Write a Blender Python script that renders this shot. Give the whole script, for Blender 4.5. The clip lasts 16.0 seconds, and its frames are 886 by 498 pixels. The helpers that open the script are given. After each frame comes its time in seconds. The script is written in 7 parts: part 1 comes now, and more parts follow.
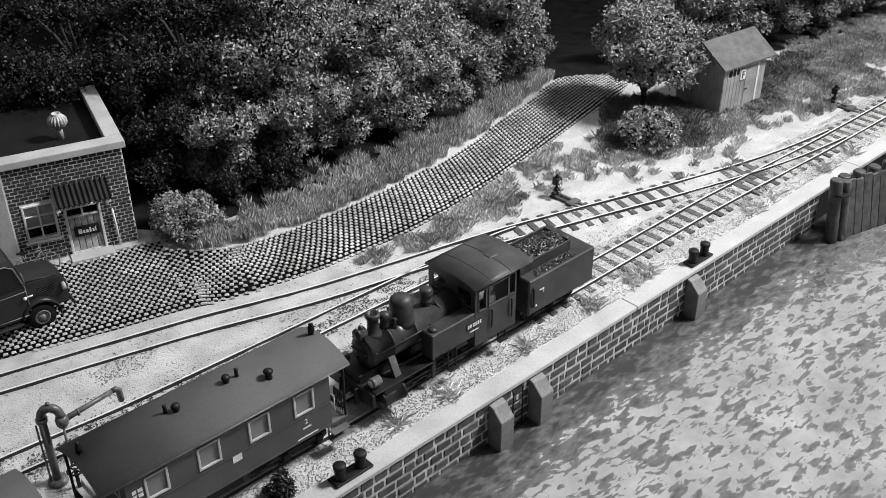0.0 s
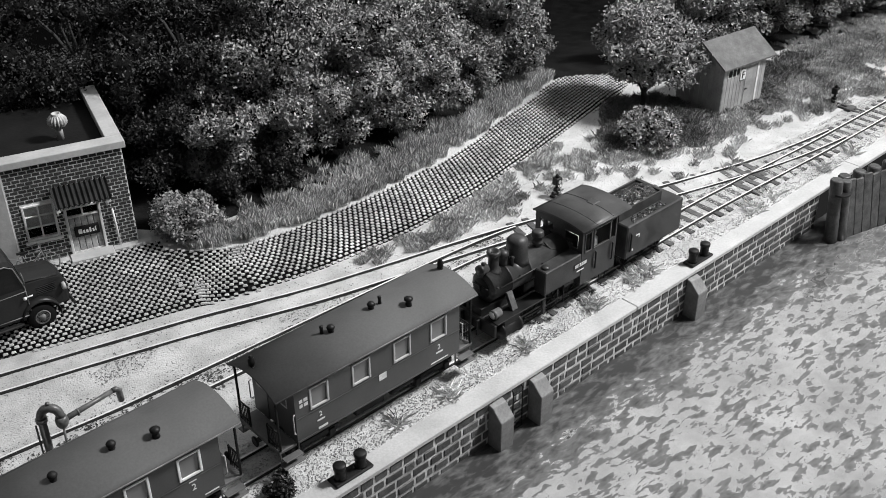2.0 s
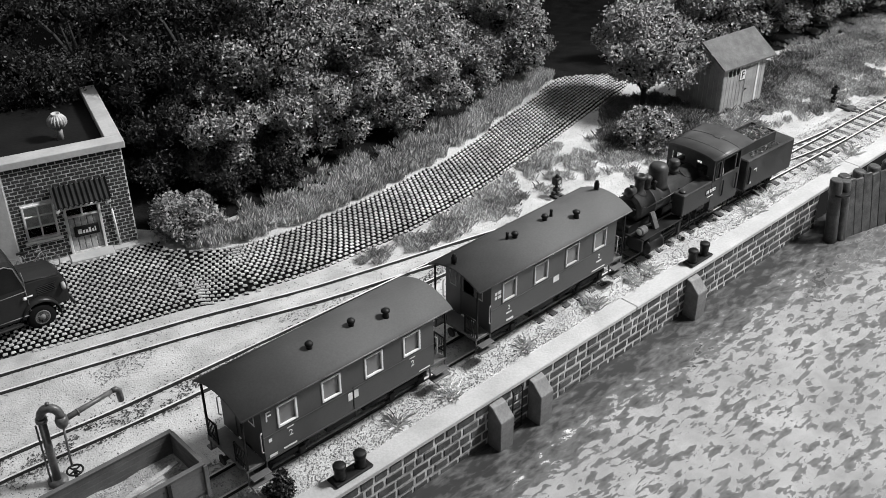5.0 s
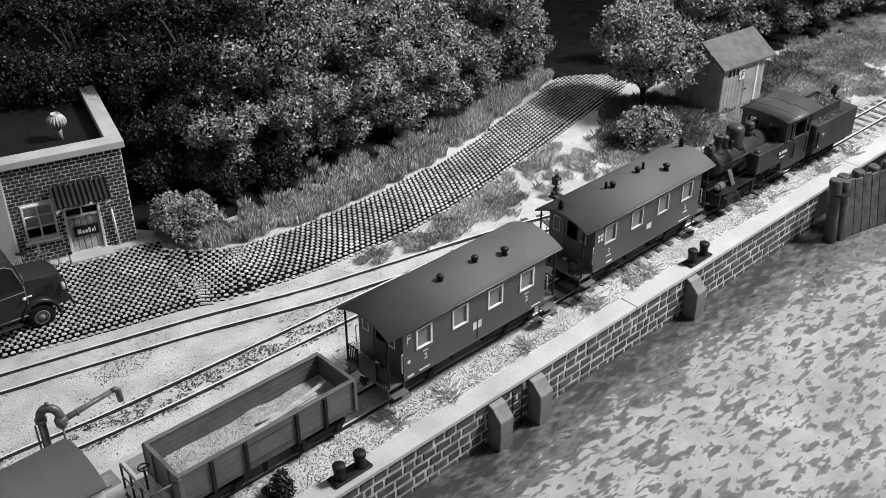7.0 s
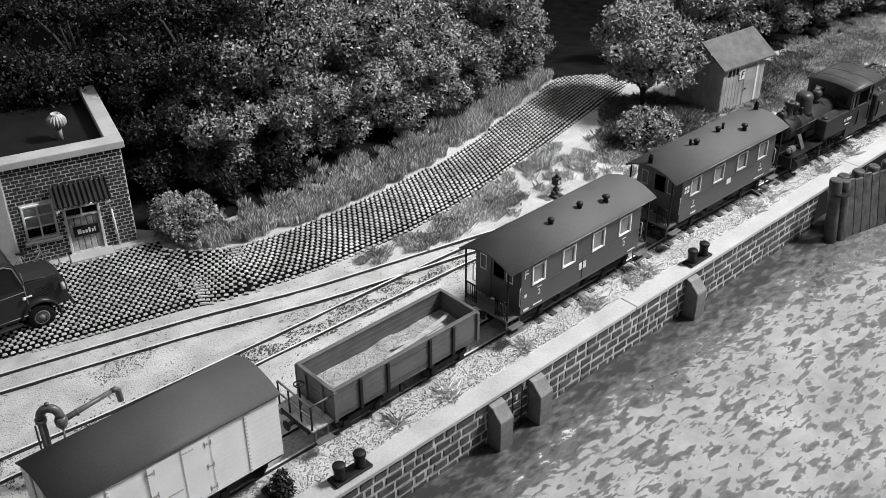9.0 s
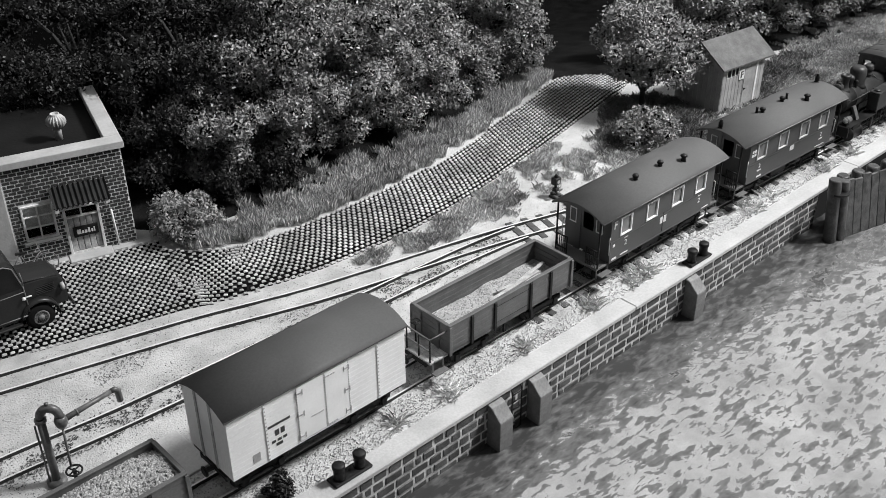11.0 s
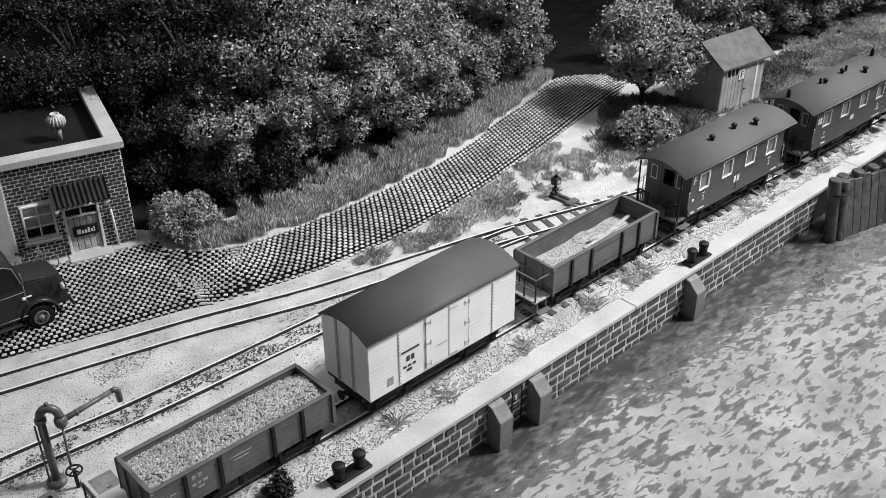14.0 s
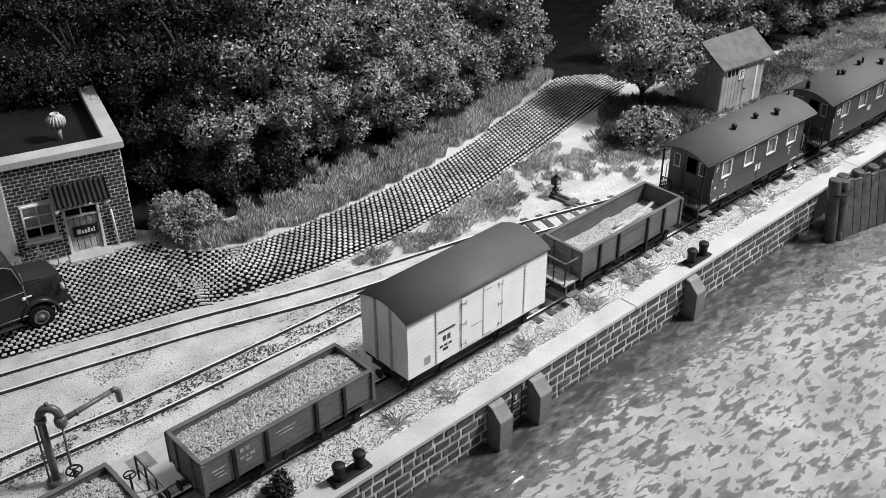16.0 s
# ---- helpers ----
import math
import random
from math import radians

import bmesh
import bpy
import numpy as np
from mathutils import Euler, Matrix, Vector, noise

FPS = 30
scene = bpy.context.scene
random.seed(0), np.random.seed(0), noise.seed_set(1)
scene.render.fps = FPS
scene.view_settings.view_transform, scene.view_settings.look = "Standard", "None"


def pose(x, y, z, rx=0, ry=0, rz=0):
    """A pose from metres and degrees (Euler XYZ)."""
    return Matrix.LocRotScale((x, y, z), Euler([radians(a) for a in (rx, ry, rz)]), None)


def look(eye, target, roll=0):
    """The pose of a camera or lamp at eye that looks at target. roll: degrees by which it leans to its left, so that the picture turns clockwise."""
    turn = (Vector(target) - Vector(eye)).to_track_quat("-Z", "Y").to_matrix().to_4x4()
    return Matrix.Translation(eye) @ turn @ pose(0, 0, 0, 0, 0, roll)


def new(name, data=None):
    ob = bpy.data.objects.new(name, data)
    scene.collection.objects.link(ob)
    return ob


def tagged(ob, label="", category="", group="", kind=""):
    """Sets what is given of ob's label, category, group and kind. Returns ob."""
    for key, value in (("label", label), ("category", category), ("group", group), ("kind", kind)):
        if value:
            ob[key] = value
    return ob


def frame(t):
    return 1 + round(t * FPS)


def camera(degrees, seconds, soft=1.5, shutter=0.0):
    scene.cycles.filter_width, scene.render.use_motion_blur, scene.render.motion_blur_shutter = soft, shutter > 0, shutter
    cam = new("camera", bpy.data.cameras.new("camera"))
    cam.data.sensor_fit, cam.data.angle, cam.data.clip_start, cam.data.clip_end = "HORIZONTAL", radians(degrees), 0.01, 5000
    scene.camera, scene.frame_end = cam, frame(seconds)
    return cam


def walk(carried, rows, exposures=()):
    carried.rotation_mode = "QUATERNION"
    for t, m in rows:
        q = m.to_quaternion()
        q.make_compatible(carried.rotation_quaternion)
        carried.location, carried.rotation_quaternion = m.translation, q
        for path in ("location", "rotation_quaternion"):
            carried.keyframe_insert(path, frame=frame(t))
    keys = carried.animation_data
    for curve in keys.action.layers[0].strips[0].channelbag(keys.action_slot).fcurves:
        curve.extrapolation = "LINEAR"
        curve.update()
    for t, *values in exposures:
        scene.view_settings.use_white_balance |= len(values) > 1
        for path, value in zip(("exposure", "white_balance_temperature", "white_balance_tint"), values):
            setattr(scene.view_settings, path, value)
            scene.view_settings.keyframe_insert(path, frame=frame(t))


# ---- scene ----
# A small-scale model railway: all sizes below are in units of 11 mm.
S = 0.011
EYE = Vector((0.0, -17.962, 18.894))


def aim(yaw):
    """The camera's pose, turned by yaw degrees from its first heading."""
    a, p = radians(42.555 + yaw), radians(31.733)
    way = Vector((math.sin(a) * math.cos(p), math.cos(a) * math.cos(p), -math.sin(p)))
    return look(EYE * S, (EYE + way * 30) * S, -0.38)


cam = camera(47.03, 16.0, soft=0.5)
walk(cam, [(0.0, aim(0)), (4.0, aim(0)), (6.5, aim(0.045)), (9.0, aim(0.045)), (11.5, aim(0.075)), (16.0, aim(0.08))])

# ---- light: a bright room lamp over the water, and the dim room ----
world = bpy.data.worlds.new("room")
scene.world = world
world.use_nodes = True
wn = world.node_tree
wn.nodes.clear()
w_out = wn.nodes.new("ShaderNodeOutputWorld")
w_bg = wn.nodes.new("ShaderNodeBackground")
w_tc = wn.nodes.new("ShaderNodeTexCoord")
w_sep = wn.nodes.new("ShaderNodeSeparateXYZ")
w_ramp = wn.nodes.new("ShaderNodeValToRGB")
w_ramp.color_ramp.elements[0].position = 0.0
w_ramp.color_ramp.elements[0].color = (0.03, 0.03, 0.03, 1)
w_ramp.color_ramp.elements[1].position = 0.05
w_ramp.color_ramp.elements[1].color = (0.20, 0.20, 0.20, 1)
for w_at, w_grey in ((0.38, 0.24), (0.45, 0.95), (1.0, 0.85)):
    w_stop = w_ramp.color_ramp.elements.new(w_at)
    w_stop.color = (w_grey, w_grey, w_grey, 1)
wn.links.new(w_tc.outputs["Generated"], w_sep.inputs[0])
wn.links.new(w_sep.outputs["Z"], w_ramp.inputs[0])
wn.links.new(w_ramp.outputs[0], w_bg.inputs[0])
w_dot = wn.nodes.new("ShaderNodeVectorMath")
w_dot.operation = "DOT_PRODUCT"
w_dot.inputs[1].default_value = (0.67, 0.74, 0.0)
w_side = wn.nodes.new("ShaderNodeMapRange")
w_side.interpolation_type = "SMOOTHSTEP"
w_side.inputs[1].default_value, w_side.inputs[2].default_value = -0.7, 0.75
w_side.inputs[3].default_value, w_side.inputs[4].default_value = 0.18, 0.66
wn.links.new(w_tc.outputs["Generated"], w_dot.inputs[0])
wn.links.new(w_dot.outputs["Value"], w_side.inputs[0])
wn.links.new(w_side.outputs[0], w_bg.inputs[1])
wn.links.new(w_bg.outputs[0], w_out.inputs[0])

lamp_data = bpy.data.lights.new("room_lamp", "AREA")
lamp_data.shape = "DISK"
lamp_data.size = 15 * S
lamp_data.spread = radians(95)
lamp_data.energy = 3.0
room_lamp = new("room_lamp", lamp_data)
room_lamp.matrix_world = look(Vector((58, -23, 57)) * S, Vector((23, 3, 0)) * S)
scene.view_settings.exposure = 0.0


# ---- materials ----
def mat(name, grey, rough=0.7, metal=0.0, var=0.25, size=1.0, fine=0.12, bump=0.15, worn=0.0, coat=0.0, lo=0.35, hi=0.65, gloss=0.5):
    """A grey surface: stains of the given size and fine grain, both in units, with a little relief."""
    m = bpy.data.materials.new(name)
    m.use_nodes = True
    nt = m.node_tree
    bs = nt.nodes["Principled BSDF"]
    tc = nt.nodes.new("ShaderNodeTexCoord")
    n1 = nt.nodes.new("ShaderNodeTexNoise")
    n1.inputs["Scale"].default_value = 1 / (size * S)
    n1.inputs["Detail"].default_value = 5
    n2 = nt.nodes.new("ShaderNodeTexNoise")
    n2.inputs["Scale"].default_value = 1 / (fine * S)
    n2.inputs["Detail"].default_value = 3
    r1 = nt.nodes.new("ShaderNodeMapRange")
    r1.inputs[1].default_value, r1.inputs[2].default_value = lo, hi
    r1.inputs[3].default_value, r1.inputs[4].default_value = 1 - var, 1 + var
    r2 = nt.nodes.new("ShaderNodeMapRange")
    r2.inputs[1].default_value, r2.inputs[2].default_value = 0.3, 0.7
    r2.inputs[3].default_value, r2.inputs[4].default_value = 1 - var * 0.6, 1 + var * 0.6
    mu = nt.nodes.new("ShaderNodeMath")
    mu.operation = "MULTIPLY"
    mg = nt.nodes.new("ShaderNodeMath")
    mg.operation = "MULTIPLY"
    mg.use_clamp = True
    mg.inputs[1].default_value = grey
    oi = nt.nodes.new("ShaderNodeObjectInfo")
    r3 = nt.nodes.new("ShaderNodeMapRange")
    r3.inputs[3].default_value, r3.inputs[4].default_value = 1 - worn, 1 + worn
    mw = nt.nodes.new("ShaderNodeMath")
    mw.operation = "MULTIPLY"
    L = nt.links.new
    L(tc.outputs["Object"], n1.inputs["Vector"])
    L(tc.outputs["Object"], n2.inputs["Vector"])
    L(n1.outputs[0], r1.inputs[0])
    L(n2.outputs[0], r2.inputs[0])
    L(r1.outputs[0], mu.inputs[0])
    L(r2.outputs[0], mu.inputs[1])
    L(oi.outputs["Random"], r3.inputs[0])
    L(mu.outputs[0], mw.inputs[0])
    L(r3.outputs[0], mw.inputs[1])
    L(mw.outputs[0], mg.inputs[0])
    L(mg.outputs[0], bs.inputs["Base Color"])
    rr = nt.nodes.new("ShaderNodeMapRange")
    rr.inputs[1].default_value, rr.inputs[2].default_value = 0.3, 0.7
    rr.inputs[3].default_value, rr.inputs[4].default_value = max(rough - 0.12, 0.02), min(rough + 0.12, 1)
    L(n1.outputs[0], rr.inputs[0])
    L(rr.outputs[0], bs.inputs["Roughness"])
    bs.inputs["Metallic"].default_value = metal
    bs.inputs["Specular IOR Level"].default_value = gloss
    bs.inputs["Coat Weight"].default_value = coat
    if bump:
        bp = nt.nodes.new("ShaderNodeBump")
        bp.inputs["Strength"].default_value = bump
        bp.inputs["Distance"].default_value = fine * S * 0.5
        L(n2.outputs[0], bp.inputs["Height"])
        L(bp.outputs[0], bs.inputs["Normal"])
    return m


def islands(m, spread):
    """Vary the base colour of m from one joined piece to the next."""
    nt = m.node_tree
    bs = nt.nodes["Principled BSDF"]
    src = bs.inputs["Base Color"].links[0].from_socket
    ge = nt.nodes.new("ShaderNodeNewGeometry")
    rg = nt.nodes.new("ShaderNodeMapRange")
    rg.inputs[3].default_value, rg.inputs[4].default_value = 1 - spread, 1 + spread
    mm = nt.nodes.new("ShaderNodeMath")
    mm.operation = "MULTIPLY"
    nt.links.new(ge.outputs["Random Per Island"], rg.inputs[0])
    nt.links.new(src, mm.inputs[0])
    nt.links.new(rg.outputs[0], mm.inputs[1])
    nt.links.new(mm.outputs[0], bs.inputs["Base Color"])
    return m


M_SAND = mat("sand", 0.45, 0.95, var=0.16, size=0.9, fine=0.05, bump=1.0)
M_GRAVEL = islands(mat("gravel", 0.35, 0.9, var=0.2, size=0.8, fine=0.1), 0.25)
M_SETT = islands(mat("setts", 0.47, 0.55, var=0.3, size=1.6, fine=0.09, bump=0.4), 0.25)
M_SETT1 = mat("single_setts", 0.47, 0.55, var=0.3, size=1.6, fine=0.09, bump=0.4, worn=0.25)
# Dark joints; also paints the shade on the setts' lower sides.
M_JOINT_SHADE = mat("joint_and_side_shade", 0.008, 0.95, var=0.4, size=1.2, gloss=0.1)
M_BRICK = islands(mat("brick", 0.038, 0.75, var=0.3, size=0.8, fine=0.06, bump=0.4, worn=0.25), 0.3)
M_MORTAR = mat("mortar", 0.80, 0.9, var=0.2, size=0.5)
M_STONE = mat("quay_stone", 0.075, 0.6, var=0.35, size=0.5, fine=0.07, bump=0.4, worn=0.25)
M_QMORTAR = mat("quay_mortar", 0.55, 0.9, var=0.22, size=0.4)
M_COPING = mat("coping_concrete", 0.42, 0.8, var=0.12, size=1.5, fine=0.08, bump=0.2)
M_CONCRETE = mat("fender_concrete", 0.17, 0.6, var=0.25, size=0.5, fine=0.08, bump=0.2)
M_PLASTER = mat("plaster", 0.42, 0.8, var=0.12, size=1.0)
M_CAP = mat("parapet_cap", 0.46, 0.75, var=0.10, size=1.0)
M_ROOFFELT = mat("roof_felt", 0.009, 0.9, var=0.3, size=1.0, gloss=0.2)
M_DARKWOOD = mat("tarred_wood", 0.05, 0.7, var=0.4, size=0.4, fine=0.05, bump=0.4)
M_PILE = mat("pile_wood", 0.05, 0.5, var=0.45, size=0.25, fine=0.05, bump=0.5, worn=0.2)
M_SLEEPER = mat("sleeper_wood", 0.07, 0.8, var=0.4, size=0.3, fine=0.06, bump=0.4, worn=0.3)
M_RAIL = mat("rail_steel", 0.02, 0.6, 0.0, var=0.3, size=0.5)
M_RAILTOP = mat("rail_polished", 0.72, 0.35, 0.1, var=0.12, size=0.8)
M_BLACK = mat("black_iron", 0.010, 0.5, 0.0, var=0.3, size=0.5, fine=0.05, bump=0.1, gloss=0.25)
M_LOCO = mat("loco_black", 0.034, 0.45, 0.0, var=0.35, size=0.5, fine=0.05, bump=0.08, gloss=0.35)
M_LOCOROOF = mat("loco_roof", 0.045, 0.5, 0.0, var=0.25, size=0.7, fine=0.05, bump=0.05)
M_COACH = mat("coach_paint", 0.060, 0.45, 0.0, var=0.12, size=1.2, fine=0.05, bump=0.03)
M_ROOF = mat("coach_roof", 0.075, 0.75, 0.0, var=0.15, size=1.5, fine=0.06, bump=0.05)
M_BOXROOF = mat("van_roof", 0.07, 0.75, 0.0, var=0.15, size=2.0, fine=0.06, bump=0.05)
M_WHITE = mat("white_paint", 0.80, 0.5, var=0.05, size=1.0, fine=0.06, bump=0.03)
M_FRAME = mat("window_frame_paint", 0.42, 0.5, var=0.1, size=0.5)
M_FRAME_W = mat("window_frame_white", 0.75, 0.5, var=0.08, size=0.5)
M_GREYPAINT = mat("wagon_grey", 0.10, 0.55, var=0.2, size=0.6, fine=0.05, bump=0.1)
M_GREYIN = mat("wagon_inside", 0.11, 0.7, var=0.25, size=0.6, fine=0.05, bump=0.15)
M_LETTER = mat("lettering", 0.65, 0.6, var=0.12, size=0.2)
M_LETTER_W = mat("worn_lettering", 0.32, 0.7, var=0.3, size=0.1)
M_LETTER_D = mat("dark_lettering", 0.04, 0.6, var=0.1, size=0.2)
M_SEAM = mat("seam_grey", 0.36, 0.6, var=0.2, size=0.2)
M_COAL = islands(mat("coal", 0.022, 0.35, var=0.4, size=0.2, fine=0.05, bump=0.5), 0.5)
M_CINDER = islands(mat("cinders", 0.05, 0.7, var=0.4, size=0.2, fine=0.05, bump=0.5), 0.6)
M_FLOCK = islands(mat("ground_scatter", 0.15, 0.9, var=0.4, size=0.3, fine=0.05, bump=0.3), 0.6)
M_LOAD = islands(mat("crushed_stone", 0.33, 0.85, var=0.15, size=0.6, fine=0.05, bump=0.3), 0.35)
M_PLANK = mat("old_planks", 0.36, 0.8, var=0.3, size=0.3, fine=0.05, bump=0.2)
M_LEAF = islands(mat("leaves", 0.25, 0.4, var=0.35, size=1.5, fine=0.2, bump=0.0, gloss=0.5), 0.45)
# Darkened leaf copy: paints shade on left and rear trees; also the dark tuft.
M_LEAF_DARK_SHADE = islands(mat("leaves_dark_shade", 0.022, 0.5, var=0.35, size=1.5, fine=0.2, bump=0.0), 0.45)
M_BARK = mat("bark", 0.03, 0.9, var=0.4, size=0.4, fine=0.06, bump=0.6)
M_CROWN_SHADE = mat("crown_shade", 0.010, 0.95, var=0.4, size=0.4, fine=0.05, bump=0.5, gloss=0.05)
M_GRASS = islands(mat("dry_grass", 0.42, 0.8, var=0.3, size=1.5, fine=0.3, bump=0.0), 0.45)
M_STRAW = islands(mat("straw", 0.64, 0.8, var=0.3, size=1.5, fine=0.3, bump=0.0), 0.35)
M_GRASS_D = islands(mat("rough_grass", 0.45, 0.8, var=0.4, size=1.5, fine=0.3, bump=0.0), 0.45)
M_GRASS_S = islands(mat("dark_grass", 0.17, 0.7, var=0.4, size=1.2, fine=0.3, bump=0.0), 0.5)
# Soil tone taken near-black so the shade under the trees is painted in.
M_SHADED_SOIL = mat("shaded_soil", 0.008, 0.95, var=0.5, size=0.8, fine=0.07, bump=1.0, gloss=0.1)
M_CRANE = mat("crane_iron", 0.10, 0.4, 0.0, var=0.3, size=0.3, fine=0.05, bump=0.1)
M_TRUCK = mat("truck_paint", 0.018, 0.4, var=0.25, size=0.6, fine=0.05, bump=0.03, gloss=0.3)
M_TYRE = mat("tyre_rubber", 0.007, 0.8, var=0.2, size=0.3, gloss=0.15)
M_RIM = mat("rim_paint", 0.16, 0.5, var=0.2, size=0.2)
M_SHED = mat("shed_boards", 0.33, 0.75, var=0.2, size=0.8, fine=0.06, bump=0.2)
M_SHEDROOF = mat("shed_roof_felt", 0.11, 0.85, var=0.3, size=0.5, fine=0.06, bump=0.3)
M_BACK = mat("backdrop_paint", 0.004, 0.95, var=0.2, size=6.0, bump=0.0, gloss=0.03)
M_CHIM = mat("vent_metal", 0.45, 0.5, 0.0, var=0.2, size=0.2)
M_CURTAIN = mat("curtain_cloth", 0.6, 0.8, var=0.2, size=0.3)

M_GLASS = bpy.data.materials.new("window_glass")
M_GLASS.use_nodes = True
_g = M_GLASS.node_tree.nodes["Principled BSDF"]
_g.inputs["Base Color"].default_value = (0.9, 0.9, 0.9, 1)
_g.inputs["Roughness"].default_value = 0.06
_g.inputs["Transmission Weight"].default_value = 1.0
_g.inputs["IOR"].default_value = 1.2

M_WATER = mat("cast_water", 0.72, 0.09, 0.9, var=0.12, size=2.5, fine=0.5, bump=0.0)

M_ACETATE = bpy.data.materials.new("clear_plastic_pane")
M_ACETATE.use_nodes = True
_g = M_ACETATE.node_tree.nodes["Principled BSDF"]
_g.inputs["Base Color"].default_value = (0.32, 0.32, 0.32, 1)
_g.inputs["Roughness"].default_value = 0.1
_g.inputs["Transmission Weight"].default_value = 0.45
_g.inputs["IOR"].default_value = 1.5


def painted_reflection(m):
    """Paints the water's broken reflection as dull dark patches, closing up where it meets the quay."""
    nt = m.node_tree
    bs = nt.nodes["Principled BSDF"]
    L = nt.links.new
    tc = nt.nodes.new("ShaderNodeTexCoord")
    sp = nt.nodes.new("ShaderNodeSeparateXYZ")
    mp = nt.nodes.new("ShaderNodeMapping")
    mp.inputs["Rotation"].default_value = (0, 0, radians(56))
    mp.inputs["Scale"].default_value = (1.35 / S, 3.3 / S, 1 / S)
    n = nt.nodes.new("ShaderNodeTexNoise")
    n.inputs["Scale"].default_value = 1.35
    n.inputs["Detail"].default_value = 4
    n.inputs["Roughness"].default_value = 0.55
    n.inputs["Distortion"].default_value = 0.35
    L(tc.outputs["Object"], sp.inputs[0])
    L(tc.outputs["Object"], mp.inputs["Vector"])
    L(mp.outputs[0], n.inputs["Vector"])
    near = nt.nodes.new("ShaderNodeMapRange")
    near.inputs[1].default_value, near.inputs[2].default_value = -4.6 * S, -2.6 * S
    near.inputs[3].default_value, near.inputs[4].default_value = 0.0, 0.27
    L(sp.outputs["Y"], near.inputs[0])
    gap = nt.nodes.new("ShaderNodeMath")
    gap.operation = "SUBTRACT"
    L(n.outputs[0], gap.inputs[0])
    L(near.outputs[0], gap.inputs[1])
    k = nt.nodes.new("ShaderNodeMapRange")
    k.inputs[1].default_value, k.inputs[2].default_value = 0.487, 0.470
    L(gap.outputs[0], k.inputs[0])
    # grey of the painted dark reflection patches
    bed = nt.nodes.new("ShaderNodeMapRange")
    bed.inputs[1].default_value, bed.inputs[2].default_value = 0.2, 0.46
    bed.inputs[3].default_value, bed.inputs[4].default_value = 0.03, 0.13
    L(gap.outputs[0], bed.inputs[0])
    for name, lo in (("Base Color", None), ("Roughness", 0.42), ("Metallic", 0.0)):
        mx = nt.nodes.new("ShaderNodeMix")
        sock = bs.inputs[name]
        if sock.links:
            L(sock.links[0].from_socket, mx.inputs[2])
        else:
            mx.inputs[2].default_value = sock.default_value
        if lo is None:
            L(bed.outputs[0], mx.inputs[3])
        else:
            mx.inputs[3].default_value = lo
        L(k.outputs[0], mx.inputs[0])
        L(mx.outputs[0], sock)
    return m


painted_reflection(M_WATER)


# ---- mesh helpers ----
def box(bm, x0, x1, y0, y1, z0, z1, bevel=0.0):
    if bevel <= 0:
        vs = [bm.verts.new((x, y, z)) for x in (x0, x1) for y in (y0, y1) for z in (z0, z1)]
        for f in ((0, 1, 3, 2), (4, 6, 7, 5), (0, 4, 5, 1), (2, 3, 7, 6), (0, 2, 6, 4), (1, 5, 7, 3)):
            bm.faces.new([vs[i] for i in f])
        return vs
    b = min(bevel, 0.45 * min(abs(x1 - x0), abs(y1 - y0), abs(z1 - z0)))
    vs = {}
    xs, ys, zs = (x0, x1), (y0, y1), (z0, z1)
    for i in (0, 1):
        for j in (0, 1):
            for k in (0, 1):
                sx, sy, sz = (b, -b)[i], (b, -b)[j], (b, -b)[k]
                vs[i, j, k, 0] = bm.verts.new((xs[i], ys[j] + sy, zs[k] + sz))
                vs[i, j, k, 1] = bm.verts.new((xs[i] + sx, ys[j], zs[k] + sz))
                vs[i, j, k, 2] = bm.verts.new((xs[i] + sx, ys[j] + sy, zs[k]))
    fs = []
    for i in (0, 1):
        fs.append([vs[i, j, k, 0] for j, k in ((0, 0), (1, 0), (1, 1), (0, 1))])
        fs.append([vs[j, i, k, 1] for j, k in ((0, 0), (1, 0), (1, 1), (0, 1))])
        fs.append([vs[j, k, i, 2] for j, k in ((0, 0), (1, 0), (1, 1), (0, 1))])
    for i in (0, 1):
        for j in (0, 1):
            fs.append([vs[i, j, 0, 0], vs[i, j, 1, 0], vs[i, j, 1, 1], vs[i, j, 0, 1]])
            fs.append([vs[i, 0, j, 0], vs[i, 1, j, 0], vs[i, 1, j, 2], vs[i, 0, j, 2]])
            fs.append([vs[0, i, j, 1], vs[1, i, j, 1], vs[1, i, j, 2], vs[0, i, j, 2]])
            for k in (0, 1):
                fs.append([vs[i, j, k, 0], vs[i, j, k, 1], vs[i, j, k, 2]])
    new_faces = [bm.faces.new(f) for f in fs]
    bmesh.ops.recalc_face_normals(bm, faces=new_faces)
    return [v for f in new_faces for v in f.verts]


def ring_between(bm, a, b, smooth=True):
    n = len(a)
    for i in range(n):
        f = bm.faces.new((a[i], a[(i + 1) % n], b[(i + 1) % n], b[i]))
        f.smooth = smooth


def tube(bm, pts, radii, seg=10, caps=True):
    """A round bar along pts; radii one number or one for each point."""
    pts = [Vector(p) for p in pts]
    if not isinstance(radii, (list, tuple)):
        radii = [radii] * len(pts)
    rings = []
    up = None
    for i, p in enumerate(pts):
        d = (pts[min(i + 1, len(pts) - 1)] - pts[max(i - 1, 0)]).normalized()
        if up is None:
            up = d.orthogonal().normalized()
        up = (up - d * up.dot(d)).normalized()
        side = d.cross(up)
        rings.append([bm.verts.new(p + (up * math.cos(2 * math.pi * k / seg) + side * math.sin(2 * math.pi * k / seg)) * radii[i]) for k in range(seg)])
    for a, b in zip(rings, rings[1:]):
        ring_between(bm, a, b)
    if caps:
        bm.faces.new(rings[0][::-1])
        bm.faces.new(rings[-1])


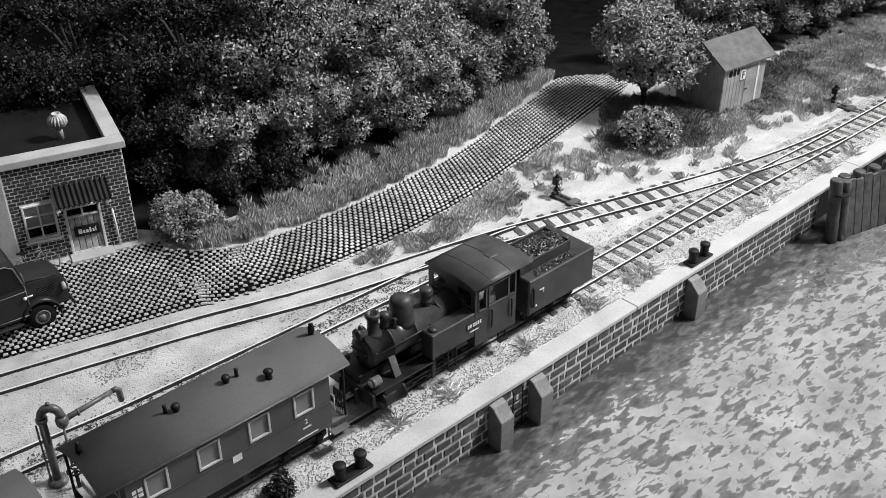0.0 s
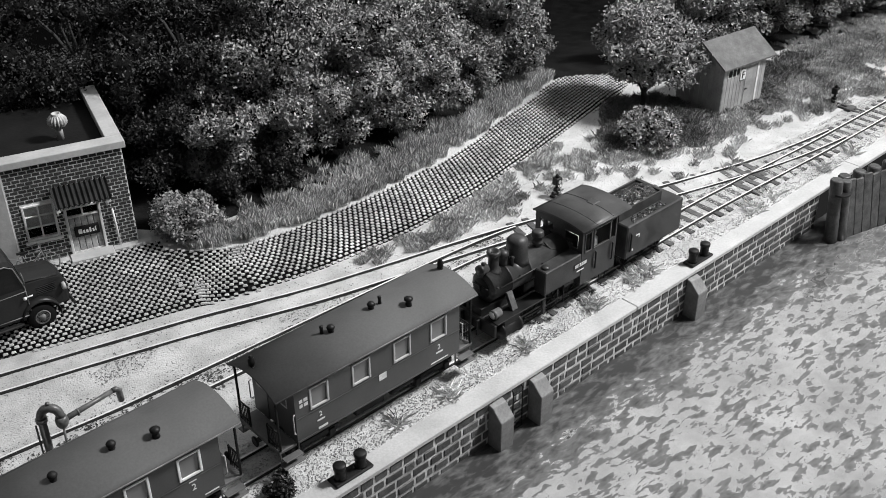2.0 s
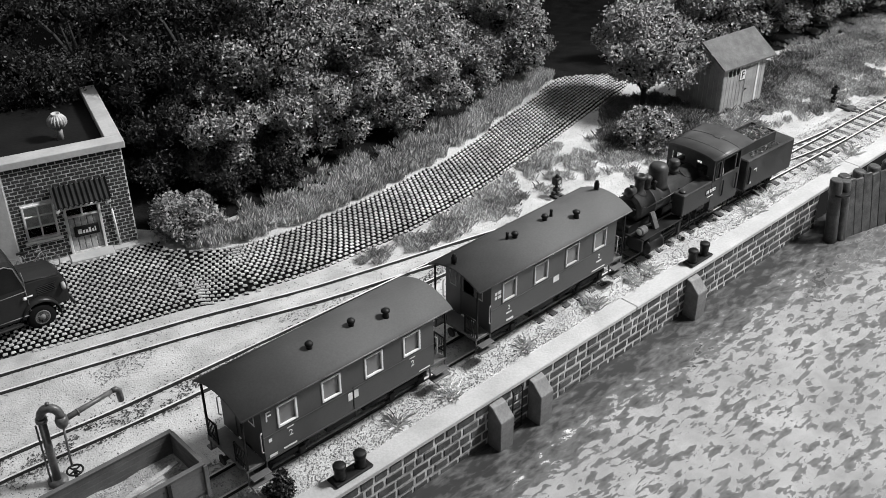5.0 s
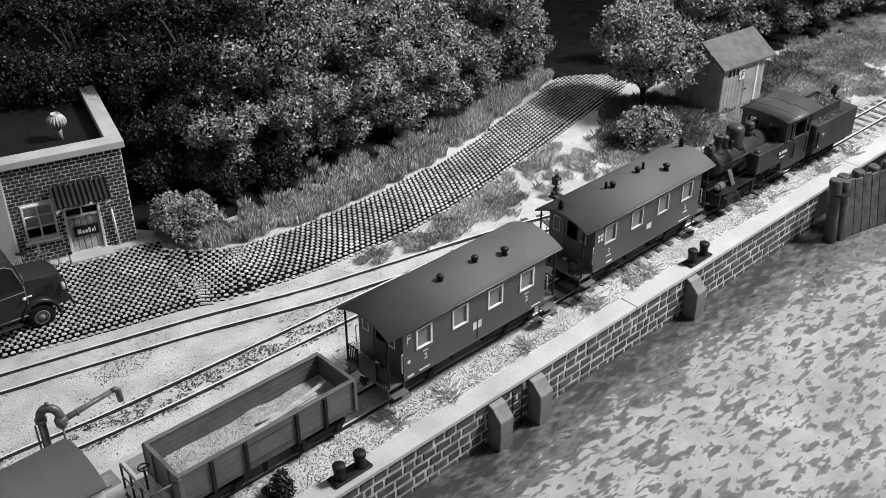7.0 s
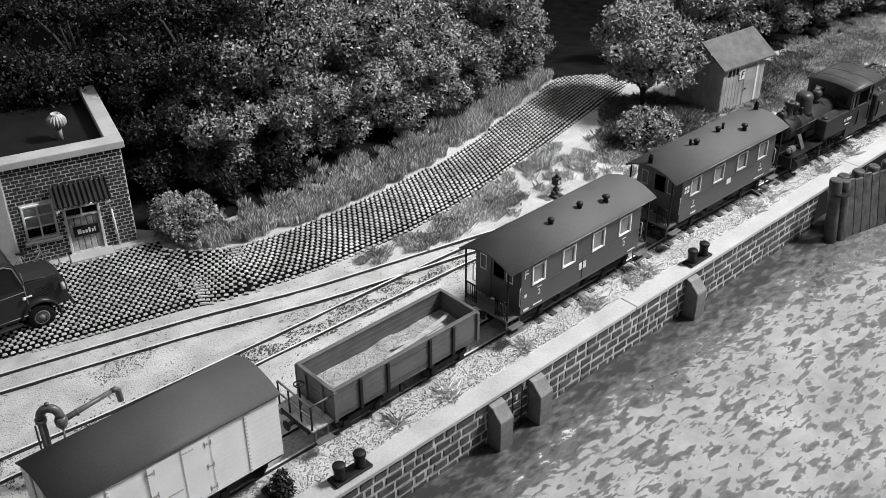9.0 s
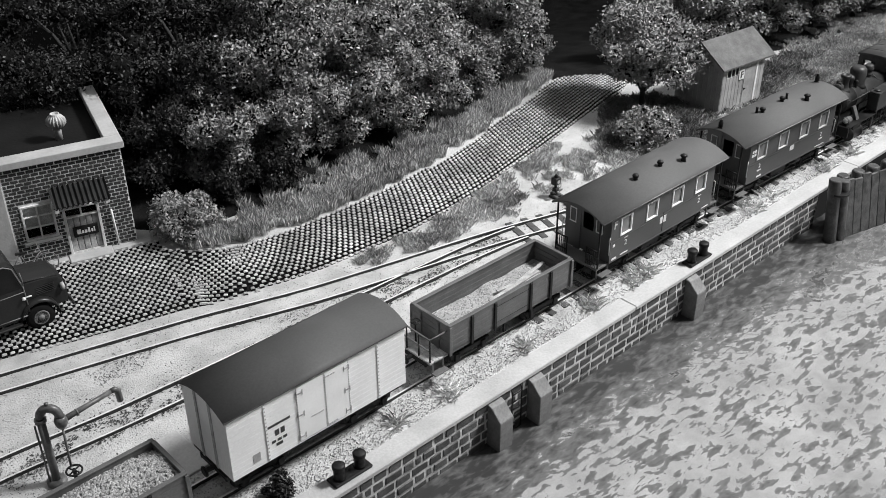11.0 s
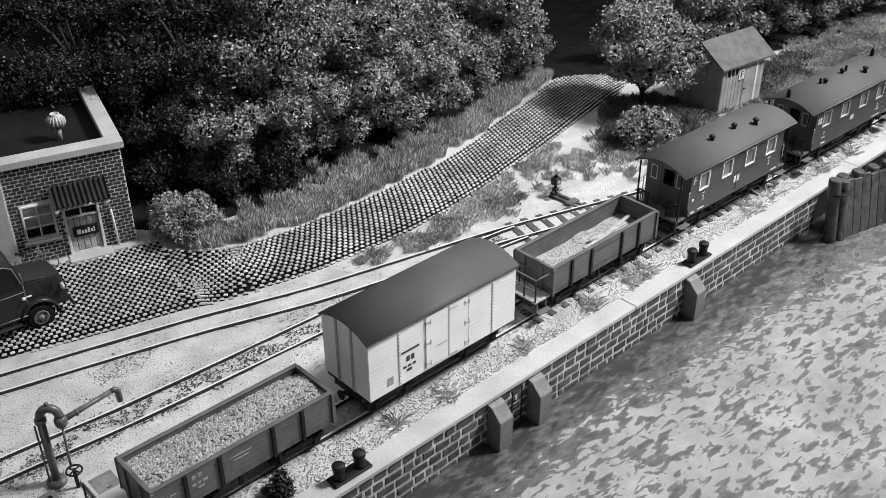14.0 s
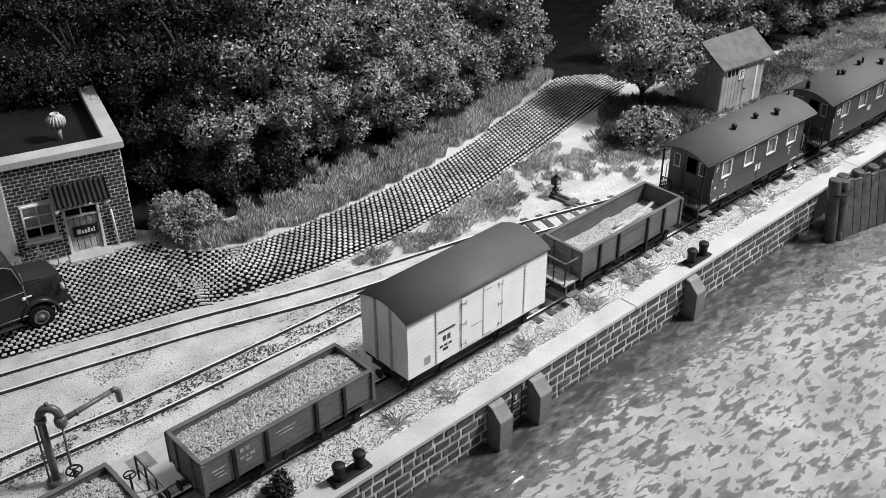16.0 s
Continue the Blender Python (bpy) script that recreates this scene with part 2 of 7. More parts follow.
def lathe(bm, profile, at=(0, 0, 0), seg=20, axis="z"):
    """A turned body: profile rows of (radius, height) along the axis through at."""
    rings = []
    for r, h in profile:
        ring = []
        for k in range(seg):
            a = 2 * math.pi * k / seg
            c, s = r * math.cos(a), r * math.sin(a)
            p = {"z": (c, s, h), "x": (h, c, s), "y": (s, h, c)}[axis]
            ring.append(bm.verts.new((p[0] + at[0], p[1] + at[1], p[2] + at[2])))
        rings.append(ring)
    for a, b in zip(rings, rings[1:]):
        ring_between(bm, a, b)
    if profile[0][0] > 1e-4:
        bm.faces.new(rings[0][::-1])
    if profile[-1][0] > 1e-4:
        bm.faces.new(rings[-1])


def extrude_x(bm, poly, x0, x1, smooth=False):
    """A prism along x over the (y, z) outline."""
    a = [bm.verts.new((x0, y, z)) for y, z in poly]
    b = [bm.verts.new((x1, y, z)) for y, z in poly]
    ring_between(bm, a, b, smooth)
    bm.faces.new(a[::-1])
    bm.faces.new(b)


def extrude_y(bm, poly, y0, y1):
    """A prism along y over the (x, z) outline."""
    a = [bm.verts.new((x, y0, z)) for x, z in poly]
    b = [bm.verts.new((x, y1, z)) for x, z in poly]
    ring_between(bm, a, b, False)
    bm.faces.new(a[::-1])
    bm.faces.new(b)


def finish(name, bm, material, smooth=None):
    """The mesh, brought from units to metres."""
    bmesh.ops.recalc_face_normals(bm, faces=bm.faces[:])
    for v in bm.verts:
        v.co *= S
    me = bpy.data.meshes.new(name)
    bm.to_mesh(me)
    bm.free()
    me.materials.append(material)
    return me


def part(name, bm, material, parent=None, label="", at=(0, 0, 0), turn=(0, 0, 0)):
    """One mesh object out of bm, under a thing, at a place in units."""
    ob = new(name, finish(name, bm, material))
    ob.location = Vector(at) * S
    ob.rotation_euler = [radians(a) for a in turn]
    if parent:
        ob.parent = parent
    if label:
        tagged(ob, label)
    return ob


def shared(name, me, parent, at=(0, 0, 0), turn=(0, 0, 0)):
    ob = new(name, me)
    ob.location = Vector(at) * S
    ob.rotation_euler = [radians(a) for a in turn]
    ob.parent = parent
    return ob


def thing(name, at, label, category, turn=0.0, group="", kind=""):
    ob = new(name)
    ob.empty_display_size = 0.2 * S
    ob.location = Vector(at) * S
    ob.rotation_euler = (0, 0, radians(turn))
    return tagged(ob, label, category, group, kind)


def raw(name, verts, faces, material, parent=None):
    me = bpy.data.meshes.new(name)
    me.from_pydata([tuple(c * S for c in v) for v in verts], [], faces)
    me.update()
    me.materials.append(material)
    ob = new(name, me)
    if parent:
        ob.parent = parent
    return ob


def raw_np(name, verts, faces, material, parent=None):
    """The same from arrays of points and of three- or four-sided faces."""
    me = bpy.data.meshes.new(name)
    me.from_pydata((np.asarray(verts) * S).tolist(), [], np.asarray(faces).tolist())
    me.update()
    me.materials.append(material)
    ob = new(name, me)
    if parent:
        ob.parent = parent
    return ob


def letters(name, text, size, material, parent, at, turn):
    """Raised letters in the built-in font."""
    cu = bpy.data.curves.new(name, "FONT")
    cu.body, cu.size, cu.extrude, cu.align_x = text, size * S, 0.008 * S, "CENTER"
    tmp = bpy.data.objects.new(name, cu)
    me = bpy.data.meshes.new_from_object(tmp)
    bpy.data.objects.remove(tmp)
    me.materials.append(material)
    ob = new(name, me)
    ob.location = Vector(at) * S
    ob.rotation_euler = [radians(a) for a in turn]
    ob.parent = parent
    return ob


def arch(half, z_eave, z_top, n=12, power=2.0):
    """Points (y, z) of an arched roof from one eave to the other."""
    return [(half * (2 * i / n - 1), z_eave + (z_top - z_eave) * (1 - abs(2 * i / n - 1) ** power)) for i in range(n + 1)]


# ---- plan of the lines ----
def lerp(x, table):
    """Smooth reading of y at x in rows of (x, y)."""
    if x <= table[0][0]:
        a, b = table[0], table[1]
        return a[1] + (b[1] - a[1]) / (b[0] - a[0]) * (x - a[0])
    if x >= table[-1][0]:
        a, b = table[-2], table[-1]
        return b[1] + (b[1] - a[1]) / (b[0] - a[0]) * (x - b[0])
    i = max(k for k in range(len(table) - 1) if table[k][0] <= x)
    p1, p2 = table[i], table[i + 1]
    p0 = table[i - 1] if i else (2 * p1[0] - p2[0], 2 * p1[1] - p2[1])
    p3 = table[i + 2] if i + 2 < len(table) else (2 * p2[0] - p1[0], 2 * p2[1] - p1[1])
    h = p2[0] - p1[0]
    m1 = (p2[1] - p0[1]) / (p2[0] - p0[0]) * h
    m2 = (p3[1] - p1[1]) / (p3[0] - p1[0]) * h
    u = (x - p1[0]) / h
    return (2 * u**3 - 3 * u**2 + 1) * p1[1] + (u**3 - 2 * u**2 + u) * m1 + (-2 * u**3 + 3 * u**2) * p2[1] + (u**3 - u**2) * m2


LINE_C = [(-40, 0.02), (20, 0.05), (26, 0.06), (30, 0.05), (34, -0.07), (38, -0.22), (44, -0.30), (60, -0.45)]
LINE_A = [(-6, 10.95), (0, 9.5), (6.2, 7.98), (12, 6.53), (15.5, 5.45), (18.7, 4.72), (22.7, 3.85), (26.2, 2.86), (30, 1.75), (33, 0.95), (36, 0.32), (38.5, 0.0), (41, -0.2)]
LINE_B = [(-10, 5.0), (4.8, 4.45), (8.1, 4.17), (13.4, 3.98), (19.4, 3.82), (22.7, 3.62), (25, 3.2)]
ROAD_FAR = [(8, 13.2), (13.4, 11.6), (15, 10.2), (17.3, 9.62), (20, 9.5), (22.8, 9.6), (26, 9.95), (31, 11.2), (35.5, 12.5), (40, 13.6)]
ROAD_NEAR = [(-6, 12.6), (0, 10.9), (6.65, 9.2), (9.9, 8.3), (12.2, 7.65), (15.3, 6.8), (18.5, 6.48), (22.3, 6.5), (26, 7.1), (30.6, 8.05), (35.7, 9.07), (40, 9.9)]
FLOOR_EDGE = [(-12, 20), (10, 18.5), (13, 14.2), (15.2, 12.4), (17.5, 11.7), (20, 11.4), (23, 11.4), (27, 11.8), (31, 12.6), (34, 13.0), (35.3, 12.75), (36.2, 12.3), (37.6, 11.3), (38.6, 10.1), (42, 8.2), (46, 7.4), (52, 6.2), (64, 5.0)]
GROUND = -0.20


def ground_z(x, y):
    """Height of the land."""
    z = GROUND + 0.05 * noise.noise((x * 0.35, y * 0.35, 3)) + 0.025 * noise.noise((x * 1.3, y * 1.3, 7))
    far = lerp(x, ROAD_FAR)
    near = lerp(x, ROAD_NEAR)
    if near - 0.4 < y < far + 0.4 and x < 40:
        z -= 0.10 * min(1, (y - near - 0.05) / 0.5 if y > near + 0.05 else 0, (far + 0.4 - y) / 0.4)
    if y < 9.5:
        d = min(abs(y - lerp(x, tab)) for tab in (LINE_A, LINE_B, LINE_C) if tab is LINE_C or x < tab[-1][0])
        z += 0.085 * min(1.0, max(0.0, (1.1 - d) / 0.4))
    over = max(0.0, (x - 36.0) * 0.35 + (y - 13.0) * 0.94)
    if x > 30 and over > 0:
        z -= 0.25 * over
    if y < -1.5:
        z -= 0.1
    return z


# ---- setting ----
def make_ground():
    x0, x1, y0, y1, st = -14.0, 78.0, -1.75, 34.0, 0.25
    nx, ny = int((x1 - x0) / st) + 1, int((y1 - y0) / st) + 1
    vs = [(x0 + i * st, y0 + j * st, ground_z(x0 + i * st, y0 + j * st)) for j in range(ny) for i in range(nx)]
    fs = [(j * nx + i, j * nx + i + 1, (j + 1) * nx + i + 1, (j + 1) * nx + i) for j in range(ny - 1) for i in range(nx - 1)]
    ob = raw("ground", vs, fs, M_SAND)
    for p in ob.data.polygons:
        p.use_smooth = True
    tagged(ob, "pale sandy ground of fine grit with trodden patches", "ground", kind="structure")


def make_water():
    """Low cast ripples, longer along the quay than across it."""
    turn = radians(42)
    u = np.array((math.cos(turn), -math.sin(turn)))
    w = np.array((math.sin(turn), math.cos(turn)))
    da, db = 0.06, 0.045
    A = np.arange(9.5, 34.0, da)
    B = np.arange(5.0, 25.0, db)
    h = np.zeros((len(A), len(B)))
    for i, a in enumerate(A):
        for j, b in enumerate(B):
            if a * u[1] + b * w[1] < -1.9:
                h[i, j] = 0.010 * noise.noise((a * 1.3, b * 2.0, 3)) + 0.006 * noise.noise((a * 3.4, b * 5.0, 9)) + 0.0022 * noise.noise((a * 9, b * 13, 14))
    gx = A[:, None] * u[0] + B[None, :] * w[0]
    gy = A[:, None] * u[1] + B[None, :] * w[1]
    vs = np.stack([gx, gy, -1.86 + h], -1).reshape(-1, 3)
    na, nb = len(A), len(B)
    q = (np.arange(na - 1)[:, None] * nb + np.arange(nb - 1)[None, :]).reshape(-1)
    cy = vs[q, 1]
    q = q[(cy < -1.95) & (cy > -15.0)]
    fs = np.stack([q, q + nb, q + nb + 1, q + 1], 1)
    k = len(vs)
    rim = np.array([(-14, -40, -2.02), (78, -40, -2.02), (78, -1.95, -2.02), (-14, -1.95, -2.02)], float)
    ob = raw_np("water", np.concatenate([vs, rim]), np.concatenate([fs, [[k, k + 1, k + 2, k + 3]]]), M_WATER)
    for p in ob.data.polygons:
        p.use_smooth = True
    tagged(ob, "glossy grey cast water with small choppy ripples", "water", kind="structure")


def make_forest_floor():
    """Leaf litter under the trees, a sheet just over the ground; near-black paints their shade."""
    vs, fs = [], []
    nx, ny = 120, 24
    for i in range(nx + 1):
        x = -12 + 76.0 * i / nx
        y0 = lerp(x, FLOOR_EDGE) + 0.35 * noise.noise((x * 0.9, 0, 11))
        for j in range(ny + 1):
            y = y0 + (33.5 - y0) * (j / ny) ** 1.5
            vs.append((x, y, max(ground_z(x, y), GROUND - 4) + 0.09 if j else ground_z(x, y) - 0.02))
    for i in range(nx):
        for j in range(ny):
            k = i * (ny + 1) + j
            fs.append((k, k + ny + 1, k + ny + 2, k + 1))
    ob = raw("forest_floor", vs, fs, M_SHADED_SOIL)
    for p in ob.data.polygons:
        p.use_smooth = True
    tagged(ob, "leaf litter and soil under the trees, shade painted near-black", "ground", kind="structure")


def make_backdrop():
    bm = bmesh.new()
    box(bm, -30, 95, 30, 30.5, -16, 9)
    tagged(part("backdrop", bm, M_BACK), "plain near-black painted backdrop board", "backdrop", kind="structure")
    bm = bmesh.new()
    box(bm, 78, 78.5, -2.2, 30, -16, 9)
    tagged(part("backdrop", bm, M_BACK), "plain near-black painted backdrop board", "backdrop", kind="structure")


QUAY_X0, QUAY_X1 = -6.0, 34.6


def make_quay():
    quay = thing("quay_wall", (0, 0, 0), "quay wall of dark squared stones with pale mortar joints", "wall", kind="structure")
    bm = bmesh.new()
    box(bm, QUAY_X0, QUAY_X1, -2.165, -1.6, -3.0, -0.30)
    part("mortar_bed", bm, M_QMORTAR, quay, "pale raised mortar joints")
    rnd = random.Random(4)
    rows, h = 5, 0.33
    base = -0.33 - rows * h
    for r in range(rows):
        x = QUAY_X0 + rnd.random() * 0.4
        while x < QUAY_X1 - 0.2:
            w = rnd.choice((0.42, 0.5, 0.58, 0.66, 0.74, 0.28))
            x2 = min(x + w, QUAY_X1)
            bm = bmesh.new()
            d = rnd.uniform(0.0, 0.02)
            box(bm, x + 0.026, x2 - 0.026, -2.175 - d, -2.1, base + r * h + 0.024, base + (r + 1) * h - 0.024, 0.035)
            for v in bm.verts:
                v.co += Vector((rnd.uniform(-1, 1) * 0.012, rnd.uniform(-1, 1) * 0.008, rnd.uniform(-1, 1) * 0.012))
            part("stone", bm, M_STONE, quay)
            x = x2
    cop = thing("quay_coping", (0, 0, 0), "pale smooth concrete coping along the quay edge", "coping", kind="structure")
    x = QUAY_X0
    while x < 52:
        x2 = x + 14.5
        bm = bmesh.new()
        box(bm, x + 0.006, x2 - 0.006, -2.24, -1.56, -0.32, -0.14, 0.03)
        part("coping_slab", bm, M_COPING, cop)
        x = x2


def make_fender(x, w, name="mooring_fender"):
    f = thing(name, (x, -2.2, 0), "wedge-topped grey concrete fender block against the quay wall", "fender", group="fenders on the quay wall")
    bm = bmesh.new()
    prof = [(0.02, -2.4), (0.02, -0.36), (-0.16, -0.42), (-0.52, -0.78), (-0.52, -2.4)]
    extrude_x(bm, prof, -w / 2, w / 2)
    bmesh.ops.bevel(bm, geom=bm.edges[:], offset=0.02, segments=1, affect="EDGES")
    part("block", bm, M_CONCRETE, f)


def make_ladder():
    lad = thing("quay_ladder", (17.35, -2.26, 0), "dark iron rung ladder on the quay wall", "ladder")
    for s in (-0.2, 0.2):
        bm = bmesh.new()
        tube(bm, [(s, -0.04, -2.2), (s, -0.04, -0.4), (s, 0.05, -0.28)], 0.025, 6)
        part("rail", bm, M_BLACK, lad)
    for k in range(6):
        bm = bmesh.new()
        tube(bm, [(-0.2, -0.04, -0.5 - 0.27 * k), (0.2, -0.04, -0.5 - 0.27 * k)], 0.02, 6)
        part("rung", bm, M_BLACK, lad)


def make_bollard(x, y):
    b = thing("double_bollard", (x, y, -0.14), "dark iron double mooring bollard on the quay edge", "bollard", group="bollards on the quay")
    bm = bmesh.new()
    box(bm, -0.62, 0.62, -0.22, 0.22, 0, 0.09, 0.03)
    part("base_plate", bm, M_BLACK, b)
    for s in (-0.34, 0.34):
        bm = bmesh.new()
        lathe(bm, [(0.18, 0.09), (0.15, 0.13), (0.15, 0.4), (0.175, 0.43), (0.178, 0.53), (0.15, 0.555), (0.0, 0.56)], (s, 0, 0), 18)
        part("post", bm, M_BLACK, b)


def make_piles():
    rnd = random.Random(8)
    cl = thing("pile_cluster", (34.2, -3.2, 0), "dark tarred timber piles bound together at the quay corner", "mooring piles")
    for dx, dy, top, r in ((0, 0, 0.85, 0.25), (0.40, -0.18, 0.72, 0.2)):
        bm = bmesh.new()
        tube(bm, [(dx * 1.1, dy * 1.1, -2.6), (dx - 0.12, dy + 0.1, -0.8), (dx - 0.25, dy + 0.2, top - 0.05), (dx - 0.25, dy + 0.2, top)], [r * 1.05, r, r, r * 0.85], 14)
        for v in bm.verts:
            v.co.xy += Vector((rnd.uniform(-1, 1), rnd.uniform(-1, 1))) * 0.014
        part("timber_post", bm, M_PILE, cl)
    bm = bmesh.new()
    lathe(bm, [(0.40, 0.22), (0.43, 0.22), (0.43, 0.3), (0.40, 0.3)], (0.0, 0.1, 0), 20)
    part("binding_band", bm, M_BLACK, cl, "iron binding band")
    fence = thing("sheet_plank_wall", (0, 0, 0), "weathered dark vertical timber planking along the water", "plank wall", kind="structure")
    for k in range(26):
        x = 34.75 + 0.44 * k
        y = -3.42 - 0.25 * (x - 34.95)
        bm = bmesh.new()
        box(bm, x + 0.012, x + 0.425, y - 0.09, y + 0.0, -2.6, 0.5 + rnd.uniform(-0.06, 0.06), 0.02)
        for v in bm.verts:
            v.co.y += 0.17 * (v.co.z + 1.85) - 0.03 * rnd.random() - 0.11 * ((v.co.x - x) / 0.44)
        part("plank", bm, M_PILE, fence)
    for k in range(13):
        x = 35.3 + 0.8 * k
        y = -2.62 - 0.25 * (x - 34.95)
        bm = bmesh.new()
        tube(bm, [(x, y - 0.1, -2.6), (x - 0.1, y, 0.42), (x - 0.1, y, 0.48)], [0.26, 0.25, 0.2], 12)
        part("timber_post", bm, M_PILE, fence)


# ---- tracks ----
def make_line(name, table, x0, x1, label, skip=None, buried=None):
    tr = thing(name, (0, 0, 0), label, "railway track", kind="structure")
    n = int((x1 - x0) / 0.5)
    xs = [x0 + (x1 - x0) * i / n for i in range(n + 1)]

    def offset(x, d):
        y = lerp(x, table)
        t = Vector((0.1, lerp(x + 0.05, table) - lerp(x - 0.05, table), 0)).normalized()
        return Vector((x, y, 0)) + Vector((-t.y, t.x, 0)) * d

    for side in (-0.43, 0.43):
        for nm, w, z0, z1, m in (("rail", 0.03, -0.16, -0.012, M_RAIL), ("rail_head", 0.026, -0.012, 0.0, M_RAILTOP)):
            bm = bmesh.new()
            prev = None
            for x in xs:
                a, b = offset(x, side - w), offset(x, side + w)
                ring = [bm.verts.new((a.x, a.y, z0)), bm.verts.new((b.x, b.y, z0)), bm.verts.new((b.x, b.y, z1)), bm.verts.new((a.x, a.y, z1))]
                if prev:
                    ring_between(bm, prev, ring, False)
                else:
                    bm.faces.new(ring[::-1])
                prev = ring
            bm.faces.new(prev)
            part(nm, bm, m, tr)
    rnd = random.Random(len(name))
    me = None
    x = x0
    while x < x1:
        if not (skip and skip(x)):
            y = lerp(x, table)
            ang = math.degrees(math.atan2(lerp(x + 0.1, table) - lerp(x - 0.1, table), 0.2))
            if me is None:
                bm = bmesh.new()
                box(bm, -0.14, 0.14, -0.78, 0.78, -0.14, 0.0, 0.02)
                me = finish("sleeper", bm, M_SLEEPER)
                bm = bmesh.new()
                for s in (-0.43, 0.43):
                    box(bm, -0.05, 0.05, s - 0.11, s - 0.045, 0, 0.04, 0.01)
                    box(bm, -0.05, 0.05, s + 0.045, s + 0.11, 0, 0.04, 0.01)
                mc = finish("chair", bm, M_SEAM)
            z = -0.125 - (buried(x) if buried else 0) + rnd.uniform(-0.015, 0.01)
            sl = shared("sleeper", me, tr, (x, y, z), (0, 0, ang + rnd.uniform(-1.5, 1.5)))
            ch = shared("rail_chair", mc, tr, (x, y, -0.135), (0, 0, ang))
        x += 0.62
    return tr


def make_tracks():
    make_line("main_track", LINE_C, -14, 76, "narrow gauge track of steel rails on dark sleepers", buried=lambda x: 0.2 if x < 20 else -0.034)
    make_line("siding_track", LINE_A, -8, 39.5, "siding of worn steel rails sunk in pale sand", skip=lambda x: x > 34.5, buried=lambda x: 0.2 if x < 23.5 else -0.034)
    make_line("loop_track", LINE_B, -14, 23.6, "loop track of steel rails in dark ballast", skip=lambda x: x > 20, buried=lambda x: 0.2)


def make_lever(x, y, turn):
    lv = thing("point_lever", (x, y, GROUND), "black cast iron point lever with lantern beside the switch", "point lever", turn, group="point levers")
    bm = bmesh.new()
    box(bm, -0.22, 0.22, -0.16, 0.16, 0, 0.1, 0.02)
    part("base", bm, M_BLACK, lv)
    bm = bmesh.new()
    tube(bm, [(0, 0, 0.1), (0, 0, 0.55)], 0.06, 8)
    box(bm, -0.1, 0.1, -0.1, 0.1, 0.25, 0.4, 0.02)
    part("stand", bm, M_BLACK, lv)
    bm = bmesh.new()
    box(bm, -0.16, 0.16, -0.13, 0.13, 0.55, 0.86, 0.03)
    lathe(bm, [(0.1, 0.86), (0.06, 0.95), (0.0, 1.0)], (0, 0, 0), 10)
    part("lantern", bm, M_BLACK, lv)
    bm = bmesh.new()
    lathe(bm, [(0.08, -0.15), (0.07, -0.135)], (0, 0, 0.7), 12, "y")
    part("lens", bm, M_FRAME, lv, "pale milk-glass lens")
    bm = bmesh.new()
    tube(bm, [(0.05, 0, 0.1), (-0.25, -0.1, 0.3)], 0.03, 6)
    lathe(bm, [(0.0, 0.22), (0.1, 0.25), (0.1, 0.33), (0.0, 0.36)], (-0.27, -0.1, 0), 10)
    part("lever_weight", bm, M_BLACK, lv)
    bm = bmesh.new()
    box(bm, 0.1, 0.22, -1.5, 0, 0.02, 0.12, 0.02)
    box(bm, -0.18, -0.06, -1.5, 0, 0.02, 0.12, 0.02)
    box(bm, -0.3, 0.3, -1.0, -0.7, 0.04, 0.16, 0.02)
    part("throw_rod", bm, M_SLEEPER, lv, "dark timbers carrying the throw rod")


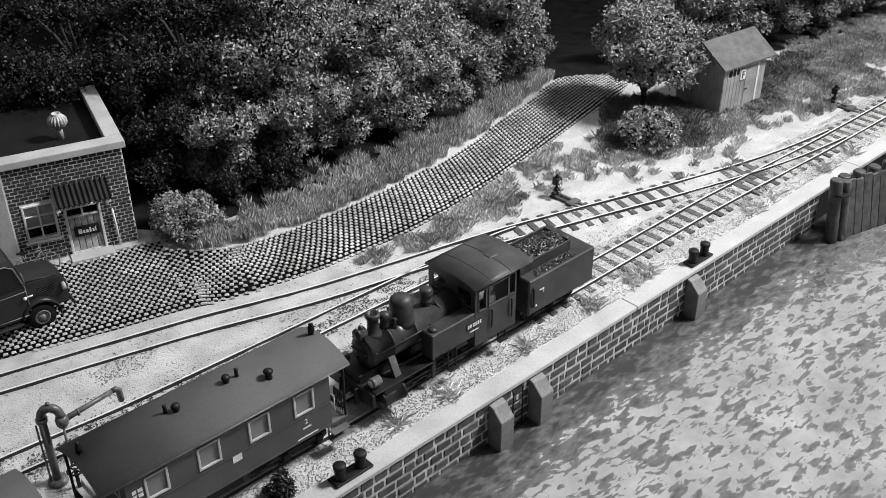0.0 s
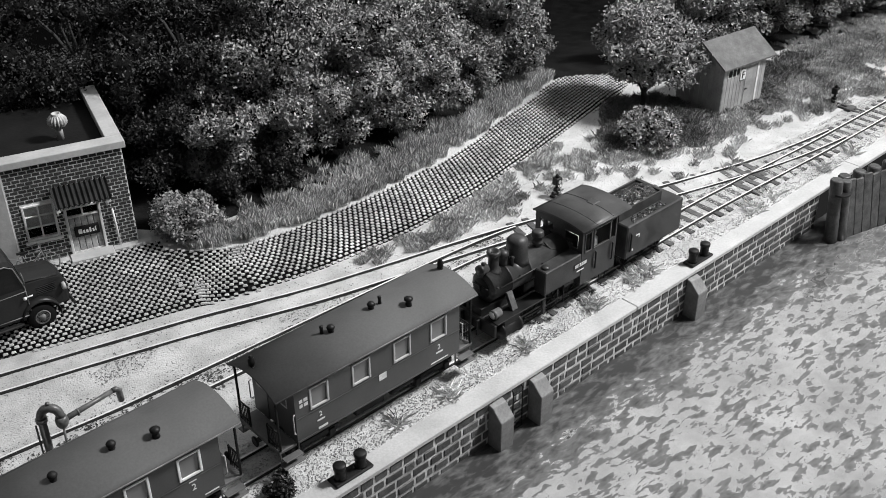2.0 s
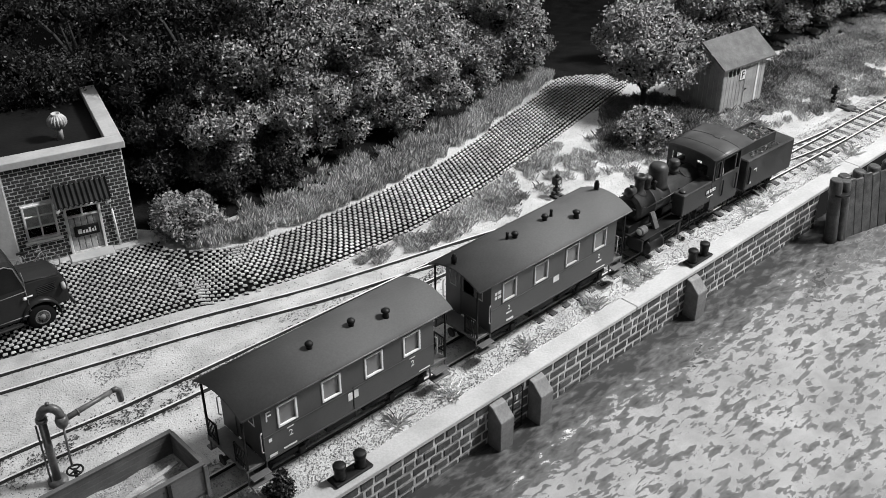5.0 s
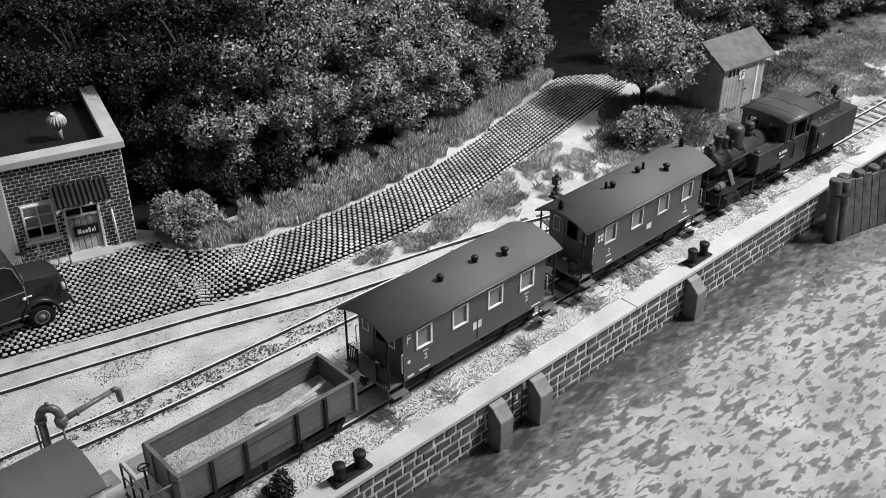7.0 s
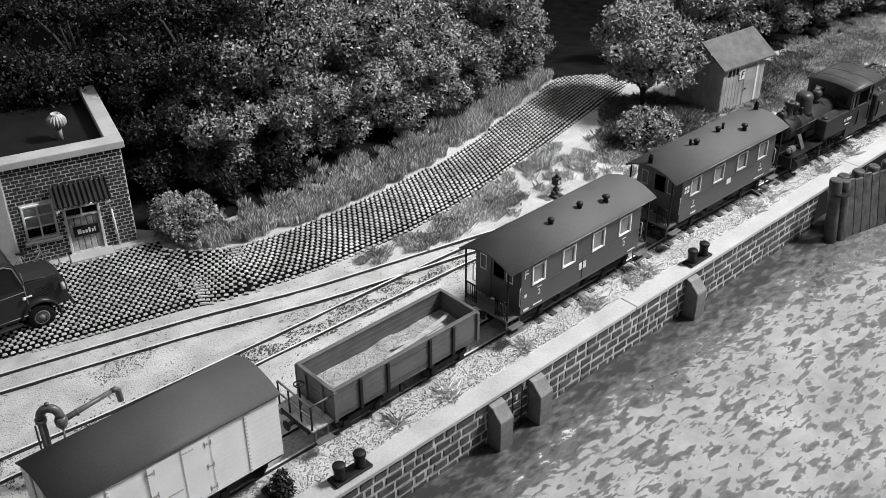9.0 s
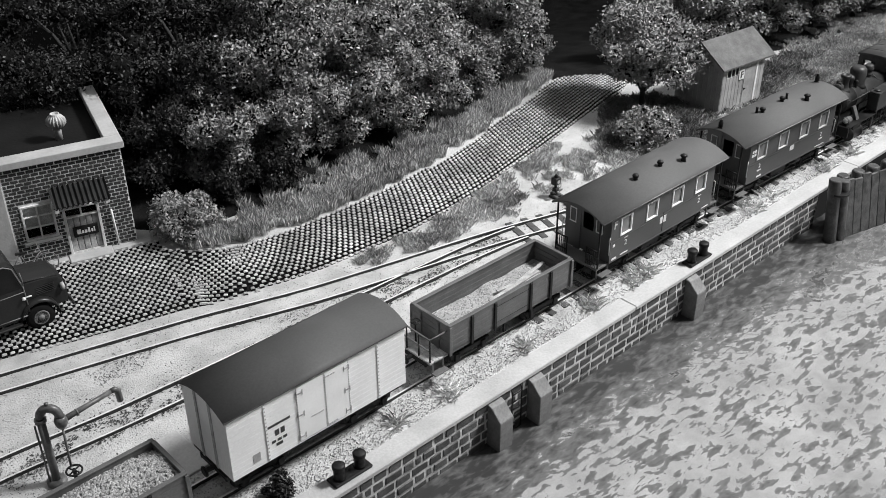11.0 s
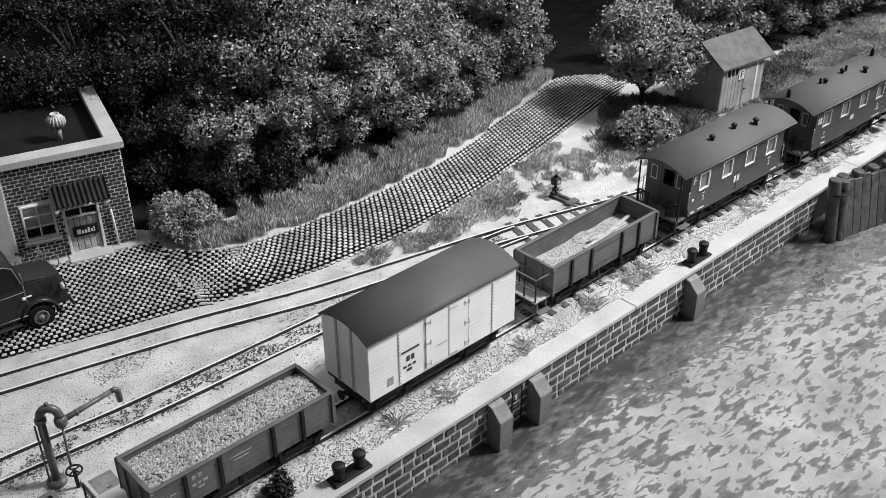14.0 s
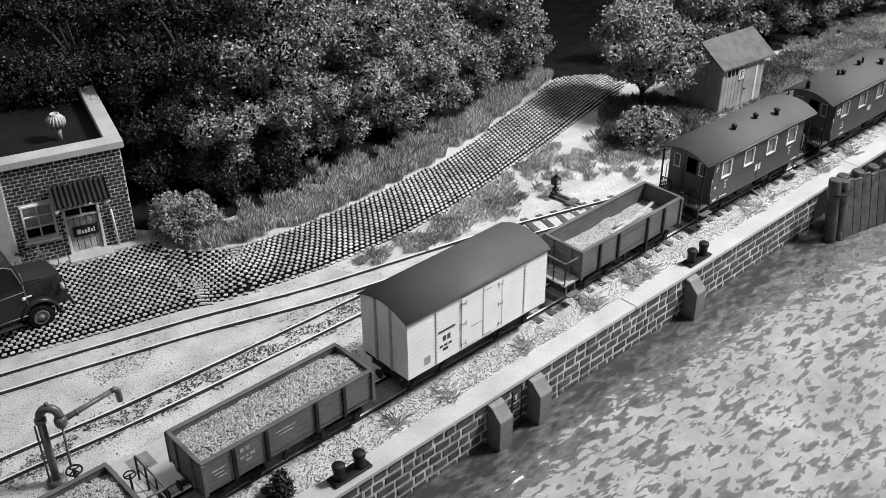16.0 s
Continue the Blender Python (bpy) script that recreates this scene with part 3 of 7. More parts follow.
# ---- paved road ----
def make_road():
    """Setts laid in bonded rows across the lane and the yard."""
    road = thing("paved_road", (0, 0, 0), "cobbled lane of small grey setts with dark joints", "road", kind="structure")
    vs, fs = [], []
    n = 110
    for i in range(n + 1):
        x = -8 + 46 * i / n
        a, b = lerp(x, ROAD_NEAR), lerp(x, ROAD_FAR)
        if x < 13.3:
            b = 18.0
        for k in range(9):
            y = a + 0.3 + (b - a - 0.38) * k / 8
            vs.append((x, y, GROUND - (0.09 if k == 0 else 0.0) + crown(x)))
    for i in range(n):
        for k in range(8):
            j = i * 9 + k
            fs.append((j, j + 9, j + 10, j + 1))
    raw("joints", vs, fs, M_JOINT_SHADE, road)
    rnd = random.Random(12)
    P, F = [], []
    near_parts = []
    w, d, h = 0.15, 0.112, 0.11

    def sett(c, t, z, w=0.172, d=0.114):
        s = Vector((-t.y, t.x, 0))
        k = len(P)
        hh = h + rnd.uniform(-0.012, 0.012)
        ww, dd = w * rnd.uniform(0.9, 1.0) / 2, d * rnd.uniform(0.9, 1.0) / 2
        for f, zz in ((1.0, z - 0.03), (0.93, z + hh * 0.62), (0.62, z + hh)):
            for sx, sy in ((-1, -1), (1, -1), (1, 1), (-1, 1)):
                p = c + t * (sx * ww * f) + s * (sy * dd * f)
                P.append((p.x, p.y, zz))
        for r in (0, 4):
            for q in range(4):
                F.append((k + r + q, k + r + (q + 1) % 4, k + r + 4 + (q + 1) % 4, k + r + 4 + q))
        F.append((k + 8, k + 9, k + 10, k + 11))

    def sunk(c):
        """The edge rows lie lower, half buried in the sand."""
        e = (c.y - lerp(c.x, ROAD_NEAR)) / (0.5 + 0.25 * noise.noise((c.x * 1.1, 0, 4)))
        return 0.10 * max(0.0, 1 - e)

    pitch_t, pitch_s = 0.24, 0.172
    spots = []
    # the yard by the house, in straight rows
    a = radians(-14)
    t = Vector((math.cos(a), math.sin(a), 0))
    s = Vector((-t.y, t.x, 0))
    o = Vector((2, 9, 0))
    for r in range(-8, 50):
        for q in range(-4, 56):
            c = o + t * (q * pitch_t + (pitch_t / 2 if r % 2 else 0)) + s * (r * pitch_s)
            if c.x > 12.93 + (c.y - 9.5) * 0.31 or c.x < 3.0:
                continue
            if lerp(c.x, ROAD_NEAR) + 0.08 < c.y < house_front(c.x) - 0.3:
                spots.append((c, t))
    # the lane, in rows that follow its bend
    x = 11.5
    steps = []
    while x < 38.2:
        ym = (lerp(x, ROAD_NEAR) + lerp(x, ROAD_FAR)) / 2
        t = Vector((0.2, (lerp(x + 0.1, ROAD_NEAR) + lerp(x + 0.1, ROAD_FAR) - lerp(x - 0.1, ROAD_NEAR) - lerp(x - 0.1, ROAD_FAR)) / 2, 0)).normalized()
        steps.append((Vector((x, ym, 0)), t))
        x += pitch_t * t.x
    for q in range(-16, 17):
        for m, t in steps:
            s = Vector((-t.y, t.x, 0))
            c = m + s * (q * pitch_s) + t * (pitch_t / 2 if q % 2 else 0)
            if c.x < 12.92 + (c.y - 9.5) * 0.31 or c.x > 35.6 + (12.46 - c.y) * 2.2:
                continue
            if lerp(c.x, ROAD_NEAR) + 0.06 < c.y < min(lerp(c.x, ROAD_FAR) - 0.06, 99 if c.x > 13.6 else house_front(c.x) - 0.35):
                spots.append((c, t))
    # the setts nearest to the loop track are pieces of their own
    spots.sort(key=lambda e: abs(e[0].x - 11.2) + abs(e[0].y - 8.4))
    single = []
    for k in range(4):
        P, F = [], []
        sett(Vector((0, 0, 0)), Vector((1, 0, 0)), 0)
        me = bpy.data.meshes.new("sett")
        me.from_pydata([tuple(v * S for v in p) for p in P], [], F)
        me.materials.append(M_SETT1)
        me.materials.append(M_JOINT_SHADE)
        # lower side faces take the joint black as painted shade
        for f in me.polygons:
            f.material_index = 1 if f.index < 4 else 0
        single.append(me)
    P, F = [], []
    for k, (c, t) in enumerate(spots):
        if k < 300:
            shared("sett", single[k % 4], road, (c.x, c.y, GROUND + crown(c.x) - sunk(c)), (0, 0, math.degrees(math.atan2(t.y, t.x))))
        else:
            sett(c, t, GROUND + crown(c.x) - sunk(c))
    ob = raw("setts", P, F, M_SETT, road)
    ob.data.materials.append(M_JOINT_SHADE)
    tagged(ob, "small rounded grey setts laid in bonded rows", kind="stuff")
    # painted shade on the lower sides here too
    for p in ob.data.polygons:
        p.use_smooth = False
        p.material_index = 1 if p.index % 9 < 4 else 0


def crown(x):
    """The lane drops away at its far end."""
    return -0.06 * max(0.0, x - 36) ** 1.5 + 0.03


HOUSE = Vector((13.2, 12.65, 0))
HOUSE_TURN = -16.0


def house_front(x):
    return HOUSE.y + (x - HOUSE.x) * math.tan(radians(HOUSE_TURN))


# ---- brick house ----
def make_house():
    hs = thing("brick_house", (HOUSE.x, HOUSE.y, -0.2), "small flat-roofed dark brick model house with white parapet and canopy", "house", HOUSE_TURN)
    D, H = 5.3, 3.84
    bm = bmesh.new()
    # shell, with holes for the window and the door in the front
    X = [-8.0, -3.58, -2.57, -2.2, -1.16, 0.0]
    Z = [0, 0.2, 1.02, 1.88, 2.33, H]
    for i in range(5):
        for k in range(5):
            win = i == 1 and k in (2, 3)
            door = i == 3 and k in (1, 2)
            if win or door:
                continue
            box(bm, X[i], X[i + 1], 0.03, 0.25, Z[k], Z[k + 1])
    box(bm, -0.25, -0.03, 0.25, D, 0, H)
    box(bm, -8, -0.25, D - 0.25, D, 0, H - 0.36)
    part("wall", bm, M_MORTAR, hs, "pale mortar between dark bricks")
    rnd = random.Random(3)
    P, F = [], []
    bw, bh = 0.27, 0.135

    bm = bmesh.new()
    box(bm, -(bw - 0.036) / 2, (bw - 0.036) / 2, -0.012, 0.03, -(bh - 0.034) / 2, (bh - 0.034) / 2, 0.008)
    one = finish("brick", bm, M_BRICK)
    singles = []

    def brick(x0, x1, z0, z1, side=False):
        k = len(P)
        if x1 - x0 < 0.03:
            return
        if not side and abs(x1 - x0 - (bw - 0.036)) < 1e-4 and len(singles) < 300:
            singles.append(shared("brick", one, hs, ((x0 + x1) / 2, 0.03 - rnd.uniform(0, 0.01), (z0 + z1) / 2)))
            return
        e = rnd.uniform(-0.018, -0.008)
        b = 0.008
        for dd, f in ((0.06, 0), (-e + 0.006, 0), (-e, b)):
            for x, z in ((x0 + f, z0 + f), (x1 - f, z0 + f), (x1 - f, z1 - f), (x0 + f, z1 - f)):
                P.append((x, dd, z) if not side else (-dd, x, z))
        for r in (0, 4):
            for q in range(4):
                F.append((k + r + q, k + r + (q + 1) % 4, k + r + 4 + (q + 1) % 4, k + r + 4 + q))
        F.append((k + 8, k + 9, k + 10, k + 11))

    rows = int(H / bh)
    for r in range(rows):
        z0, z1 = r * bh + 0.017, (r + 1) * bh - 0.017
        zm = (z0 + z1) / 2
        x = -3.95
        first = True
        while x < -0.01:
            x2 = min(x + (bw / 2 if first and r % 2 else bw), 0.0)
            first = False
            a, b = x + 0.018, x2 - 0.018
            cuts = []
            if 1.0 < zm < 2.4:
                cuts.append((-3.62, -2.53))
            if zm < 1.98:
                cuts.append((-2.3, -1.08))
            for c0, c1 in cuts:
                if a < c1 and b > c0:
                    if a < c0:
                        b = c0
                    elif b > c1:
                        a = c1
                    else:
                        b = a
            brick(a, b, z0, z1)
            x = x2
        y = 0.03
        first = True
        while y < D:
            y2 = min(y + (bw / 2 if first and not r % 2 else bw), D)
            first = False
            brick(y + 0.016, y2 - 0.016, z0, z1, True)
            y = y2
    tagged(raw("bricks", P, F, M_BRICK, hs), "small dark bricks in running bond", kind="stuff")
    bm = bmesh.new()
    box(bm, -8, -3.96, -0.1, 0.1, 0, H - 0.02, 0.03)
    part("plaster_pier", bm, M_PLASTER, hs, "smooth pale plastered pier")
    bm = bmesh.new()
    box(bm, -0.42, 0.13, 0.5, D + 0.1, H - 0.02, H + 0.24, 0.02)
    part("side_parapet", bm, M_CAP, hs, "pale smooth parapet cap")
    bm = bmesh.new()
    box(bm, -8, 0.13, -0.11, 0.5, H - 0.02, H + 0.24, 0.02)
    part("front_parapet", bm, M_CAP, hs, "pale smooth parapet cap")
    bm = bmesh.new()
    box(bm, -8, -0.38, 0.45, D, H - 0.35, H - 0.2)
    part("roof", bm, M_ROOFFELT, hs, "black felt flat roof")
    bm = bmesh.new()
    lathe(bm, [(0.12, 0), (0.12, 0.5), (0.1, 0.55)], (-1.7, 2.0, H - 0.2), 14)
    vent = part("vent_pipe", bm, M_CHIM, hs, "grey metal roof vent pipe")
    bm = bmesh.new()
    seg = 64
    prof = [(0.13, 0.42), (0.22, 0.5), (0.3, 0.63), (0.28, 0.78), (0.19, 0.9), (0.15, 0.92), (0.16, 0.98), (0.13, 0.98), (0.12, 0.92)]
    lathe(bm, prof, (0, 0, H - 0.2), seg)
    for v in bm.verts:
        a = math.atan2(v.co.y, v.co.x)
        if v.co.z < H + 0.71:
            g = 1 + 0.17 * math.cos(a * 16)
            v.co.x, v.co.y = v.co.x * g, v.co.y * g
        v.co.x, v.co.y = v.co.x - 1.7, v.co.y + 2.0
    part("vent_cowl", bm, M_CHIM, vent, "ribbed round ventilator cowl")
    # window
    win = new("window")
    win.parent = hs
    win.location = Vector((0.14, 0, -0.19)) * S
    tagged(win, "white-framed six-pane window")
    bm = bmesh.new()
    for a in (-3.74, -2.76):
        box(bm, a, a + 0.07, -0.02, 0.12, 1.2, 2.54, 0.01)
    for z in (1.2, 2.47):
        box(bm, -3.67, -2.76, -0.02, 0.12, z, z + 0.07, 0.01)
    box(bm, -3.25, -3.19, 0.0, 0.1, 1.27, 2.47, 0.01)
    for z in (1.66, 2.07):
        box(bm, -3.67, -3.25, 0.005, 0.09, z, z + 0.045, 0.01)
        box(bm, -3.19, -2.76, 0.005, 0.09, z, z + 0.045, 0.01)
    part("window_frame", bm, M_FRAME_W, win)
    for xa, xb in ((-3.67, -3.25), (-3.19, -2.76)):
        for za, zb in ((1.27, 1.66), (1.705, 2.07), (2.115, 2.47)):
            bm = bmesh.new()
            box(bm, xa, xb, 0.05, 0.056, za, zb)
            part("pane", bm, M_GLASS, win).visible_shadow = False
    bm = bmesh.new()
    box(bm, -3.7, -2.74, 0.22, 0.24, 1.6, 2.5)
    for v in bm.verts:
        v.co.y += 0.02 * math.sin(v.co.x * 30)
    part("curtain", bm, M_CURTAIN, win, "pale net curtain")
    bm = bmesh.new()
    box(bm, -3.85, -2.6, -0.12, 0.12, 1.1, 1.2, 0.02)
    part("window_sill", bm, M_CAP, win, "pale stone sill")
    # door
    door = new("door")
    door.parent = hs
    door.location = Vector((0.12, 0, -0.08)) * S
    tagged(door, "pale panelled door with a dark signboard")
    bm = bmesh.new()
    for a in (-2.42, -1.28):
        box(bm, a, a + 0.09, -0.03, 0.14, 0.2, 2.06, 0.01)
    box(bm, -2.33, -1.28, -0.03, 0.14, 1.98, 2.06, 0.01)
    box(bm, -2.33, -1.28, 0.0, 0.12, 1.62, 1.68, 0.01)
    box(bm, -1.84, -1.78, 0.0, 0.12, 1.68, 1.98, 0.01)
    part("door_frame", bm, M_FRAME_W, door)
    for xa, xb in ((-2.33, -1.84), (-1.78, -1.28)):
        bm = bmesh.new()
        box(bm, xa, xb, 0.05, 0.056, 1.68, 1.98)
        part("pane", bm, M_GLASS, door).visible_shadow = False
    for k in range(5):
        bm = bmesh.new()
        box(bm, -2.33 + 0.21 * k + 0.008, -2.33 + 0.21 * (k + 1) - 0.008, 0.04, 0.12, 0.24, 1.62, 0.02)
        part("door_board", bm, M_PLANK, door)
    bm = bmesh.new()
    box(bm, -2.2, -1.36, -0.04, 0.03, 0.86, 1.26, 0.015)
    sign = part("signboard", bm, M_BLACK, door, "black signboard with pale script")
    bm = bmesh.new()
    for k, (a, b) in enumerate(((-2.08, -1.95), (-1.92, -1.85), (-1.82, -1.74), (-1.71, -1.64), (-1.6, -1.54), (-1.51, -1.47))):
        box(bm, a, b, -0.048, -0.038, 0.98, 1.16 if k in (0, 3, 5) else 1.1)
    part("lettering", bm, M_LETTER, sign)
    # canopy
    can = new("canopy")
    can.parent = hs
    can.location = Vector((0.13, 0, -0.07)) * S
    tagged(can, "dark corrugated lean-to canopy over the door")
    bm = bmesh.new()
    n = 66
    for i in range(n):
        xa, xb = -2.7 + 1.86 * i / n, -2.7 + 1.86 * (i + 1) / n
        za, zb = 0.035 * math.cos(i * 2 * math.pi / 6), 0.035 * math.cos((i + 1) * 2 * math.pi / 6)
        q = [(xa, 0.0, 2.93 + za), (xb, 0.0, 2.93 + zb), (xb, -0.74, 2.46 + zb), (xa, -0.74, 2.46 + za)]
        lo = [bm.verts.new((x, y, z - 0.03)) for x, y, z in q]
        hi = [bm.verts.new(p) for p in q]
        bm.faces.new(hi)
        bm.faces.new(lo[::-1])
        ring_between(bm, lo, hi, False)
    part("corrugated_sheet", bm, M_BLACK, can)
    for x in (-2.62, -0.95):
        bm = bmesh.new()
        box(bm, x - 0.07, x + 0.07, -0.72, -0.02, 2.28, 2.40, 0.01)
        tube(bm, [(x, -0.6, 2.3), (x, -0.02, 1.85)], 0.035, 6)
        part("bracket", bm, M_FRAME_W, can, "white painted bracket")
    bm = bmesh.new()
    tube(bm, [(-0.64, -0.06, 0.05), (-0.7, -0.06, 1.6)], 0.035, 8)
    part("downpipe", bm, M_FRAME_W, hs, "white pipe")
    bm = bmesh.new()
    box(bm, -2.42, -0.92, -0.55, -0.0, -0.1, 0.17, 0.03)
    part("doorstep", bm, M_CAP, hs, "pale stone doorstep")
    bm = bmesh.new()
    box(bm, -8, -2.42, -0.3, 0.0, -0.12, 0.13, 0.02)
    box(bm, -0.92, 0.45, -0.32, 0.0, -0.12, 0.13, 0.02)
    part("kerb", bm, M_CAP, hs, "pale kerb along the wall")


def make_shed():
    sh = thing("wooden_shed", (37.68, 4.64, -0.25), "small pale boarded lineside shed with a felt roof", "shed", -6.5)
    W, D, H0, H1 = 2.8, 2.6, 2.25, 3.08
    bm = bmesh.new()
    box(bm, 0, W, 0.02, 0.1, 0, H0)
    box(bm, 0, W, D - 0.1, D, 0, H0)
    for x in (0, W - 0.08):
        extrude_x(bm, [(0.1, 0), (D - 0.1, 0), (D - 0.1, H0 + 0.02), (D / 2, H1 - 0.02), (0.1, H0 + 0.02)], x, x + 0.08)
    part("wall", bm, M_SHED, sh)
    for k in range(12):
        bm = bmesh.new()
        x = W * k / 12
        box(bm, x + 0.004, x + W / 12 - 0.004, -0.008, 0.02, 0, 1.75 if 1 <= k <= 4 else H0 - 0.06, 0.006)
        part("board", bm, M_SHED, sh)
    for k in range(10):
        bm = bmesh.new()
        y = D * k / 10
        top = H0 + (H1 - H0) * (1 - abs(k + 0.5 - 5) / 5) - 0.06
        box(bm, -0.03, 0.0, y + 0.004, y + D / 10 - 0.004, 0, top, 0.006)
        part("board", bm, M_SHED, sh)
    for a, b, za, zb in ((-0.16, D / 2, H0 - 0.06, H1 + 0.02), (D / 2, D + 0.28, H1 + 0.02, H0 - 0.12)):
        bm = bmesh.new()
        extrude_x(bm, [(a, za), (b, zb), (b, zb + 0.08), (a, za + 0.08)], -0.2, W + 0.5)
        part("roof_slope", bm, M_SHEDROOF, sh, "grey weathered felt roof")
    win = new("window")
    win.parent = sh
    bm = bmesh.new()
    box(bm, 0.25, 1.0, -0.02, 0.02, 1.8, 2.1, 0.01)
    part("pane", bm, M_BLACK, win, "dark window strip")
    bm = bmesh.new()
    for x in (0.22, 0.5, 0.75, 1.0):
        box(bm, x, x + 0.03, -0.035, -0.02, 1.78, 2.12)
    part("window_frame", bm, M_FRAME_W, win)
    bm = bmesh.new()
    box(bm, 1.45, 2.2, -0.03, -0.012, 0.05, 1.95, 0.015)
    d = part("door", bm, M_SHED, sh, "pale plank door")
    bm = bmesh.new()
    box(bm, 1.5, 1.62, -0.06, -0.03, 0.95, 1.0)
    part("handle", bm, M_BLACK, d)
    bm = bmesh.new()
    box(bm, 1.06, 1.42, -0.045, -0.03, 1.5, 1.98, 0.005)
    b = part("sign", bm, M_WHITE, sh, "small white sign")
    letters("letter", "F", 0.46, M_LETTER_D, b, (1.24, -0.055, 1.58), (90, 0, 0))
    bm = bmesh.new()
    box(bm, 2.24, 2.36, -0.03, -0.01, 0, H0 - 0.1)
    part("corner_post", bm, M_FRAME_W, sh, "pale corner post")


# ---- water crane beside the line ----
CRANE = (5.73, 3.17, GROUND)
CRANE_HEAD = (0.40, -0.25, 2.15)
CRANE_END = (1.88, -0.14, 2.1)


def make_crane():
    c = thing("water_crane", CRANE, "old grey iron water crane with a swinging spout", "water crane")
    hx, hy, hz = CRANE_HEAD
    bm = bmesh.new()
    lathe(bm, [(0.26, -0.05), (0.26, 0.1), (0.16, 0.14)], (0, 0, 0), 14)
    part("base", bm, M_CRANE, c)
    bm = bmesh.new()
    zc = hz - 0.02
    tube(bm, [(0, 0, 0.1), (0, 0, zc)], 0.105, 14)
    lathe(bm, [(0.15, zc - 0.06), (0.15, zc + 0.04)], (0, 0, 0), 14)
    pts = [(hx * (0.5 - 0.5 * math.cos(a)), hy * (0.5 - 0.5 * math.cos(a)), zc + 0.34 * math.sin(a) ** 0.8) for a in [math.pi * k / 10 for k in range(11)]]
    tube(bm, pts, 0.115, 14)
    lathe(bm, [(0.05, 0.44), (0.06, 0.52), (0.0, 0.54)], (hx * 0.5, hy * 0.5, zc - 0.02), 8)
    part("column", bm, M_CRANE, c)
    bm = bmesh.new()
    lathe(bm, [(0.09, hz - 0.34), (0.15, hz - 0.24), (0.17, hz - 0.1), (0.13, hz + 0.02)], (hx, hy, 0), 14)
    ex, ey, ez = CRANE_END
    tube(bm, [(hx, hy, hz - 0.14), (hx + (ex - hx) * 0.5, hy + (ey - hy) * 0.5, (hz - 0.14 + ez) / 2 + 0.0), (ex, ey, ez)], [0.085, 0.07, 0.065], 12)
    tube(bm, [(hx + (ex - hx) * 0.28, hy + (ey - hy) * 0.28, hz - 0.13), (hx + (ex - hx) * 0.31, hy + (ey - hy) * 0.31, hz - 0.13)], 0.1, 12)
    tube(bm, [(ex - 0.05, ey, ez), (ex + 0.06, ey, ez + 0.0), (ex + 0.13, ey, ez - 0.08), (ex + 0.15, ey, ez - 0.42)], [0.07, 0.085, 0.09, 0.085], 12)
    part("spout", bm, M_CRANE, c)
    bm = bmesh.new()
    tube(bm, [(hx, hy, hz - 0.3), (0.3, -0.45, 0.66)], 0.03, 6)
    part("valve_rod", bm, M_CRANE, c)
    bm = bmesh.new()
    tube(bm, [(-0.17, 0.0, 0.1), (-0.17, 0.0, zc - 0.1)], 0.025, 6)
    part("chain_pipe", bm, M_CRANE, c)
    bm = bmesh.new()
    n = 20
    wx, wy, wz = 0.32, -0.55, 0.6
    tube(bm, [(wx + 0.2 * math.cos(2 * math.pi * k / n), wy + 0.2 * math.sin(2 * math.pi * k / n), wz) for k in range(n + 1)], 0.028, 6)
    for k in range(2):
        a = math.pi * k / 2 + 0.4
        tube(bm, [(wx - 0.2 * math.cos(a), wy - 0.2 * math.sin(a), wz), (wx + 0.2 * math.cos(a), wy + 0.2 * math.sin(a), wz)], 0.022, 6)
    tube(bm, [(wx, wy, -0.05), (wx, wy, wz + 0.04)], 0.05, 8)
    part("valve_wheel", bm, M_BLACK, c, "dark iron valve wheel on its post")


def make_cover_slab():
    """Concrete slab with two sunk service covers between the crane and the main line."""
    c = thing("concrete_slab", (7.5, 1.9, -0.3), "pale concrete slab with two grey service covers beside the track", "slab")
    bm = bmesh.new()
    box(bm, -1.35, 1.5, -0.95, 0.85, 0.0, 0.2, 0.02)
    part("slab", bm, M_COPING, c)
    for x in (-0.9, 0.15):
        bm = bmesh.new()
        box(bm, x - 0.32, x + 0.32, 0.0, 0.66, 0.15, 0.206, 0.004)
        cover = part("cover", bm, M_CONCRETE, c, "flat grey service cover")
        bm = bmesh.new()
        box(bm, x - 0.06, x + 0.06, 0.06, 0.09, 0.206, 0.222, 0.004)
        part("handle", bm, M_BLACK, cover)


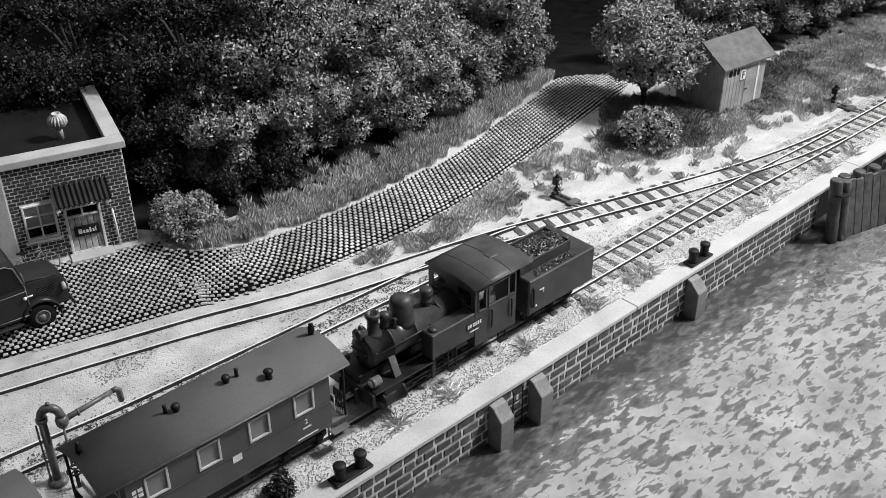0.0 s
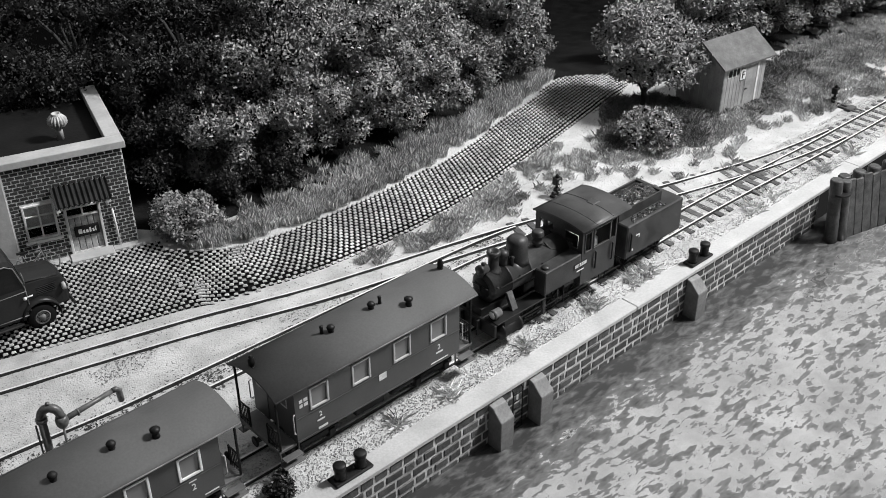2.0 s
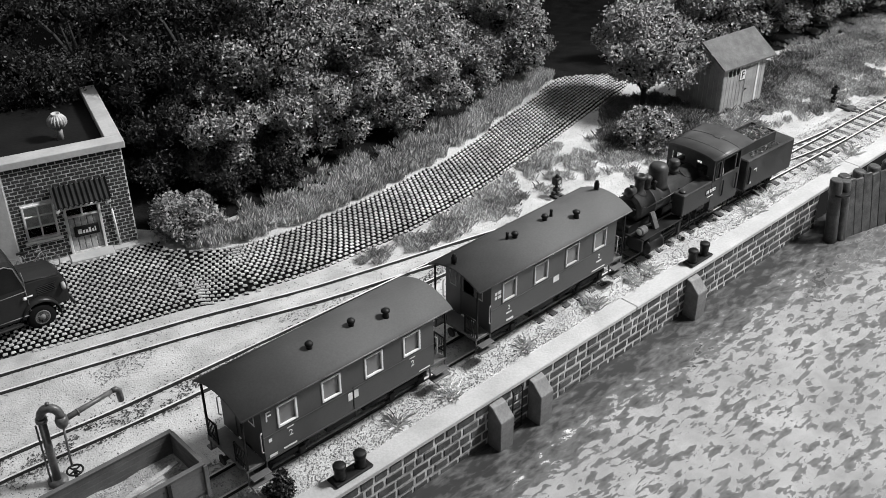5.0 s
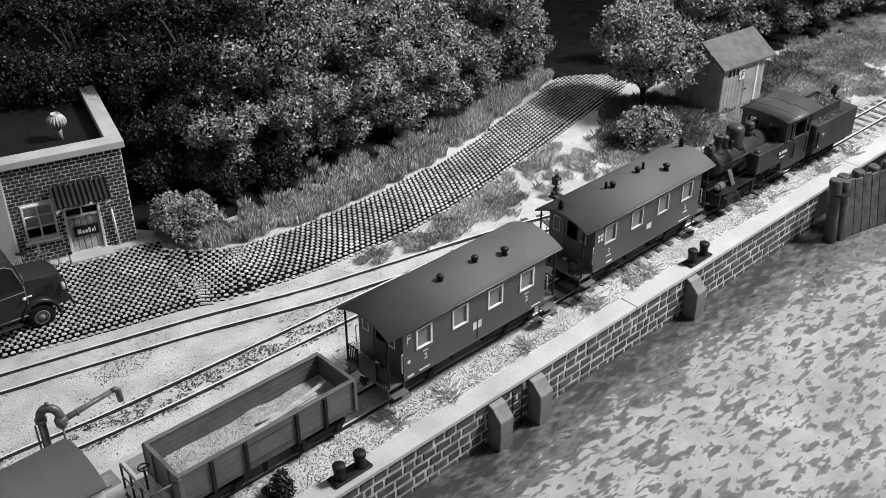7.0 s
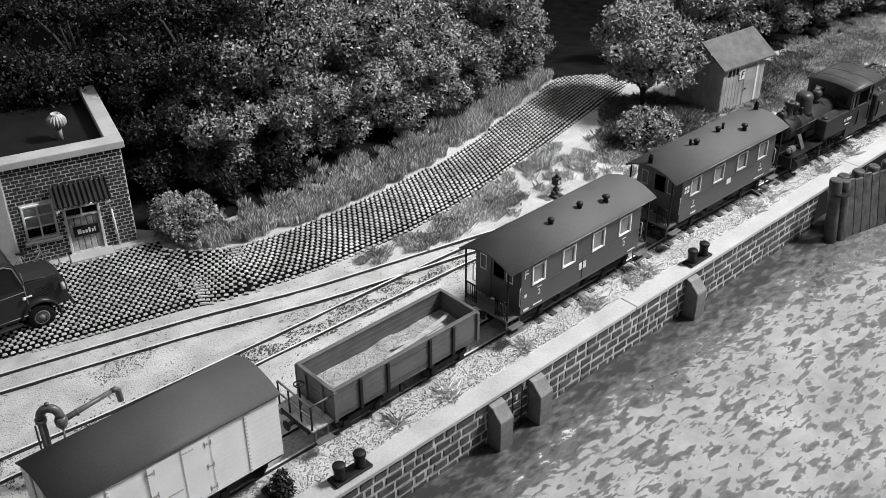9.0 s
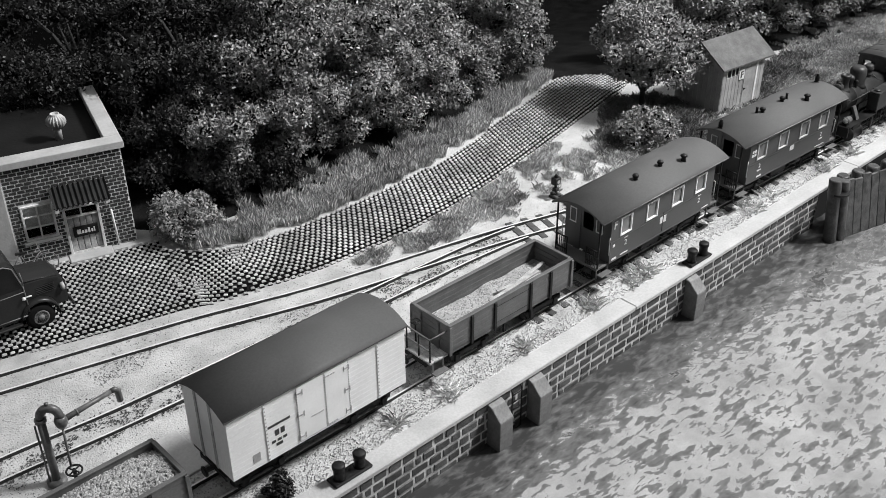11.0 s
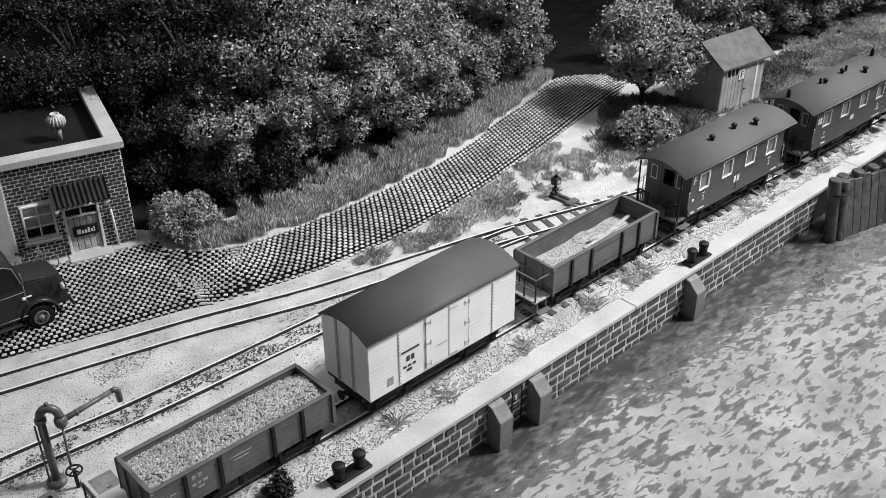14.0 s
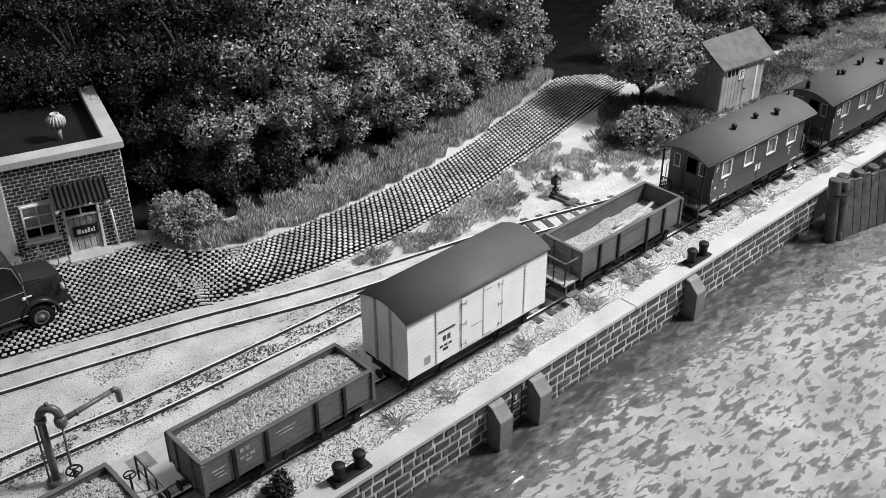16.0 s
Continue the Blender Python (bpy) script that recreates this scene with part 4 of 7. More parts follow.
# ---- lorry ----
def make_truck():
    tk = thing("lorry", (8.2, 10.7, GROUND + 0.09), "dark old bonneted model lorry parked on the setts", "lorry", -5)
    bm = bmesh.new()
    # bonnet: rounded section swept forward
    def section(x, half, zt, zb, soft=0.12):
        rows = ((-half, zb), (-half, zt - soft), (-half + soft * 0.35, zt - soft * 0.35), (-half + soft, zt), (-half * 0.3, zt + 0.05), (half * 0.3, zt + 0.05), (half - soft, zt), (half - soft * 0.35, zt - soft * 0.35), (half, zt - soft), (half, zb))
        return [bm.verts.new((x, y, z)) for y, z in rows]
    secs = [section(0.04, 0.64, 1.7, 0.5, 0.08), section(0.6, 0.6, 1.64, 0.5, 0.08), section(1.08, 0.57, 1.57, 0.5, 0.1), section(1.22, 0.54, 1.42, 0.5, 0.14), section(1.3, 0.5, 1.05, 0.5, 0.16)]
    for a, b in zip(secs, secs[1:]):
        ring_between(bm, a, b, False)
    bm.faces.new(secs[-1])
    bm.faces.new(secs[0][::-1])
    bon = part("bonnet", bm, M_TRUCK, tk)
    bm = bmesh.new()
    for k in range(5):
        box(bm, 0.35, 0.95, -0.635, -0.58, 1.1 + 0.06 * k, 1.115 + 0.06 * k, 0.006)
    tube(bm, [(0.06, -0.62, 1.675), (0.6, -0.58, 1.615), (1.1, -0.54, 1.53)], 0.018, 6)
    part("bonnet_louvre", bm, M_TRUCK, bon)
    bm = bmesh.new()
    secs = [section(-1.85, 0.76, 2.7, 0.5, 0.2), section(-0.95, 0.76, 2.74, 0.5, 0.2), section(-0.7, 0.75, 2.68, 0.5, 0.22), section(-0.58, 0.74, 2.5, 0.5, 0.2), section(-0.38, 0.72, 1.62, 0.5, 0.1)]
    for a, b in zip(secs, secs[1:]):
        ring_between(bm, a, b, False)
    bm.faces.new(secs[-1])
    bm.faces.new(secs[0][::-1])
    cab = part("cab", bm, M_TRUCK, tk, at=(0.42, 0, 0))
    bm = bmesh.new()
    extrude_y(bm, [(-1.55, 1.6), (-0.5, 1.6), (-0.65, 2.3), (-0.78, 2.42), (-1.55, 2.42)], -0.772, -0.755)
    part("side_window", bm, M_BLACK, cab, "dark side window")
    for s in (-1, 1):
        bm = bmesh.new()
        y0, y1 = sorted((s * 0.06, s * 0.6))
        vs = [bm.verts.new(c) for c in ((-0.41, y0, 1.72), (-0.41, y1, 1.72), (-0.565, y1, 2.4), (-0.565, y0, 2.4), (-0.385, y0, 1.72), (-0.385, y1, 1.72), (-0.54, y1, 2.4), (-0.54, y0, 2.4))]
        for f in ((0, 1, 2, 3), (7, 6, 5, 4), (0, 4, 5, 1), (2, 6, 7, 3), (1, 5, 6, 2), (0, 3, 7, 4)):
            bm.faces.new([vs[q] for q in f])
        part("windscreen", bm, M_BLACK, cab, "dark windscreen pane")
    bm = bmesh.new()
    tube(bm, [(-1.8, -0.77, 1.42), (-0.4, -0.75, 1.44)], 0.014, 6)
    tube(bm, [(-1.8, -0.775, 2.48), (-0.85, -0.775, 2.5), (-0.62, -0.76, 2.35), (-0.42, -0.74, 1.6), (-0.4, -0.74, 0.62)], 0.02, 6)
    tube(bm, [(-1.62, -0.77, 0.62), (-1.62, -0.77, 2.18)], 0.014, 6)
    tube(bm, [(-1.62, -0.77, 0.6), (-0.42, -0.75, 0.58)], 0.02, 6)
    part("door_seam", bm, M_RIM, cab, "worn pale door edges")
    bm = bmesh.new()
    tube(bm, [(-0.5, -0.77, 1.24), (-0.25, -0.82, 1.27)], 0.025, 6)
    lathe(bm, [(0.0, -0.06), (0.06, -0.03), (0.06, 0.03), (0.0, 0.06)], (-0.5, -0.81, 1.24), 10)
    part("indicator", bm, M_FRAME_W, cab, "small pale indicator lamp")
    bm = bmesh.new()
    tube(bm, [(-0.4, -0.72, 1.6), (-0.42, -0.85, 1.95), (-0.45, -0.86, 2.2)], 0.018, 5)
    tube(bm, [(-0.38, 0.0, 1.6), (-0.42, 0.25, 2.0)], 0.015, 5)
    part("mirror_arm", bm, M_RIM, cab, "thin wire mirror arm")
    bm = bmesh.new()
    box(bm, -6.0, -1.85, -0.85, 0.85, 0.75, 0.95, 0.02)
    box(bm, -6.0, -1.85, -0.87, -0.8, 0.95, 1.5, 0.02)
    box(bm, -6.0, -1.85, 0.8, 0.87, 0.95, 1.5, 0.02)
    part("load_bed", bm, M_TRUCK, tk)
    bm = bmesh.new()
    box(bm, -6.0, 1.1, -0.35, 0.35, 0.35, 0.6, 0.02)
    part("chassis", bm, M_BLACK, tk)
    bm = bmesh.new()
    box(bm, 1.25, 1.34, -0.42, 0.42, 0.5, 1.1, 0.03)
    for k in range(7):
        box(bm, 1.34, 1.36, -0.3 + 0.09 * k, -0.26 + 0.09 * k, 0.55, 1.1)
    part("radiator", bm, M_BLACK, tk, "black radiator grille")
    bm = bmesh.new()
    box(bm, 1.34, 1.42, -0.7, 0.7, 0.35, 0.48, 0.02)
    part("bumper", bm, M_TRUCK, tk)
    for s in (-1, 1):
        bm = bmesh.new()
        pts = []
        n = 12
        a = []
        for i in range(n + 1):
            an = math.pi * (1.02 - 1.1 * i / n)
            r = 0.60
            x, z = 0.3 + r * math.cos(an), 0.45 + r * math.sin(an) * 0.95
            a.append([bm.verts.new((x, s * y, z + dz)) for y, dz in ((0.42, 0.0), (0.72, 0.02), (0.85, -0.06), (0.83, -0.1), (0.42, -0.05))])
        for p, q in zip(a, a[1:]):
            ring_between(bm, p, q)
        box(bm, -1.2, -0.3, s * 0.8 - 0.12, s * 0.8 + 0.06, 0.36, 0.44, 0.02)
        part("mudguard", bm, M_TRUCK, tk)
        bm = bmesh.new()
        lathe(bm, [(0.0, 1.1), (0.12, 1.12), (0.13, 1.22), (0.0, 1.24)], (0, s * 0.62, 1.12), 14, "x")
        part("headlight", bm, M_FRAME, tk, "pale round headlight")
    for x in (0.3, -3.6):
        for s in (-1, 1):
            bm = bmesh.new()
            lathe(bm, [(0.24, -0.12), (0.4, -0.12), (0.45, -0.06), (0.45, 0.06), (0.4, 0.12), (0.24, 0.12)], (0, 0, 0), 24, "y")
            w = part("wheel", bm, M_TYRE, tk, "black tyre with a pale hub", at=(x, s * 0.68, 0.37))
            bm = bmesh.new()
            lathe(bm, [(0.25, -0.12), (0.22, -0.135), (0.19, -0.1), (0.11, -0.105), (0.09, -0.15), (0.0, -0.16)], (0, 0, 0), 20, "y")
            if s > 0:
                for v in bm.verts:
                    v.co.y *= -1
            part("rim", bm, M_RIM, w)


# ---- bicycle leaning at the house ----
def make_bicycle():
    b = thing("bicycle", (8.9, 13.25, GROUND + 0.03), "old grey bicycle leaning against the brick house wall", "bicycle", HOUSE_TURN)
    b.rotation_euler.x = radians(-10)
    R = 0.36
    for x in (0.0, 1.15):
        bm = bmesh.new()
        tube(bm, [(x + R * math.cos(a * math.pi / 14), 0, R + R * math.sin(a * math.pi / 14)) for a in range(29)], 0.022, 6, False)
        wh = part("wheel", bm, M_RIM, b, "thin spoked bicycle wheel")
        bm = bmesh.new()
        for a in range(8):
            c, s = math.cos(a * math.pi / 8), math.sin(a * math.pi / 8)
            tube(bm, [(x - R * c, 0, R - R * s), (x + R * c, 0, R + R * s)], 0.004, 4)
        tube(bm, [(x, -0.05, R), (x, 0.05, R)], 0.025, 6)
        part("spokes", bm, M_RIM, wh)
    bm = bmesh.new()
    for q in (((0, 0, R), (0.5, 0, R - 0.05)), ((0.5, 0, R - 0.05), (0.36, 0, 0.86)), ((0.36, 0, 0.86), (0, 0, R)), ((0.5, 0, R - 0.05), (0.98, 0, 0.78)), ((0.38, 0, 0.8), (0.97, 0, 0.84))):
        tube(bm, q, 0.02, 6)
    part("bicycle_frame", bm, M_RIM, b)
    bm = bmesh.new()
    tube(bm, [(1.15, 0, R), (1.03, 0, 0.65), (0.95, 0, 1.0)], 0.02, 6)
    part("fork", bm, M_RIM, b)
    bm = bmesh.new()
    tube(bm, [(0.8, -0.28, 0.98), (0.93, -0.25, 1.02), (0.96, 0, 1.0), (0.93, 0.25, 1.02), (0.8, 0.28, 0.98)], 0.018, 6)
    part("handlebar", bm, M_RIM, b)
    bm = bmesh.new()
    box(bm, 0.2, 0.5, -0.07, 0.07, 0.86, 0.92, 0.02)
    part("saddle", bm, M_BLACK, b, "black leather saddle")


# ---- rolling stock ----
WHEELS = []


def wheelset(parent, x, r=0.3, material=None):
    """Two wheels on an axle, turning with the train."""
    bm = bmesh.new()
    tube(bm, [(0, -0.5, 0), (0, 0.5, 0)], 0.05, 6)
    for s in (-1, 1):
        prof = [(r * 0.3, s * 0.5), (r * 0.78, s * 0.48), (r * 0.8, s * 0.52), (r, s * 0.52), (r, s * 0.42), (r + 0.04, s * 0.4), (r + 0.04, s * 0.37), (r * 0.3, s * 0.38)]
        lathe(bm, prof, (0, 0, 0), 18, "y")
        for k in range(6):
            a = math.pi * k / 3
            tube(bm, [(0, s * 0.5, 0), (r * 0.85 * math.cos(a), s * 0.5, r * 0.85 * math.sin(a))], 0.03, 5)
    w = part("wheelset", bm, material or M_BLACK, parent, at=(x, 0, r))
    WHEELS.append((w, x, r))
    return w


def underframe(v, x0, x1, z=0.72, steps=()):
    bm = bmesh.new()
    box(bm, x0, x1, -0.62, -0.54, z - 0.12, z + 0.06, 0.01)
    box(bm, x0, x1, 0.54, 0.62, z - 0.12, z + 0.06, 0.01)
    n = 5
    for k in range(n):
        x = x0 + (x1 - x0 - 0.1) * k / (n - 1)
        box(bm, x, x + 0.1, -0.54, 0.54, z - 0.1, z + 0.04, 0.01)
    part("underframe", bm, M_BLACK, v)
    for x, s in ((x0 - 0.22, -1), (x1 + 0.22, 1)):
        bm = bmesh.new()
        box(bm, min(x, x - s * 0.26), max(x, x - s * 0.26), -0.06, 0.06, z - 0.08, z + 0.02, 0.01)
        lathe(bm, [(0.15, 0), (0.16, s * 0.04), (0.12, s * 0.06)], (x, 0, z - 0.03), 14, "x")
        part("coupling", bm, M_BLACK, v, "central buffer coupling")


def bogie(v, xc, r=0.27, half=0.55):
    bm = bmesh.new()
    for s in (-1, 1):
        box(bm, xc - half - 0.25, xc + half + 0.25, s * 0.58 - 0.04, s * 0.58 + 0.04, r - 0.02, r + 0.16, 0.02)
        for d in (-half, half):
            box(bm, xc + d - 0.1, xc + d + 0.1, s * 0.62 - 0.05, s * 0.62 + 0.05, r - 0.14, r + 0.12, 0.02)
    box(bm, xc - 0.15, xc + 0.15, -0.55, 0.55, r + 0.1, r + 0.3, 0.02)
    part("bogie_frame", bm, M_BLACK, v)
    wheelset(v, xc - half, r)
    wheelset(v, xc + half, r)


def arched_roof(v, x0, x1, half, z_eave, z_top, m, thick=0.07, label="", power=2.0):
    bm = bmesh.new()
    top = arch(half, z_eave, z_top, 14, power)
    low = [(y, z - thick) for y, z in top]
    a = [[bm.verts.new((x, y, z)) for y, z in top] for x in (x0, x1)]
    b = [[bm.verts.new((x, y, z)) for y, z in low] for x in (x0, x1)]
    for i in range(14):
        bm.faces.new((a[0][i], a[0][i + 1], a[1][i + 1], a[1][i])).smooth = True
        bm.faces.new((b[0][i], b[1][i], b[1][i + 1], b[0][i + 1])).smooth = True
        for e in (0, 1):
            bm.faces.new((a[e][i], b[e][i], b[e][i + 1], a[e][i + 1]))
    for i in (0, 14):
        bm.faces.new((a[0][i], a[1][i], b[1][i], b[0][i]))
    return part("roof", bm, m, v, label)


def wall_with_windows(bm, x0, x1, z0, z1, y0, y1, holes, hz0, hz1):
    """A side wall between x0 and x1, open at each hole (xa, xb) from hz0 to hz1."""
    box(bm, x0, x1, y0, y1, z0, hz0)
    box(bm, x0, x1, y0, y1, hz1, z1)
    edge = x0
    for a, b in holes:
        box(bm, edge, a, y0, y1, hz0, hz1)
        edge = b
    box(bm, edge, x1, y0, y1, hz0, hz1)


def make_coach(first):
    """A four-window bogie coach with open end platforms; the origin lies under its middle."""
    frame_m = M_FRAME if first else M_FRAME_W
    label = "dark model narrow gauge coach with pale grey window frames" if first else "dark model narrow gauge coach with white window frames and white lettering"
    v = thing("passenger_coach", (0, 0, 0), label, "railway coach", group="coaches of the train")
    L, Y = 2.86, 0.97
    x0, x1 = -L, L
    holes = [(-2.37, -1.83), (-1.0, -0.44), (0.42, 0.98), (1.76, 2.32)]
    body = new("body")
    body.parent = v
    for s in (-1, 1):
        bm = bmesh.new()
        y0, y1 = sorted((s * Y, s * (Y - 0.07)))
        wall_with_windows(bm, x0, x1, 0.86, 2.62, y0, y1, holes, 1.76, 2.38)
        part("side_wall", bm, M_COACH, body)
        bm = bmesh.new()
        ya, yb = sorted((s * Y, s * (Y + 0.018)))
        box(bm, x0, x1, ya, yb, 1.62, 1.645)
        box(bm, x0, x1, ya, yb, 0.86, 0.91)
        box(bm, x0, x1, ya, yb, 2.5, 2.54)
        part("beading", bm, M_COACH, body)
    for e in (-1, 1):
        bm = bmesh.new()
        xa, xb = sorted((e * L, e * (L - 0.07)))
        ed = Y - 0.07
        pts = [(-ed, 0.86), (ed, 0.86), (ed, 2.62)] + [(y, z) for y, z in reversed(arch(ed, 2.62, 2.95, 8))]
        # end wall with a door opening left and right of it
        box(bm, xa, xb, -ed, -0.32, 0.86, 2.6)
        box(bm, xa, xb, 0.32, ed, 0.86, 2.6)
        extrude_x(bm, [(-ed, 2.6), (ed, 2.6), (ed * 0.6, 2.74), (0, 2.84), (-ed * 0.6, 2.74)], xa, xb)
        part("end_wall", bm, M_COACH, body)
        bm = bmesh.new()
        xd, xe = sorted((e * (L - 0.02), e * (L - 0.05)))
        box(bm, xd, xe, -0.32, 0.32, 0.9, 1.75)
        box(bm, xd, xe, -0.32, -0.22, 1.75, 2.6)
        box(bm, xd, xe, 0.22, 0.32, 1.75, 2.6)
        box(bm, xd, xe, -0.22, 0.22, 2.35, 2.6)
        part("end_door", bm, M_COACH, body)
        bm = bmesh.new()
        for yy in (-0.62, 0.5):
            xf, xg = sorted((e * (L + 0.012), e * (L - 0.0)))
            for a, b, c, d in ((yy, yy + 0.03, 1.8, 2.35), (yy + 0.25, yy + 0.28, 1.8, 2.35), (yy + 0.03, yy + 0.25, 1.8, 1.84), (yy + 0.03, yy + 0.25, 2.31, 2.35)):
                box(bm, xf, xg, a, b, c, d)
        part("end_window_frame", bm, frame_m, body)
    bm = bmesh.new()
    box(bm, -L + 0.07, L - 0.07, -0.9, 0.9, 0.86, 0.92)
    for k in range(6):
        box(bm, -2.4 + 0.9 * k, -2.05 + 0.9 * k, -0.85, -0.2, 0.92, 1.45)
        box(bm, -2.4 + 0.9 * k, -2.05 + 0.9 * k, 0.2, 0.85, 0.92, 1.45)
    part("seats", bm, M_DARKWOOD, body, "dark wooden benches")
    for s in (-1, 1):
        for a, b in holes:
            w = new("window")
            w.parent = v
            bm = bmesh.new()
            t = 0.06
            ya, yb = sorted((s * (Y - 0.03), s * (Y + 0.03)))
            box(bm, a - 0.035, a + t - 0.03, ya, yb, 1.72, 2.42, 0.01)
            box(bm, b - t + 0.03, b + 0.035, ya, yb, 1.72, 2.42, 0.01)
            box(bm, a + t - 0.03, b - t + 0.03, ya, yb, 1.72, 1.78, 0.01)
            box(bm, a + t - 0.03, b - t + 0.03, ya, yb, 2.36, 2.42, 0.01)
            part("window_frame", bm, frame_m, w)
            bm = bmesh.new()
            ya, yb = sorted((s * (Y - 0.035), s * (Y - 0.03)))
            box(bm, a, b, ya, yb, 1.76, 2.38)
            part("pane", bm, M_ACETATE, w)
    arched_roof(v, -3.47, 3.47, 1.08, 2.62, 2.93, M_ROOF, 0.06, "smooth dark grey arched roof")
    for s in (-1, 1):
        bm = bmesh.new()
        tube(bm, [(-3.46, s * 1.085, 2.6), (3.46, s * 1.085, 2.6)], 0.024, 6)
        part("gutter", bm, M_CRANE, v, "thin paler gutter along the eave")
    vents = [(0.55, 0.1, 0), (0.87, 0.12, 1), (1.45, -0.42, 2), (-1.13, 0.1, 1), (-0.9, 0.0, 0)] if first else [(-0.75, -0.18, 0), (0.66, -0.14, 0), (1.62, -0.42, 2)]
    for x, y, kind in vents:
        z = 2.62 + 0.31 * (1 - (y / 1.08) ** 2) - 0.02
        bm = bmesh.new()
        if kind == 0:
            lathe(bm, [(0.11, 0), (0.11, 0.05), (0.07, 0.08), (0.13, 0.13), (0.15, 0.2), (0.11, 0.27), (0.0, 0.3)], (x, y, z), 14)
        elif kind == 1:
            lathe(bm, [(0.07, 0), (0.06, 0.22), (0.07, 0.32), (0.0, 0.34)], (x, y, z), 12)
        else:
            lathe(bm, [(0.13, 0), (0.11, 0.12), (0.08, 0.2), (0.16, 0.24), (0.16, 0.3), (0.05, 0.36), (0.0, 0.36)], (x, y, z), 14)
        for q in bm.verts:
            q.co = Vector((x, y, z)) + (q.co - Vector((x, y, z))) * 0.78
        part("roof_vent", bm, M_BLACK, v, "small black roof ventilator")
    if first:
        for x, y in ((-3.25, 0.2), (3.3, 0.3)):
            bm = bmesh.new()
            z = 2.62 + 0.31 * (1 - (y / 1.08) ** 2) - 0.03
            box(bm, x - 0.04, x + 0.04, y - 0.1, y + 0.1, z, z + 0.06, 0.01)
            lathe(bm, [(0.05, z + 0.05), (0.09, z + 0.1), (0.09, z + 0.26), (0.05, z + 0.3), (0.07, z + 0.34), (0.0, z + 0.38)], (x, y, 0), 10)
            part("roof_lamp", bm, M_BLACK, v, "black lamp on the roof end")
    # platforms
    for e in (-1, 1):
        pl = new("platform")
        pl.parent = v
        bm = bmesh.new()
        xa, xb = sorted((e * L, e * 3.42))
        box(bm, xa, xb, -0.92, 0.92, 0.76, 0.86, 0.015)
        part("platform_floor", bm, M_GREYPAINT, pl)
        for y in (-0.9, 0.9):
            bm = bmesh.new()
            tube(bm, [(e * 3.36, y, 0.86), (e * 3.36, y, 2.6)], 0.035, 6)
            part("roof_post", bm, M_BLACK, pl)
        for y in (-0.42, 0.42):
            bm = bmesh.new()
            tube(bm, [(e * 3.38, y, 0.86), (e * 3.38, y, 1.5)], 0.03, 6)
            part("railing_post", bm, M_BLACK, pl)
        for s in (-1, 1):
            for z in (1.48, 1.02):
                bm = bmesh.new()
                tube(bm, [(e * 3.38, s * 0.9, z), (e * 3.38, s * 0.42, z)], 0.025, 6)
                part("railing_bar", bm, M_BLACK, pl)
            for k in range(5):
                bm = bmesh.new()
                tube(bm, [(e * 3.38, s * (0.5 + 0.08 * k), 0.86), (e * 3.38, s * (0.5 + 0.08 * k), 1.48)], 0.014, 4)
                part("baluster", bm, M_BLACK, pl)
        for s in (-1, 1):
            bm = bmesh.new()
            ya, yb = sorted((s * 0.86, s * 1.1))
            xa, xb = sorted((e * 2.75, e * 3.4))
            box(bm, xa, xb, ya, yb, 0.34, 0.38, 0.01)
            box(bm, xa + 0.05, xb - 0.05, ya, yb - 0.02, 0.56, 0.6, 0.01)
            for x in (xa + 0.02, xb - 0.06):
                box(bm, x, x + 0.03, s * 0.88 - 0.02, s * 0.88 + 0.02, 0.36, 0.78)
            part("step", bm, M_GREYPAINT, pl)
            bm = bmesh.new()
            tube(bm, [(e * (L + 0.03), s * 0.97, 1.2), (e * (L + 0.09), s * 1.0, 1.25), (e * (L + 0.09), s * 1.0, 1.8), (e * (L + 0.03), s * 0.97, 1.85)], 0.018, 5)
            part("grab_rail", bm, M_FRAME, pl, "thin pale grab rail")
    underframe(v, -3.3, 3.3, 0.74)
    bm = bmesh.new()
    box(bm, -0.8, 0.2, -0.75, -0.4, 0.4, 0.72, 0.02)
    tube(bm, [(0.5, -0.6, 0.5), (1.3, -0.6, 0.5)], 0.13, 10)
    tube(bm, [(-2.4, -0.3, 0.5), (2.4, -0.3, 0.5)], 0.03, 5)
    part("brake_gear", bm, M_BLACK, v)
    bogie(v, -2.1)
    bogie(v, 2.1)
    # lettering on both sides
    for s, rz in ((-1, 0), (1, 180)):
        y = s * (Y + 0.004)
        if first:
            letters("class_number", "2", 0.22, M_LETTER, v, (-2.1, y, 1.36), (90, 0, rz))
            letters("class_number", "2", 0.22, M_LETTER, v, (2.06, y, 1.36), (90, 0, rz))
            bm = bmesh.new()
            yy = sorted((y, y + s * 0.008))
            box(bm, -0.13, 0.13, *yy, 1.4, 1.63)
            part("destination_plate", bm, M_LETTER, v, "white destination plate")
            bm = bmesh.new()
            for a, b, c, d in ((-2.72, -2.62, 2.1, 2.2), (-2.58, -2.46, 2.1, 2.2), (-2.72, -2.62, 1.95, 2.05), (-2.58, -2.46, 1.95, 2.05), (-2.22, -1.98, 1.22, 1.27), (-2.2, -1.9, 0.95, 1.02), (1.95, 2.2, 1.22, 1.27), (1.75, 2.4, 0.94, 0.98)):
                bm = bmesh.new()
                box(bm, a, b, *yy, c, d)
                part("writing_bar", bm, M_LETTER, v, "small bar of unreadable white writing")
        else:
            letters("class_number", "2", 0.27, M_LETTER, v, (-2.05, y, 1.28), (90, 0, rz))
            letters("class_number", "2", 0.27, M_LETTER, v, (2.06, y, 1.28), (90, 0, rz))
            letters("mark", "F", 0.42, M_LETTER, v, (-2.66, y, 2.1), (90, 0, rz))
            bm = bmesh.new()
            yy = sorted((y, y + s * 0.008))
